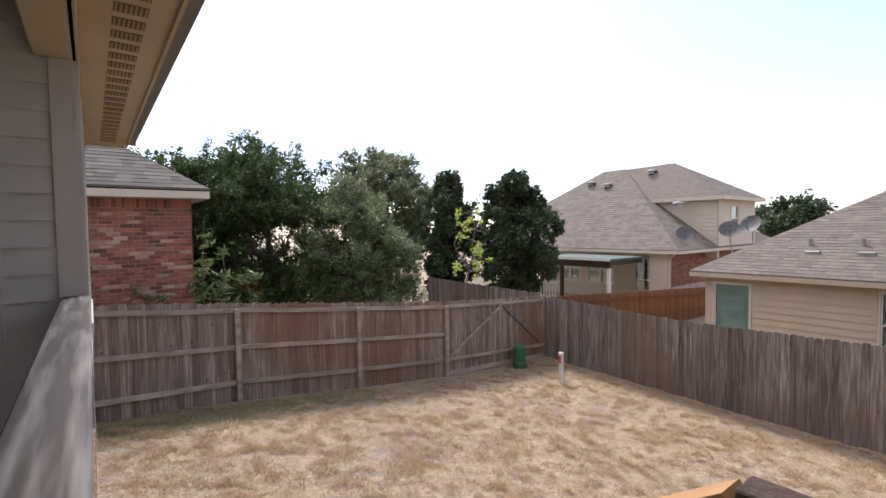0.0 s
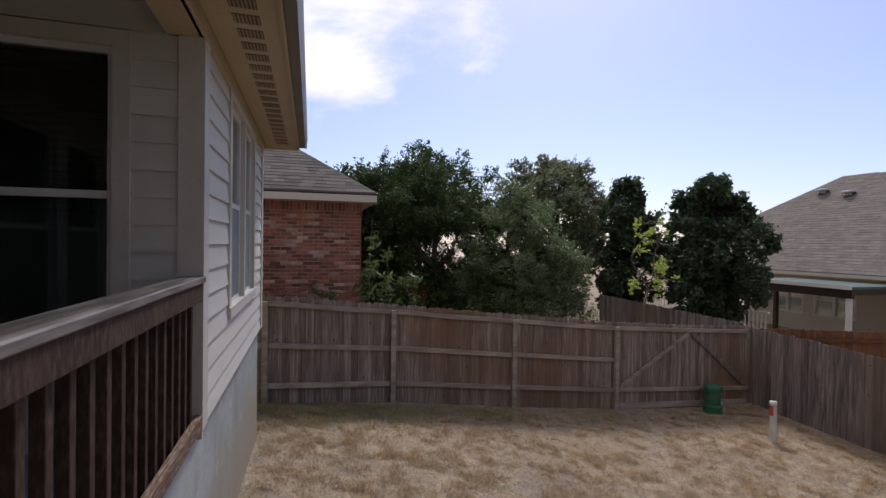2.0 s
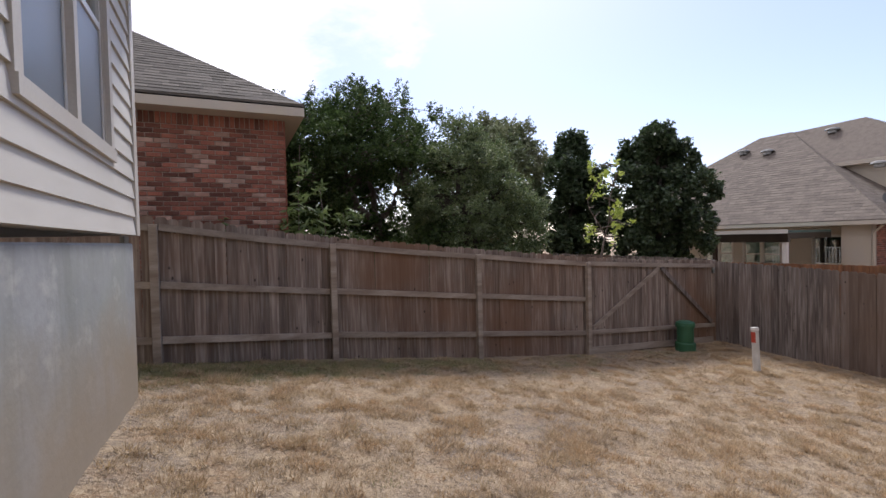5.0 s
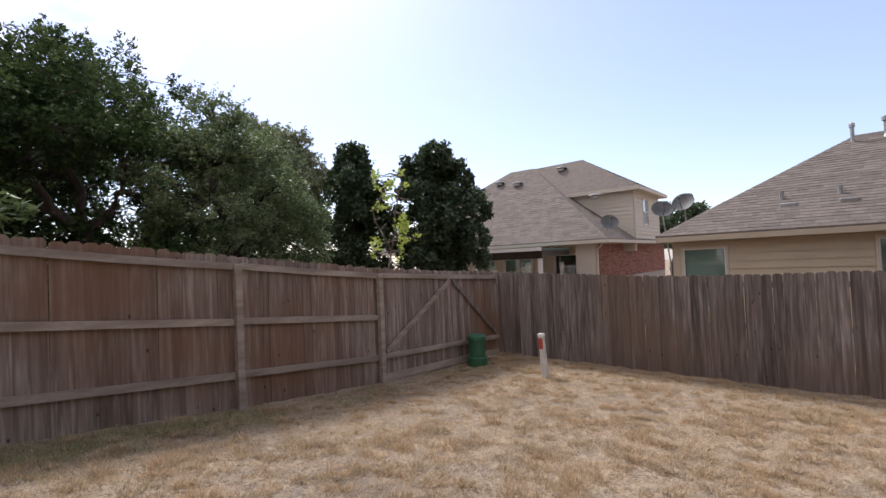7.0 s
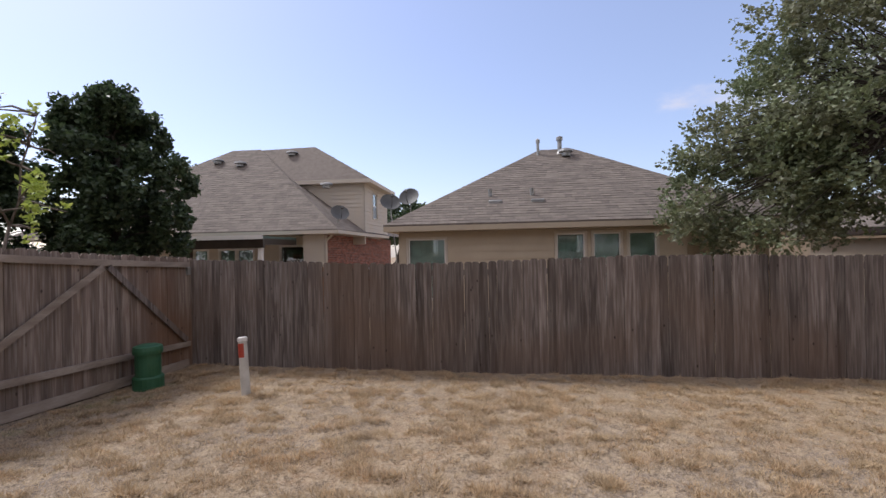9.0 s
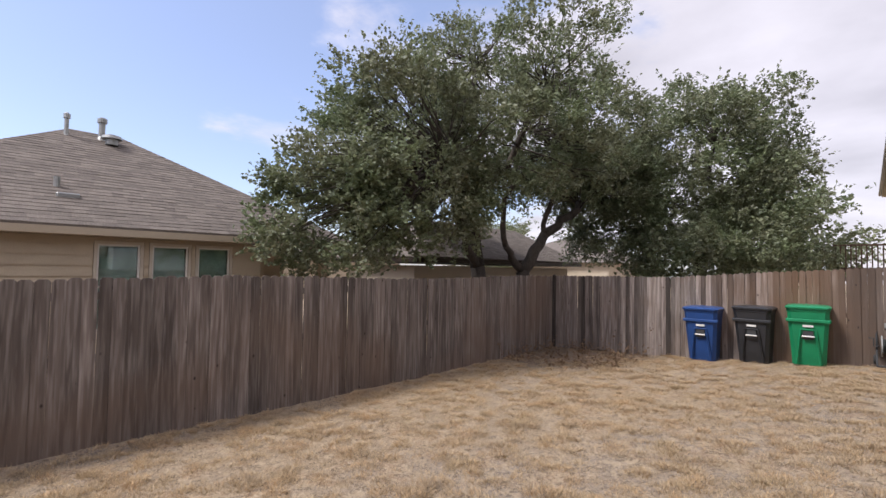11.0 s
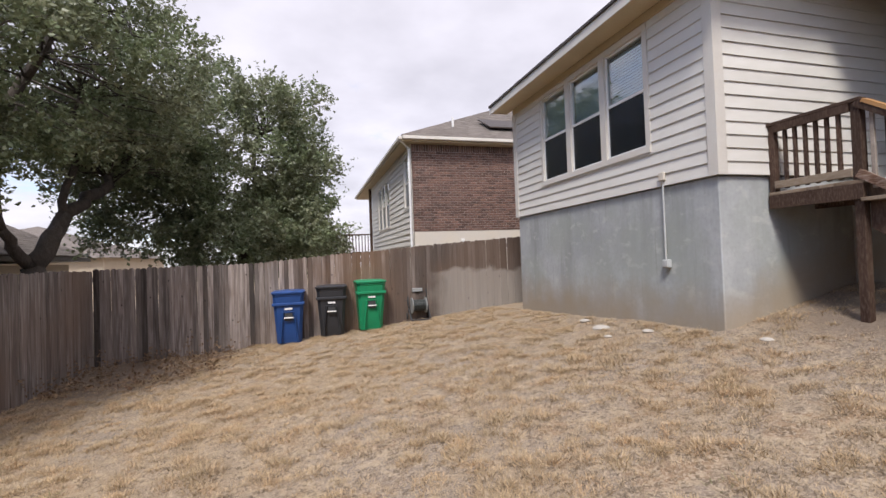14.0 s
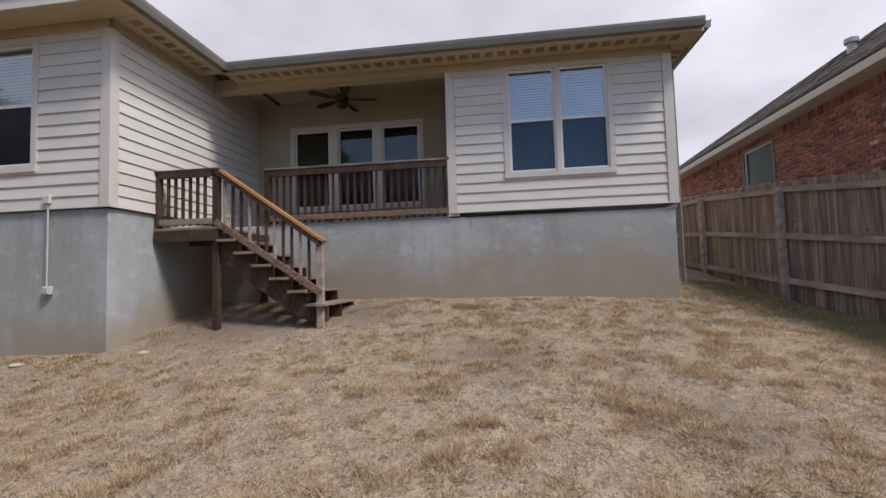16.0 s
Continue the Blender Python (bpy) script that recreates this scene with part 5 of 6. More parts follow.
lap_boards(fs, ha, M["ivory"], 26.06, 30.8, 1.6, 3.93, [(27.5, 28.6, 2.3, 3.75)], 0.2, one=True)
window(fs, "window", *hole_u, lights=1, blind="blind", parent=ha, trim="ivory", trim_w=0.06, screen=True)
for q in ((HX - 0.02, HX, HY, 24.6), (HX, 30.8, HY - 0.02, HY)):
    part("fascia", Geo().box(*q, HZ - 0.17, HZ - 0.03), M["ivory"], ha)
part("soffit", Geo().box(HX, 30.8, HY, 24.6, HZ - 0.17, HZ - 0.15), M["ivory"], ha)
fl = face((22.3, 0, 0), (0, 1, 0), (-1, 0, 0))
for q in ((22.27, 22.45, 10.965, 11.84), (22.45, 24.2, 11.85, 11.9)):
    part("wall", Geo().box(*q, -1.5, 1.38), M["ivory"], ha)
fpat = face((24.2, 0, 0), (0, 1, 0), (-1, 0, 0))
holes_p = [(12.45, 13.7, -1.3, 0.95), (15.0, 16.6, -0.5, 0.85), (17.2, 18.6, -0.5, 0.85)]
part("wall", wall_core(fpat, 11.9, 20, -1.5, 1.38, holes_p, 0.15), M["ivory"], ha)
lap_boards(fpat, ha, M["ivory"], 11.92, 20, -1.4, 1.38, [(a - 0.08, b + 0.08, c - 0.08, d + 0.08) for a, b, c, d in holes_p], 0.19, one=True)
for k, q in enumerate(holes_p):
    window(fpat, "window", *q, lights=1 + (k > 0), blind="blind_dark" if k == 0 else "blind_green", parent=ha, trim="vinyl", trim_w=0.07, screen=False)
fbk = face((0, 10.95, 0), (1, 0, 0), (0, -1, 0))
part("wall", Geo(fbk).box(22.3, 34.3, -0.15, 0, -1.5, 1.38), M["mortar"], ha)
part("downspout", Geo().tube([(22.2, 10.6, 1.35), (22.24, 10.88, 1.1), (22.24, 10.88, -1.2)], 0.05, 4), M["ivory"], ha)
pc = thing("patio_cover", (20.3, 14, -1.4), "flat dark patio cover with a white front edge on square posts", "patio cover")
part("cover", Geo().box(19.1, 21.75, 11.9, 15.95, 1.16, 1.24), M["teal_roof"], pc)
part("edge", Geo().box(19.06, 19.099, 11.9, 15.95, 1.14, 1.28), M["vinyl"], pc)
part("beam", Geo().box(19.1, 19.24, 11.9, 15.95, 0.84, 1.157), M["dark_metal"], pc)
part("side_beam", Geo().box(19.243, 21.75, 11.9, 12.0, 0.95, 1.157), M["dark_metal"], pc)
for y in (12.05, 14.6, 15.85):
    part("post", Geo().box(19.15, 19.3, y - 0.07, y + 0.07, -1.45, 1.159, 0.01), M["dark_metal" if y > 13 else "vinyl"], pc)
for at in ((26.6, 16.9, 5.15), (26.9, 18.3, 5.4), (27.6, 14.6, 5.8), (25.2, 11.9, 3.7)):
    roof_vent(ha, at, 0.3)


def dish(at, aim, base, label="grey satellite dish on a bent metal mast"):
    w = thing("satellite_dish", base, label, "satellite dish", "satellite dishes on the roofs")
    m = look(at, Vector(at) - Vector(aim))
    prof = [(0.02, 0.0), (0.15, 0.012), (0.28, 0.045), (0.38, 0.085), (0.385, 0.08), (0.28, 0.035), (0.15, 0.0), (0.02, -0.012)]
    g = Geo(m)
    g.lathe((0, 0, 0), prof, 22)
    part("reflector", g, M["dish"], w)
    part("arm", Geo(m).tube([(0, -0.3, 0.02), (0, -0.25, 0.3), (0, -0.05, 0.42)], 0.015, 6), M["dish"], w)
    part("receiver", Geo(m).box(-0.05, 0.05, -0.1, 0.0, 0.425, 0.5), M["dish"], w)
    a = m @ Vector((0, 0, -0.08))
    part("mast", Geo().tube([m @ Vector((0, 0, -0.01)), a, (base[0], base[1], (a.z + base[2]) / 2), base], 0.025, 8), M["metal"], w)
    return w


dish((23.0, 10.55, 2.25), (-0.8, -0.5, 0.65), (23.2, 10.7, 1.85))
dish((21.4, 8.05, 2.45), (-0.7, -0.3, 0.55), (21.6, 7.9, -1.35))
dish((21.6, 7.35, 2.65), (-0.8, 0.1, 0.5), (21.8, 7.3, -1.35))

# red brick neighbour beyond the north fence
hn = thing("house", (0, 13, 0), "red brick neighbouring house with a hipped grey shingle roof", "house")
fr2 = face((0, 10.8, 0), (1, 0, 0), (0, -1, 0))
hole_n = (-3.75, -2.5, 1.7, 3.15)
part("wall", wall_core(fr2, -9, 2.7, -1, 3.34, [hole_n], 0.2), M["mortar"], hn)
part("wall", Geo().box(2.705, 2.73, 10.8, 17, -1, 3.34), M["red_brick"], hn)
window(fr2, "window", *hole_n, lights=1, blind="blind_dark", parent=hn, trim="gutter", trim_w=0.04, screen=False, deep=0.15, hung=False, glass="glass_dull")
fascia_ring(hn, -9.5, 3.0, 10.4, 19.4, 3.5)
RZ = 3.52
roof_on(hn, hip(-9.5, 3.0, 10.4, 19.4, RZ, 3.1), "shingle_dark", 51, lit=(0, 3))
flue(hn, (-2.6, 12.6, RZ + 1.3), 0.4, 0.09)
roof_vent(hn, (-4.6, 13.2, RZ + 1.65))

# brown brick neighbour beyond the south fence
hs = thing("house", (2, -12, -0.5), "brown brick and cream siding neighbouring house with solar panels", "house")
NX, NYY = 4.87, -9.3
fs1, fs2 = face((0, NYY, 0), (1, 0, 0), (0, 1, 0)), face((NX, 0, 0), (0, 1, 0), (1, 0, 0))
part("wall", Geo(fs1).box(-6, NX - 0.02, -0.2, 0, 1.28, 3.95), M["mortar"], hs)
part("foundation", Geo().box(-6, NX + 0.02, -18, NYY + 0.02, -1.8, 0.89).box(-6, NX - 0.02, NYY - 0.2, NYY + 0.012, 0.891, 1.279), M["ivory"], hs)
holes_s = [(-10.35, -9.65, 2.1, 3.6), (-15.9, -13.2, 1.75, 3.5)]
part("wall", wall_core(fs2, -18, NYY - 0.2, 0.9, 3.95, holes_s, 0.15), M["siding"], hs)
lap_boards(fs2, hs, M["siding"], -18, NYY - 0.12, 0.9, 3.95, [(a - 0.09, b + 0.09, c - 0.09, d + 0.09) for a, b, c, d in holes_s], 0.18, one=True)
part("corner_board", Geo().box(NX, NX + 0.025, NYY - 0.12, NYY, 0.9, 3.95), M["trim"], hs)
for o, n in zip(holes_s, (1, 3)):
    window(fs2, "window", *o, lights=n, blind="blind", parent=hs, trim="trim", trim_w=0.08, mull=0.05)
fascia_ring(hs, -6, 5.2, -22, -8.98, 4.08, material="soffit")
for q in ((-6, 5.2, -8.978, -8.87), (5.202, 5.3, -22, -8.98)):
    part("gutter", Geo().box(*q, 3.96, 4.06, 0.01), M["trim"], hs)
part("downspout", Geo().tube([(5.25, -9.05, 3.95), (4.95, -9.25, 3.75), (4.95, -9.25, -0.9)], 0.04, 4), M["vinyl"], hs)
roof_on(hs, hip(-6, 5.2, -22, -8.98, 4.1, 2.9), "shingle", 61, lit=(0, 1, 3), course=0.16)
sp = thing("solar_panel", (0.6, -10.9, 5.2), "dark framed solar panel lying on the shingle roof", "solar panel")
sl = 2.9 / 5.6
for k in range(2):
    a = -0.5 + k * 1.75
    part("panel", Geo().prism([(a - 0.8, -9.9, 4.1 + 0.92 * sl + 0.12), (a + 0.8, -9.9, 4.1 + 0.92 * sl + 0.12), (a + 0.8, -11.0, 4.1 + 2.02 * sl + 0.12), (a - 0.8, -11.0, 4.1 + 2.02 * sl + 0.12)], (0, 0, 0.04)), M["dark_metal"], sp)
part("roof_pipe", Geo().lathe((3.2, -10.3, 4.7), [(0.12, 0), (0.04, 0.05), (0.04, 0.4)], 10), M["vinyl"], hs)
part("tap", Geo().tube([(3.35, NYY + 0.02, 1.0), (3.35, NYY + 0.12, 1.0), (3.35, NYY + 0.12, 0.93)], 0.03, 8).box(3.3, 3.4, NYY + 0.016, NYY + 0.04, 0.94, 1.06), M["vinyl"], hs)
bal = thing("deck", (5.5, -19, -1.2), "dark wooden raised deck with a railing beside the neighbouring house", "deck")
part("platform", Geo().box(4.9, 6.6, -20.5, -18.1, 0.75, 0.9), M["deck"], bal)
for k in range(12):
    part("baluster", Geo().box(4.95 + k * 0.145, 4.99 + k * 0.145, -18.14, -18.1, 0.9, 1.7), M["deck"], bal)
part("rail", Geo().box(4.9, 6.65, -18.16, -18.08, 1.7, 1.76), M["deck"], bal)
for x in (4.95, 6.55):
    part("post", Geo().box(x - 0.06, x + 0.06, -18.2, -18.08, -1.5, 3.9 if x < 5 else 0.75), M["deck"], bal)

# low houses beyond the oak
hc = thing("house", (17.6, -10, -1.4), "low grey-brown roofed house half hidden behind the oak", "house")
part("wall", Geo().box(15.9, 19.3, -15.0, -5.2, -1.6, 0.72), M["tan"], hc)
fascia_ring(hc, 15.4, 19.8, -15.4, -4.8, 0.98, material="dark_metal")
roof_on(hc, hip(15.4, 19.8, -15.4, -4.8, 1.0, 1.4), "shingle", 71, lit=(0, 2))
hd = thing("house", (27, -36, -1.4), "distant low house with a pale brown shingle roof", "house")
part("wall", Geo().box(20.5, 33.5, -43.5, -30.5, -1.6, 1.3), M["tan"], hd)
roof_on(hd, hip(20, 34, -44, -30, 1.3, 2.6), "shingle", 81, lit=(0, 2), course=0.3, tab=0.7)
he = thing("house", (36, -12, -1.4), "distant low house with a pale brown shingle roof", "house")
part("wall", Geo().box(32.5, 43.5, -19.5, -4.5, -1.6, 1.3), M["tan"], he)
roof_on(he, hip(32, 44, -20, -4, 1.3, 2.4), "shingle", 91, lit=(0, 2), course=0.3, tab=0.7)


# ---- trees ----
def leaves(name, centres, count, size, material, parent, seed, long=1.6, droop=0.0, shell=0.55, folded=True, up=0.3):
    """Many small folded leaves spread through clumps; centres: (x, y, z, radius_xy, radius_z, weight)."""
    r = np.random.default_rng(seed)
    c = np.array(centres)
    w = c[:, 5] / c[:, 5].sum()
    per = 13
    sprays = count // per + 1
    pick = r.choice(len(c), sprays, p=w)
    mid = (c[:, :3] * w[:, None]).sum(0)
    d = r.normal(size=(sprays, 3))
    d /= np.linalg.norm(d, axis=1)[:, None]
    # each spray is a short twig that leaves its clump outwards and a little upwards
    out = c[pick, :3] - mid
    out /= np.linalg.norm(out, axis=1)[:, None] + 0.4
    root = c[pick, :3] + d * (shell + (1 - shell) * r.random(sprays) ** 0.7)[:, None] * c[pick][:, [3, 3, 4]] * 0.8
    aim = d * 0.8 + out * 0.5 + r.normal(size=(sprays, 3)) * 0.35
    aim[:, 2] += 0.25 - droop * 4
    aim /= np.linalg.norm(aim, axis=1)[:, None]
    reach = c[pick, 3] * (0.35 + 0.5 * r.random(sprays)) * np.where(r.random(sprays) < 0.1, 1.7, 1.0)
    sid = np.repeat(np.arange(sprays), per)[:count]
    t = r.random(count)
    p = root[sid] + aim[sid] * (t * reach[sid])[:, None] + r.normal(size=(count, 3)) * (size * 0.55 * (1.15 - 0.7 * t))[:, None]
    d = d[sid]
    p[:, 2] -= droop * r.random(count)
    a = r.normal(size=(count, 3)); a[:, 2] *= 0.6; a[:, 2] -= droop * 2; a += aim[sid] * 0.8
    a /= np.linalg.norm(a, axis=1)[:, None]
    n = d * 0.8 + r.normal(size=(count, 3)) * 0.7; n[:, 2] += up
    s = np.cross(a, n); s /= np.linalg.norm(s, axis=1)[:, None] + 1e-9
    q = np.cross(s, a)
    L = size * (0.6 + 0.8 * r.random(count))[:, None]
    W = L / long
    v = np.stack([p - a * L / 2, p + s * W / 2 + q * W * 0.2, p + a * L / 2, p - s * W / 2 + q * W * 0.2], 1).reshape(-1, 3)
    k = np.arange(count) * 4
    f = np.concatenate([np.stack([k, k + 1, k + 2], 1), np.stack([k, k + 2, k + 3], 1)])
    org = np.array(ORIGIN.get(parent.name, Vector())) if parent else np.zeros(3)
    v = v - org
    me = bpy.data.meshes.new(name)
    me.vertices.add(len(v)); me.vertices.foreach_set("co", v.ravel())
    me.loops.add(len(f) * 3); me.loops.foreach_set("vertex_index", f.ravel())
    me.polygons.add(len(f)); me.polygons.foreach_set("loop_start", np.arange(len(f)) * 3)
    me.materials.append(material)
    me.update(calc_edges=True)
    o = new(name, me)
    if parent:
        o.parent = parent
        ORIGIN[o.name] = Vector(org)
    return tagged(o, kind="stuff")


def limb(g, rnd, a, b, r0, r1, kinks=4, wob=0.12, sides=8):
    a, b = Vector(a), Vector(b)
    n = (b - a).length
    pts, rad = [], []
    for i in range(kinks + 1):
        t = i / kinks
        off = Vector((rnd.uniform(-1, 1), rnd.uniform(-1, 1), rnd.uniform(-0.6, 0.6))) * wob * n * (0 if i in (0, kinks) else 1) * 0.5
        pts.append(a.lerp(b, t) + off)
        rad.append(r0 + (r1 - r0) * t)
    g.tube(pts, rad, sides)
    return pts


def crown_clumps(rnd, cx, cy, cz, rx, rz, n, size, keep=None, hollow=0.45):
    out = []
    tries = 0
    while len(out) < n and tries < n * 40:
        tries += 1
        d = Vector((rnd.gauss(0, 1), rnd.gauss(0, 1), rnd.gauss(0, 1))).normalized()
        rr = hollow + (1 - hollow) * rnd.random() ** 0.5
        lump = 0.82 + 0.3 * noise.noise(d * 2.2 + Vector((cx, cy, 0)))
        p = Vector((cx + d.x * rx * rr * lump, cy + d.y * rx * rr * lump, cz + d.z * rz * rr * lump))
        if keep and not keep(p):
            continue
        s = size * rnd.uniform(0.6, 1.25)
        out.append((p.x, p.y, p.z, s, s * rnd.uniform(0.6, 0.9), s * s))
    return out


def tree(name_label, base, trunks, clumps, count, leaf, bark, seed, leaf_size, category="tree", twigs=True, **kw):
    rnd = random.Random(seed)
    w = thing("tree", base, name_label, category)
    g = Geo()
    tips = []
    for pts, rad in trunks:
        for (a, b), (r0, r1) in zip(zip(pts, pts[1:]), zip(rad, rad[1:])):
            q = limb(g, rnd, a, b, r0, r1, 4, 0.14)
            tips += q[1:]
    part("trunk", g, M[bark], w, smooth=True)
    if twigs:
        g = Geo()
        for c in clumps:
            p = Vector(c[:3])
            t = min(tips, key=lambda q: (q - p).length)
            if (t - p).length < 6:
                limb(g, rnd, t, p, 0.024, 0.006, 3, 0.22, 5)
        part("branchwork", g, M[bark], w, smooth=True, kind="stuff")
    leaves("crown", clumps, count, leaf_size, M[leaf], w, seed, **kw)
    return w


r_ = random.Random(5)
# live oak
A, B = (14.0, -5.9), (13.1, -6.85)
gap = lambda p: not (p.z < 2.6 and -9.5 < p.y < -4.2 and p.x < 15.5 and p.x > 11) and p.y < max(-4.4, 2.0 - 1.3 * p.z) and not (p.z < 3.1 and -9.6 < p.y < -6.9)  # noqa: E731
cl = crown_clumps(r_, 13.6, -6.3, 4.9, 5.0, 3.7, 300, 0.5, gap, hollow=0.3)
cl += crown_clumps(r_, 13.4, -2.5, 3.2, 2.6, 2.5, 130, 0.5, lambda p: p.z > 0.6 and p.x > 12.2)
cl += crown_clumps(r_, 13.5, -0.7, 1.7, 1.75, 1.7, 75, 0.4, lambda p: p.z > 0.0 and p.x > 12.3)
cl += crown_clumps(r_, 12.8, -10.9, 4.0, 2.6, 2.0, 60, 0.6, lambda p: p.z > 2.4)
tree("large spreading live oak with small grey-green leaves and dark forked trunks", (13.5, -6.3, gz(13.5, -6.3)), [
    ([(A[0], A[1], -1.5), (A[0], A[1], 0.7), (14.1, -5.6, 2.4), (14.3, -5.2, 4.6), (13.9, -5.6, 6.6)], [0.26, 0.22, 0.17, 0.12, 0.05]),
    ([(A[0], A[1], 0.7), (13.5, -4.6, 1.8), (12.9, -3.2, 3.2)], [0.14, 0.11, 0.06]),
    ([(14.1, -5.6, 2.4), (12.7, -5.9, 4.0), (12.0, -6.3, 5.6)], [0.12, 0.09, 0.05]),
    ([(B[0], B[1], -1.5), (B[0], B[1], 0.6), (13.0, -7.9, 1.7), (12.8, -9.2, 2.4), (12.7, -10.8, 3.3)], [0.24, 0.2, 0.15, 0.13, 0.07]),
    ([(B[0], B[1], 0.6), (13.3, -6.3, 1.3), (13.3, -6.2, 2.4), (13.2, -6.8, 3.8)], [0.12, 0.09, 0.08, 0.05]),
    ([(13.0, -7.9, 1.7), (12.9, -8.3, 3.0), (12.7, -8.0, 4.4)], [0.09, 0.07, 0.04]),
], cl, 195000, "leaf_oak", "bark", 7, 0.088, long=1.7, shell=0.25)
cl = crown_clumps(r_, 10.2, -13.6, 4.3, 3.9, 3.6, 190, 0.6, lambda p: p.z > 0.2)
cl += crown_clumps(r_, 13.4, -12.4, 3.4, 2.4, 2.6, 30, 0.8, lambda p: p.z > 1.0)
tree("rounded live oak with dense grey-green leaves", (10.2, -13.6, -1.35), [
    ([(10.2, -13.6, -1.5), (10.1, -13.5, 0.8), (9.6, -13.2, 2.8), (9.4, -13.0, 5.0)], [0.2, 0.17, 0.12, 0.04]),
    ([(10.1, -13.5, 0.8), (11.2, -13.6, 2.6), (11.8, -13.2, 4.4)], [0.13, 0.1, 0.04]),
], cl, 84000, "leaf_oak", "bark", 8, 0.11, long=1.7, shell=0.25)
# juniper
r_ = random.Random(9)
cl = crown_clumps(r_, 4.9, 14.8, 3.2, 2.85, 2.25, 300, 0.33, lambda p: not (p.z < 3.0 and 4.3 < p.x < 6.5 and p.y < 15.3), hollow=0.3)
for k in range(26):
    a = r_.uniform(0, math.tau)
    q = r_.uniform(0.1, 2.6)
    cl.append((4.9 + q * math.cos(a), 14.8 + q * math.sin(a) * 0.8, 5.4 - q * 0.4 + r_.uniform(-0.2, 0.4), 0.14, 0.42, 0.06))
tree("tall dark green juniper with pointed tips and a pale forked trunk", (5.5, 14.8, -0.9), [
    ([(5.7, 14.9, -1.0), (5.6, 14.8, 1.3), (5.5, 14.8, 1.75)], [0.17, 0.15, 0.14]),
    ([(5.5, 14.8, 1.75), (4.9, 14.6, 2.15), (4.6, 14.5, 2.9), (4.7, 14.7, 4.4)], [0.11, 0.09, 0.06, 0.03]),
    ([(5.5, 14.8, 1.75), (5.95, 14.7, 2.2), (6.1, 14.7, 2.75)], [0.1, 0.08, 0.05]),
    ([(5.5, 14.8, 1.75), (5.3, 15.1, 3.5), (5.1, 14.9, 4.8)], [0.1, 0.06, 0.03]),
], cl, 95000, "leaf_juniper", "bark_pale", 12, 0.085, long=2.4, shell=0.3, up=0.5)
cl = crown_clumps(r_, 2.6, 17.6, 2.9, 1.8, 2.4, 40, 0.7)
tree("dark green tree in deep shade behind the juniper", (2.8, 17.6, -0.8), [([(2.8, 17.6, -1), (2.7, 17.6, 2.0), (2.6, 17.6, 4)], [0.15, 0.1, 0.04])], cl, 20000, "leaf_juniper", "bark", 13, 0.12)
# big shrubby tree with pale leaves
cl = crown_clumps(r_, 7.15, 12.7, 1.9, 1.8, 2.9, 200, 0.32, lambda p: p.y > 10.5, hollow=0.3)
cl += crown_clumps(r_, 8.5, 12.6, 1.2, 1.0, 1.6, 60, 0.3, lambda p: p.y > 10.5)
tree("large rounded shrub-like tree with small pale-backed leaves", (7.2, 12.7, -1.0), [
    ([(7.2, 12.7, -1.2), (7.15, 12.7, 0.8), (7.0, 12.7, 2.9), (7.1, 12.7, 4.2)], [0.1, 0.08, 0.05, 0.02]),
    ([(7.2, 12.7, 0.2), (7.9, 12.7, 2.3)], [0.06, 0.03]),
], cl, 95000, "leaf_shrub", "bark", 14, 0.06, long=1.9, shell=0.2)
# grey-leaved tree farther back
cl = crown_clumps(r_, 12.6, 20.2, 4.0, 2.8, 2.9, 130, 0.45)
tree("grey-green tree with loose thin foliage", (12.9, 20.2, -1.2), [([(12.9, 20.2, -1.4), (12.8, 20.2, 2.0), (12.6, 20.0, 5.0)], [0.16, 0.12, 0.05]), ([(12.8, 20.2, 2.0), (13.8, 20.2, 5.0)], [0.1, 0.04])], cl, 55000, "leaf_oak", "bark", 15, 0.12, shell=0.2)
# two ornamental pears
for (x, y, rx, top, n, s) in ((15.3, 13.9, 1.75, 4.75, 60000, 16), (13.7, 16.4, 1.5, 4.9, 40000, 17)):
    cl = []
    for k in range(190):
        t = r_.random()
        z = 0.1 + (top - 0.1) * t
        wid = rx * (0.75 + 0.6 * t) * (1 - t ** 3) + 0.25 if t > 0.12 else rx * 0.6
        a = r_.uniform(0, math.tau)
        q = wid * r_.uniform(0.3, 1.08) * (0.86 + 0.2 * math.sin(3 * a + 2.3 * z + x))
        cl.append((x + q * math.cos(a), y + q * math.sin(a), z, 0.22, 0.34, 0.1))
    cl += [(x + r_.uniform(-0.8, 0.8), y, top + r_.uniform(-0.8, 0.2), 0.12, 0.42, 0.05) for k in range(14)]
    tree("upright oval ornamental pear tree with glossy dark green leaves", (x, y, gz(x, y)), [([(x, y, -1.4), (x, y, 1.0), (x + 0.1, y, 3.5), (x, y, top - 0.3)], [0.12, 0.1, 0.06, 0.02])], cl, n, "leaf_pear", "bark", s, 0.115, long=1.4, shell=0.25)
# lime sapling
cl = [(11.4 + r_.uniform(-0.75, 0.75), 12.3 + r_.uniform(-0.4, 0.4), 1.0 + r_.uniform(0, 2.3), 0.2, 0.16, 0.04) for k in range(26)]
tree("thin young tree with bright lime green leaves", (11.3, 12.3, -1.3), [([(11.2, 12.3, -1.4), (11.3, 12.3, 1.2), (11.8, 12.3, 3.2)], [0.035, 0.025, 0.01]), ([(11.3, 12.3, 1.2), (10.7, 12.3, 2.2)], [0.02, 0.008])], cl, 600, "leaf_lime", "bark_pale", 18, 0.11, long=2.0, shell=0.1)
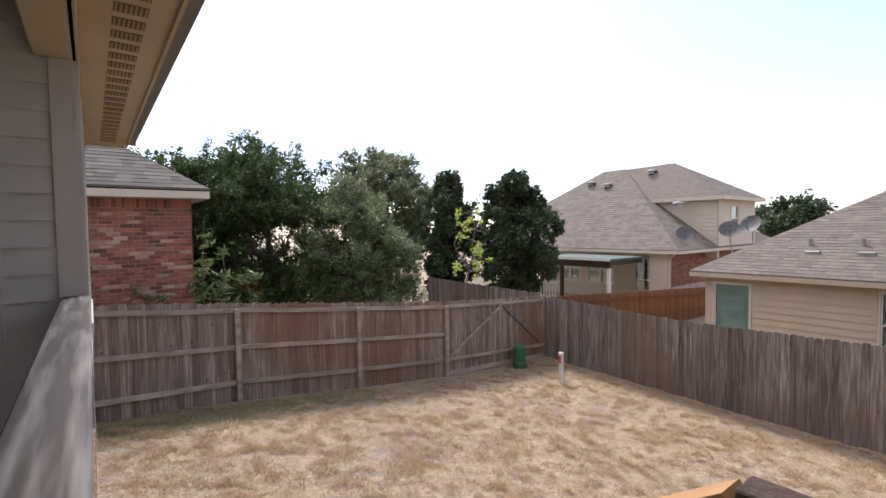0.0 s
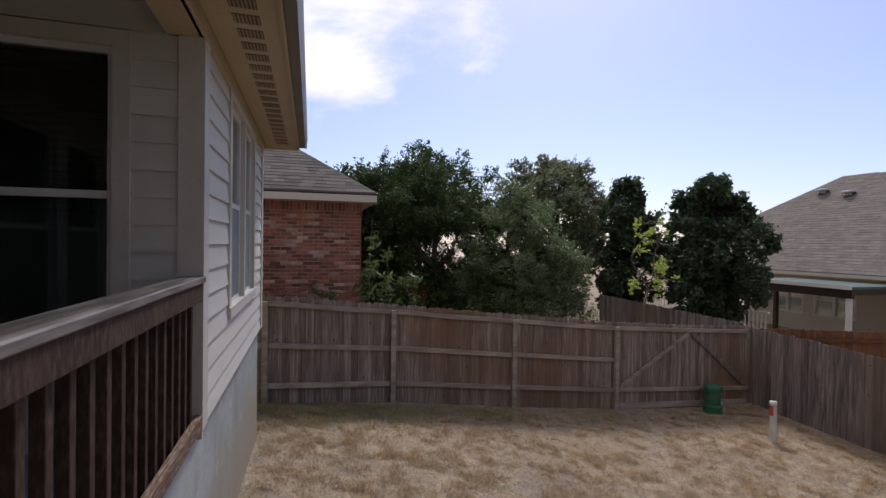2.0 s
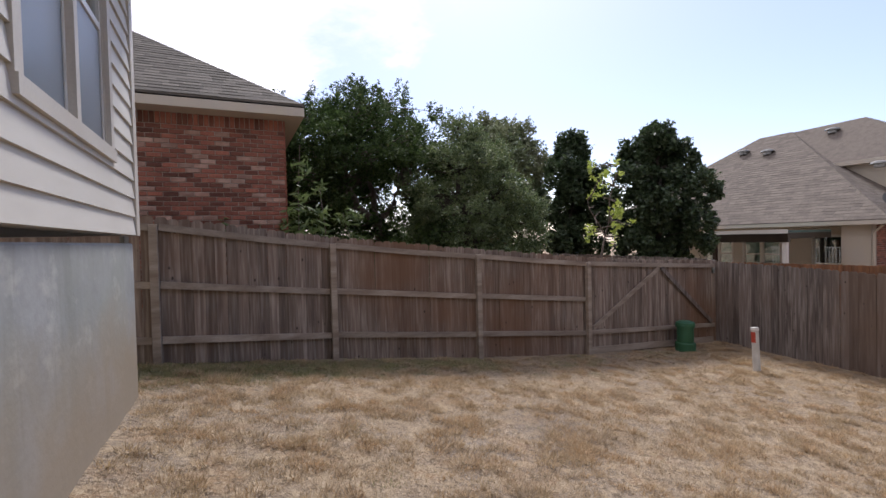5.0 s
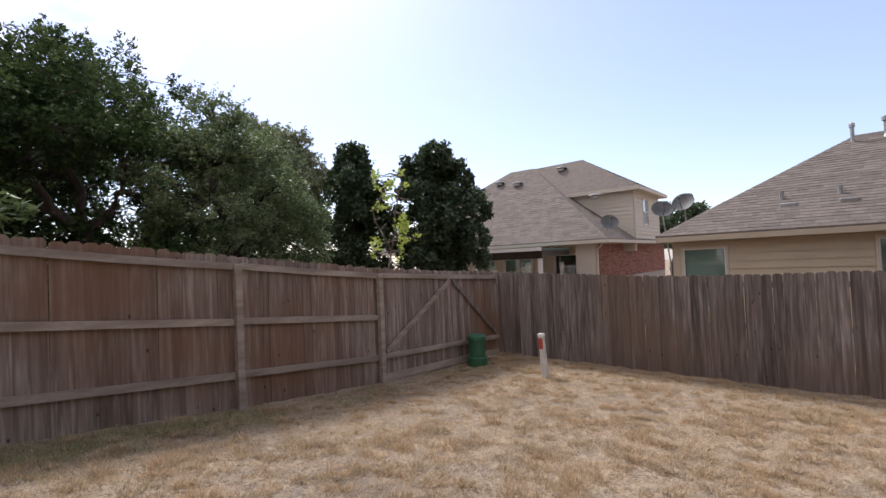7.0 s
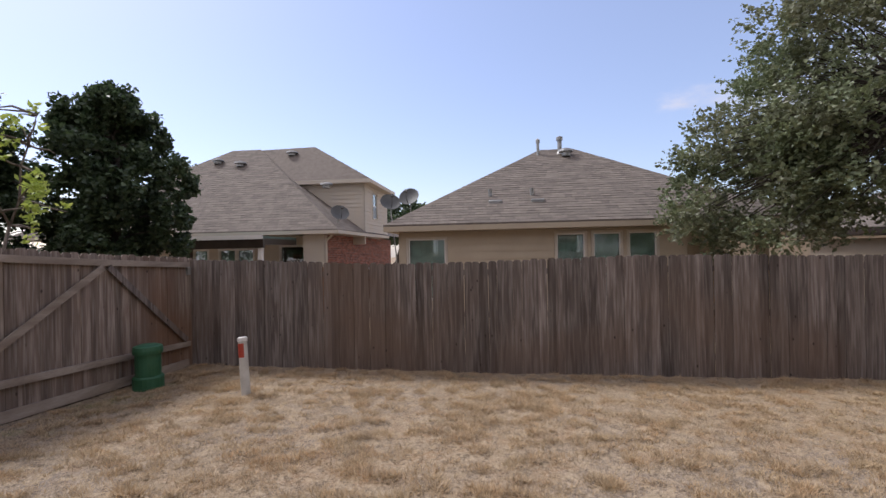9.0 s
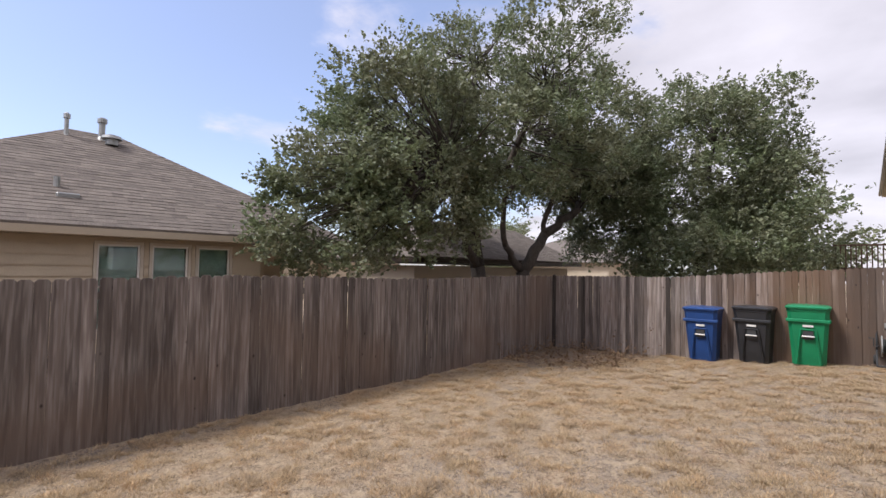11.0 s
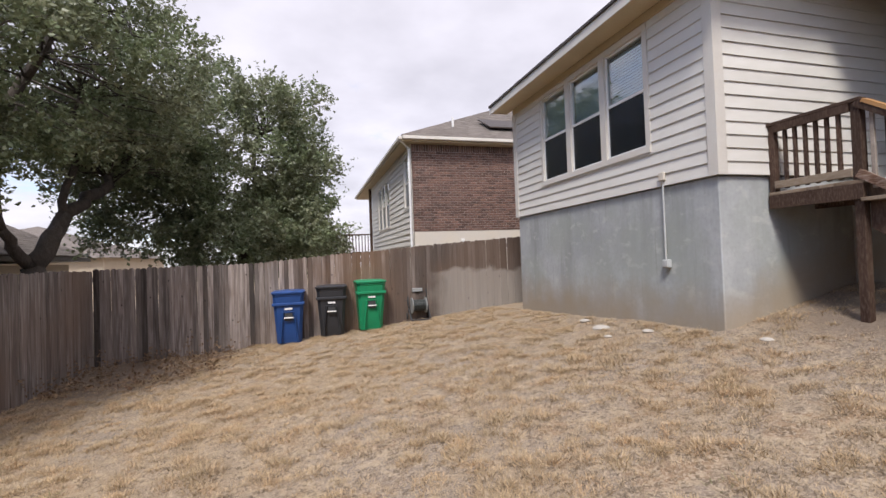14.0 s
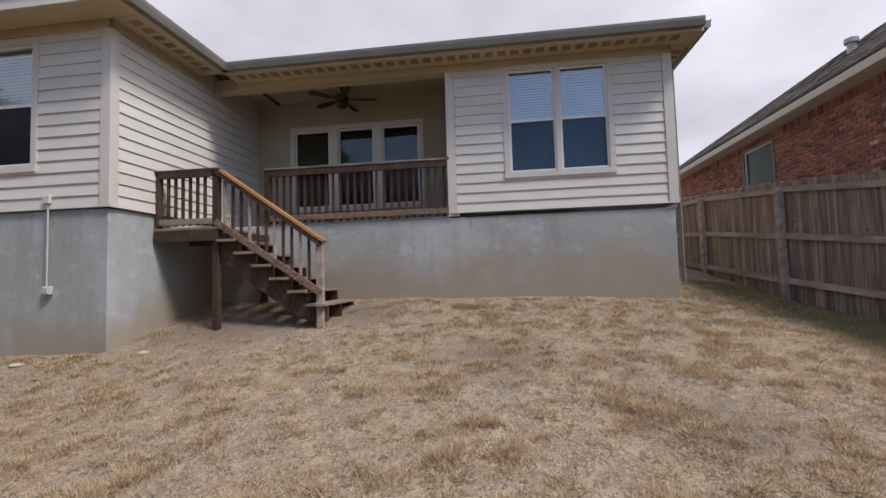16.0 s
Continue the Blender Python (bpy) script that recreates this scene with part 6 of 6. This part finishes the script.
# tall weeds by the brick corner
for k, (x, z) in enumerate(((2.98, 2.95), (3.3, 2.2), (2.75, 1.8), (1.5, 1.6), (2.1, 1.55), (3.7, 1.75))):
    cl = [(x + r_.uniform(-0.14, 0.14), 10.9 + r_.uniform(-0.15, 0.15), 0.9 + (z - 0.9) * t / 9, 0.13, 0.1, 0.03) for t in range(10)]
    tree("tall leafy green weed with narrow drooping leaves", (x, 10.9, 0.0), [([(x, 10.9, -0.6), (x, 10.9, z)], [0.015, 0.006])], cl, 150, "leaf_tall", "bark_pale", 30 + k, 0.17, category="weed", twigs=False, long=4.0, droop=0.05, shell=0.1)
# undergrowth in the shade behind the fences
cl = crown_clumps(r_, 6.5, 16.6, 0.7, 5.0, 1.5, 90, 0.5, lambda p: p.z > -0.8)
tree("dense dark green undergrowth in deep shade", (6.5, 16.6, -1.2), [([(6.5, 16.6, -1.3), (6.5, 16.6, 0.5)], [0.05, 0.03])], cl, 30000, "leaf_juniper", "bark", 55, 0.11, category="bush", twigs=False)
cl = crown_clumps(r_, 9.6, -12.3, 1.2, 3.8, 1.6, 80, 0.5, lambda p: p.y < -8.2 and p.z > -0.8)
tree("dense grey-green bush under the oaks", (9.6, -12.3, -1.3), [([(9.6, -12.3, -1.4), (9.6, -12.3, 0.8)], [0.06, 0.03])], cl, 34000, "leaf_oak", "bark", 56, 0.1, category="bush", twigs=False)
# far trees
for k, (x, y, zc, rx, rz) in enumerate(((40, 11.4, 2.9, 2.3, 1.8), (48, 30, 3, 6, 4), (6, 27, 3.2, 4.5, 4.2), (16, 30, 2.8, 5, 3.6), (-2, 26, 3, 4, 4), (29, -26, 2.2, 4.5, 3.0), (44, -14, 1.6, 5, 3), (9, -26, 2.5, 4, 3.2))):
    cl = crown_clumps(r_, x, y, zc, rx, rz, 40, rx * 0.3)
    tree("distant dark green tree", (x, y, -1.35), [([(x, y, -1.5), (x, y, zc)], [0.25, 0.12])], cl, 12000, "leaf_oak" if k % 2 else "leaf_pear", "bark", 40 + k, 0.22, twigs=False, shell=0.3)


# ---- fences of the neighbours ----
nb = thing("fence", (8, 17.5, -1.3), "dark red-brown stained wooden fence in the shade of the trees", "fence")
pickets(nb, (1.5, 18.6), (12.0, 18.6), lambda x, y: 1.3, lambda x, y: -1.3, "brown_fence", 91, width=0.14)
nb2 = thing("fence", (18, 9.5, -1.35), "orange-brown stained wooden fence between two back gardens", "fence")
pickets(nb2, (12.2, 9.5), (23.5, 9.5), lambda x, y: 0.55 - 0.06 * (x - 12.2), lambda x, y: -1.9, "brown_fence", 92, width=0.14)
for z in (0.3, -0.35):
    part("rail", Geo().bar((12.2, 9.47, z), (23.5, 9.47, z - 0.68), 0.04, 0.09), M["brown_fence"], nb2)
nb3 = thing("fence", (13, 12, -1.35), "weathered grey wooden fence running between the neighbouring gardens", "fence")
pickets(nb3, (12.07, 9.8), (12.6, 16.5), lambda x, y: 0.62, lambda x, y: -1.35, "fence", 93, width=0.14)
wr = thing("fence", (18, 15.5, -1.35), "low white picket railing in a neighbouring garden", "fence")
for k in range(40):
    part("picket", Geo().box(17.0, 17.03, 13.2 + k * 0.16, 13.25 + k * 0.16, -1.35, 0.28), M["vinyl"], wr)
part("rail", Geo().box(16.98, 17.05, 13.1, 19.6, 0.2, 0.28), M["vinyl"], wr)


# ---- bins, reel, pipes ----
def wheelie_bin(name, colour, label):
    """A two-wheeled bin with its front towards +y, foot at the origin."""
    body_m = mat(name, colour, 0.42, second=tuple(c * 0.85 for c in colour), third=tuple(c * 0.6 for c in colour), scale=4, fine=90, bump=0.08, amount=0.25)
    lid_m = mat(name + "_lid", tuple(min(1, c * 1.05 + 0.015) for c in colour), 0.35, second=tuple(c * 0.9 for c in colour), scale=4, fine=90, bump=0.08, amount=0.2)
    w = thing(name, (0, 0, 0), label, "wheelie bin", "wheelie bins along the fence")

    def ring(hw, d0, d1, z, c=0.06):
        return [Vector(p) for p in ((-hw + c, d1, z), (hw - c, d1, z), (hw, d1 - c, z), (hw, d0 + c, z), (hw - c, d0, z), (-hw + c, d0, z), (-hw, d0 + c, z), (-hw, d1 - c, z))]
    g = Geo().tube_rings([ring(0.24, -0.28, 0.2, 0.03), ring(0.25, -0.3, 0.24, 0.25), ring(0.285, -0.34, 0.3, 0.74), ring(0.3, -0.35, 0.32, 0.98), ring(0.31, -0.36, 0.33, 1.0), ring(0.31, -0.36, 0.33, 1.04)][::-1])
    part("body", g, body_m, w, smooth=False)
    g = Geo().box(-0.31, 0.31, 0.318, 0.345, 0.8, 0.86, 0.012).box(-0.315, -0.285, 0.0, 0.32, 0.8, 0.86, 0.01).box(0.285, 0.315, 0.0, 0.32, 0.8, 0.86, 0.01)
    part("rib", g, body_m, w)
    g = Geo()
    for s in (-1, 1):
        g.bar((s * 0.17, 0.262, 0.06), (s * 0.105, 0.318, 0.66), 0.022, 0.03)
    g.box(-0.115, 0.115, 0.3, 0.328, 0.66, 0.685, 0.006)
    part("moulding", g, body_m, w)
    # raised near-black panel paints the shade of the hollow behind the lift bar
    part("recess", Geo().box(-0.075, 0.075, 0.298, 0.319, 0.5, 0.65, 0.004), M["room"], w)
    part("grab_bar", Geo().tube([(-0.09, 0.335, 0.555), (0.09, 0.335, 0.555)], 0.014, 8), M["vinyl"], w, "pale lift bar")
    part("label", Geo().box(-0.075, 0.075, 0.3, 0.325, 0.72, 0.755), M["vinyl"], w)
    lid = part("lid", Geo().tube_rings([ring(0.325, -0.36, 0.355, 1.041, 0.05), ring(0.33, -0.365, 0.36, 1.07, 0.05), ring(0.29, -0.33, 0.32, 1.095, 0.08), ring(0.12, -0.2, 0.15, 1.105, 0.05)][::-1]), lid_m, w)
    part("hinge", Geo().tube([(-0.24, -0.39, 1.03), (0.24, -0.39, 1.03)], 0.017, 8), body_m, w)
    for s in (-1, 1):
        wh = part("wheel", Geo(Matrix.Translation((s * 0.285, -0.3, 0.125)) @ Matrix.Rotation(radians(90), 4, "Y")).lathe((0, 0, 0), [(0.11, -0.02), (0.125, -0.012), (0.125, 0.012), (0.11, 0.02)], 18), M["room"], w)
    return w


for name, col, x, y, rot, label in (
        ("wheelie_bin", (0.018, 0.06, 0.2), 8.35, -6.78, 12, "dark blue plastic wheelie bin standing by the fence"),
        ("wheelie_bin", (0.03, 0.03, 0.032), 7.42, -6.86, 9, "charcoal grey plastic wheelie bin standing by the fence"),
        ("wheelie_bin", (0.012, 0.22, 0.09), 6.55, -6.88, 14, "bright green plastic wheelie bin standing by the fence")):
    o = wheelie_bin(name, col, label)
    o.matrix_basis = pose(x, y, gz(x, y) - 0.015, 0, 0, rot - 12) @ Matrix.Scale(1.07, 4)


def hose_reel(x, y):
    z = gz(x, y) + 0.005
    w = thing("hose_reel", (x, y, z), "dark plastic garden hose reel cart with a coiled hose", "hose reel")
    g = Geo()
    for s in (-0.24, 0.24):
        g.tube([(x + s, y + 0.22, z + 0.03), (x + s, y - 0.05, z + 0.3), (x + s, y - 0.2, z + 0.78)], 0.017, 8)
        g.tube([(x + s, y - 0.22, z + 0.1), (x + s, y + 0.02, z + 0.36)], 0.015, 8)
    g.tube([(x - 0.24, y - 0.2, z + 0.78), (x + 0.24, y - 0.2, z + 0.78)], 0.019, 8)
    g.tube([(x - 0.24, y + 0.22, z + 0.03), (x + 0.24, y + 0.22, z + 0.03)], 0.02, 8)
    part("frame", g, M["room"], w)
    for s in (-0.17, 0.17):
        part("disc", Geo(Matrix.Translation((x + s, y, z + 0.36)) @ Matrix.Rotation(radians(90), 4, "Y")).lathe((0, 0, 0), [(0.08, -0.006), (0.19, -0.01), (0.195, 0.01), (0.08, 0.006)], 22), M["reel_disc"], w)
    g = Geo()
    for k in range(9):
        u = -0.145 + k * 0.036
        ring = [(x + u, y + (0.12 + 0.01 * (k % 2)) * math.cos(a), z + 0.36 + (0.12 + 0.01 * (k % 2)) * math.sin(a)) for a in [j * math.tau / 16 for j in range(17)]]
        g.tube(ring, 0.017, 6, cap=False)
    part("hose", g, M["hose"], w, smooth=True)
    part("tray", Geo().box(x - 0.13, x + 0.13, y - 0.2, y - 0.1, z + 0.68, z + 0.77, 0.01), M["reel_disc"], w)
    part("crank", Geo().tube([(x + 0.2, y, z + 0.36), (x + 0.28, y, z + 0.36), (x + 0.28, y + 0.02, z + 0.5), (x + 0.35, y + 0.02, z + 0.5)], 0.012, 6), M["room"], w)
    for s in (-0.27, 0.27):
        part("wheel", Geo(Matrix.Translation((x + s, y - 0.18, z + 0.1)) @ Matrix.Rotation(radians(90), 4, "Y")).lathe((0, 0, 0), [(0.09, -0.018), (0.1, -0.01), (0.1, 0.01), (0.09, 0.018)], 16), M["room"], w)


hose_reel(5.35, -6.95)
x, y = 10.55, 9.24
z = gz(x, y)
M["green_plastic"] = mat("green_plastic", (0.03, 0.11, 0.05), 0.5, second=(0.04, 0.13, 0.07), scale=5, fine=60, bump=0.1, amount=0.3)
w = thing("utility_pedestal", (x, y, z), "dark green plastic utility pedestal with a domed cap", "utility pedestal")
part("base", Geo().lathe((x, y, z), [(0.2, -0.04), (0.2, 0.16), (0.185, 0.18)], 22), M["green_plastic"], w, smooth=False)
part("body", Geo().lathe((x, y, z), [(0.165, 0.18), (0.165, 0.5)], 22), M["green_plastic"], w, smooth=False)
part("cap", Geo().lathe((x, y, z), [(0.19, 0.5), (0.195, 0.55), (0.185, 0.6), (0.12, 0.625), (0.02, 0.63)], 22), M["green_plastic"], w, smooth=False)
w = thing("utility_box", (10.83, 9.3, gz(10.83, 9.3)), "small grey electrical box low on the fence", "utility box")
part("box", Geo().box(10.77, 10.9, 9.3, 9.4, gz(10.8, 9.3), gz(10.8, 9.3) + 0.2, 0.01), M["ivory"], w)
x, y = 10.4, 7.68
z = gz(x, y)
M["blind_grey"] = mat("aged_pale_plastic", (0.6, 0.58, 0.53), 0.6, second=(0.45, 0.43, 0.38), scale=5, fine=60, bump=0.1, amount=0.3)
M["red_paint"] = mat("red_label", (0.45, 0.07, 0.04), 0.5, bump=0.05)
w = thing("marker_post", (x, y, z), "pale plastic marker post with a red warning label", "marker post")
part("pole", Geo().lathe((x, y, z), [(0.062, -0.05), (0.06, 0.72)], 16), M["blind_grey"], w)
part("cap", Geo().lathe((x, y, z), [(0.066, 0.72), (0.066, 0.765), (0.05, 0.78)], 16), M["vinyl"], w)
part("label", Geo().tube_rings([[Vector((x + 0.0625 * math.cos(a), y + 0.0625 * math.sin(a), z + h)) for a in [math.pi * 0.72 + k * math.pi * 0.5 / 7 for k in range(8)]] for h in (0.5, 0.69)]), M["red_paint"], w)
w.matrix_basis = w.matrix_basis @ Matrix.Rotation(radians(9), 4, Vector((-0.7, 0.7, 0)))


# ---- grass ----
def blades(name, pts, height, spread, per, material, seed, label, wide=1.0, splay=0.0):
    """Grass blades in tufts; pts: rows of x, y, size. splay leans them out of the tuft's middle."""
    r = np.random.default_rng(seed)
    n = len(pts) * per
    base = np.repeat(pts, per, axis=0)
    off = r.normal(size=(n, 2)) * spread * (base[:, 2:3] if splay else 1)
    x, y = base[:, 0] + off[:, 0], base[:, 1] + off[:, 1]
    ang = r.random(n) * math.tau
    if splay:
        ang = np.arctan2(off[:, 1], off[:, 0]) + r.normal(size=n) * 0.7
    lean = r.random(n)
    z = lie(x, y) - 0.012
    h = height * (0.5 + r.random(n)) * base[:, 2]
    w = (0.0016 + 0.0014 * r.random(n)) * wide
    dx, dy = np.cos(ang), np.sin(ang)
    side = ang + math.pi / 2 + r.normal(size=n) * 0.5
    sx, sy = np.cos(side), np.sin(side)
    v = np.empty((n, 3, 3))
    v[:, 0] = np.stack([x - sx * w, y - sy * w, z], 1)
    v[:, 1] = np.stack([x + sx * w, y + sy * w, z], 1)
    k = (0.25 + 0.9 * lean) * h
    v[:, 2] = np.stack([x + dx * k * 1.3, y + dy * k * 1.3, z + h * (0.95 - 0.4 * lean)], 1)
    f = np.arange(n * 3).reshape(-1, 3)
    me = bpy.data.meshes.new(name)
    v = v.reshape(-1, 3)
    me.vertices.add(len(v)); me.vertices.foreach_set("co", v.ravel())
    me.loops.add(len(f) * 3); me.loops.foreach_set("vertex_index", f.ravel())
    me.polygons.add(len(f)); me.polygons.foreach_set("loop_start", np.arange(len(f)) * 3)
    me.materials.append(material)
    me.update(calc_edges=True)
    tagged(new(name, me), label, "grass", kind="stuff")


def lawn_points(n, seed, thr, x0=-0.4, x1=12.0, y0=-7.1, y1=9.5, want=clumps):
    """n plan points off the house where want(x, y) lies above thr; the third column grows with it."""
    r = np.random.default_rng(seed)
    x, y = r.uniform(x0, x1, n * 14), r.uniform(y0, y1, n * 14)
    v = want(x, y)
    ok = (v > thr) & ~((x < XL + 0.05) & (y < LY1)) & ~((x < XR + 0.05) & (y < RY1 + 0.02))
    bare = np.exp(-((x - 11.3) ** 2 + (y + 6.0) ** 2) / 2.2) + np.exp(-((x - 2.2) ** 2 / 1.2 + (y - 1.2) ** 2 / 3.5))
    ok &= r.random(len(x)) > bare * 1.1
    x, y, v = x[ok][:n], y[ok][:n], v[ok][:n]
    return np.stack([x, y, np.clip(0.65 + 0.9 * (v - thr), 0.5, 1.5)], 1)


def greenish(x, y):
    """Greener towards the north fence and in a few broad patches."""
    return np.exp(-((y - 8.5 - 0.1 * x) / 0.8) ** 2) * (1.2 - 0.08 * x) + 0.35 * vnoise(x, y, 1.1, 21) + 0.35 * vnoise(x, y, 5.0, 22)


blades("dry_grass", lawn_points(50000, 3, -0.75), 0.034, 0.045, 8, M["grass"], 4, "dry straw-coloured lawn grass", 1.3)
blades("dry_grass_tufts", lawn_points(17000, 6, 0.12), 0.046, 0.03, 22, M["grass_brown"], 5, "thicker tufts of straw-coloured grass", 2.1, splay=1.0)
blades("pale_grass_tufts", lawn_points(7000, 16, 0.2), 0.05, 0.032, 24, M["grass"], 15, "thick pale tufts of dry grass", 2.6, splay=1.0)
blades("green_grass", lawn_points(5200, 8, 0.62, y0=7.6, x1=11.5, want=greenish), 0.042, 0.06, 16, M["grass_green"], 9, "thin greenish grass near the fence and in patches", 1.3)
blades("green_tufts", lawn_points(420, 12, 0.45, want=greenish), 0.05, 0.05, 26, M["grass_green"], 10, "scattered greenish grass tufts", 1.4, splay=1.0)
r = np.random.default_rng(44)
lit = [(11.2 + r.uniform(-1.6, 0.8), -6.0 + r.uniform(-0.9, 1.6), gz(11.2, -6) + 0.02, 0.6, 0.02, 1.0) for k in range(12)]
n = 3500
leaf_p = []
lo = leaves("fallen_leaves", [(x, y, gz(x, y) + 0.025, 0.7, 0.02, 1.0) for x, y, *_ in lit], n, 0.05, M["litter"], None, 45, shell=0.0, up=2.0)
tagged(lo, "fallen brown oak leaves on bare soil", "leaf litter")
M["stone"] = mat("pale_stone", (0.5, 0.45, 0.38), 0.9, bump=0.5)
for k, (x, y, s) in enumerate(((3.75, -1.9, 0.13), (3.6, -1.1, 0.08), (3.55, -2.6, 0.09), (3.3, 0.35, 0.07), (4.0, -1.4, 0.06))):
    bm = bmesh.new()
    bmesh.ops.create_icosphere(bm, subdivisions=2, radius=s)
    for v in bm.verts:
        v.co *= 1 + 0.25 * noise.noise(v.co * 9 + Vector((k, 0, 0)))
        v.co.z *= 0.35
    w = part("stone", Geo(Matrix.Translation((x, y, gz(x, y) + 0.01))).take(bm), M["stone"], None, "flat pale stone lying on the lawn", category="stone", group="stones by the foundation")

# ---- pieces: bricks and fence boards ----
reds = (M["red_brick"], M["red_brick_one"], M["pale_brick"])
brick_wall(fr2, hn, reds, -9, 2.72, 0.3, 3.33, [(hole_n[0] - 0.05, hole_n[1] + 0.05, hole_n[2], hole_n[3] + 0.02)], (1.4, 2.1), 101, lim=300)
brick_wall(fbk, ha, reds, 22.6, 34.3, -0.2, 1.37, [], (23, 1), 103, lim=0, soldier=False)
brick_wall(fs1, hs, (M["brown_brick"], M["brown_brick_one"]), -6, NX, 1.3, 3.93, [], (3.6, 2.6), 104, lim=300)
for k, (a, b) in enumerate((((-8, 8.9), (-3.9, 8.86)), ((-3.9, 8.86), (-1.45, 8.86)), ((-1.45, 8.86), (0.99, 8.98)), ((0.99, 8.98), (3.23, NY)), ((3.23, NY), (BX - 0.02, NY)))):
    pickets(nf, a, b, lambda x, y: interp(N_TOP, x), lambda x, y: gz(x, y), "fence_in", 111 + 7 * k)
pickets(bf, (BX, NY), LF0, B_TOP, lambda x, y: gz(x, y), "fence", 112, flip=True, stagger=0.008)
pickets(lf, (LF0[0] - 0.03, LF0[1]), LF1, L_TOP, lambda x, y: gz(x, y), "fence_patched", 113, flip=True, width=0.105, stagger=0.018)
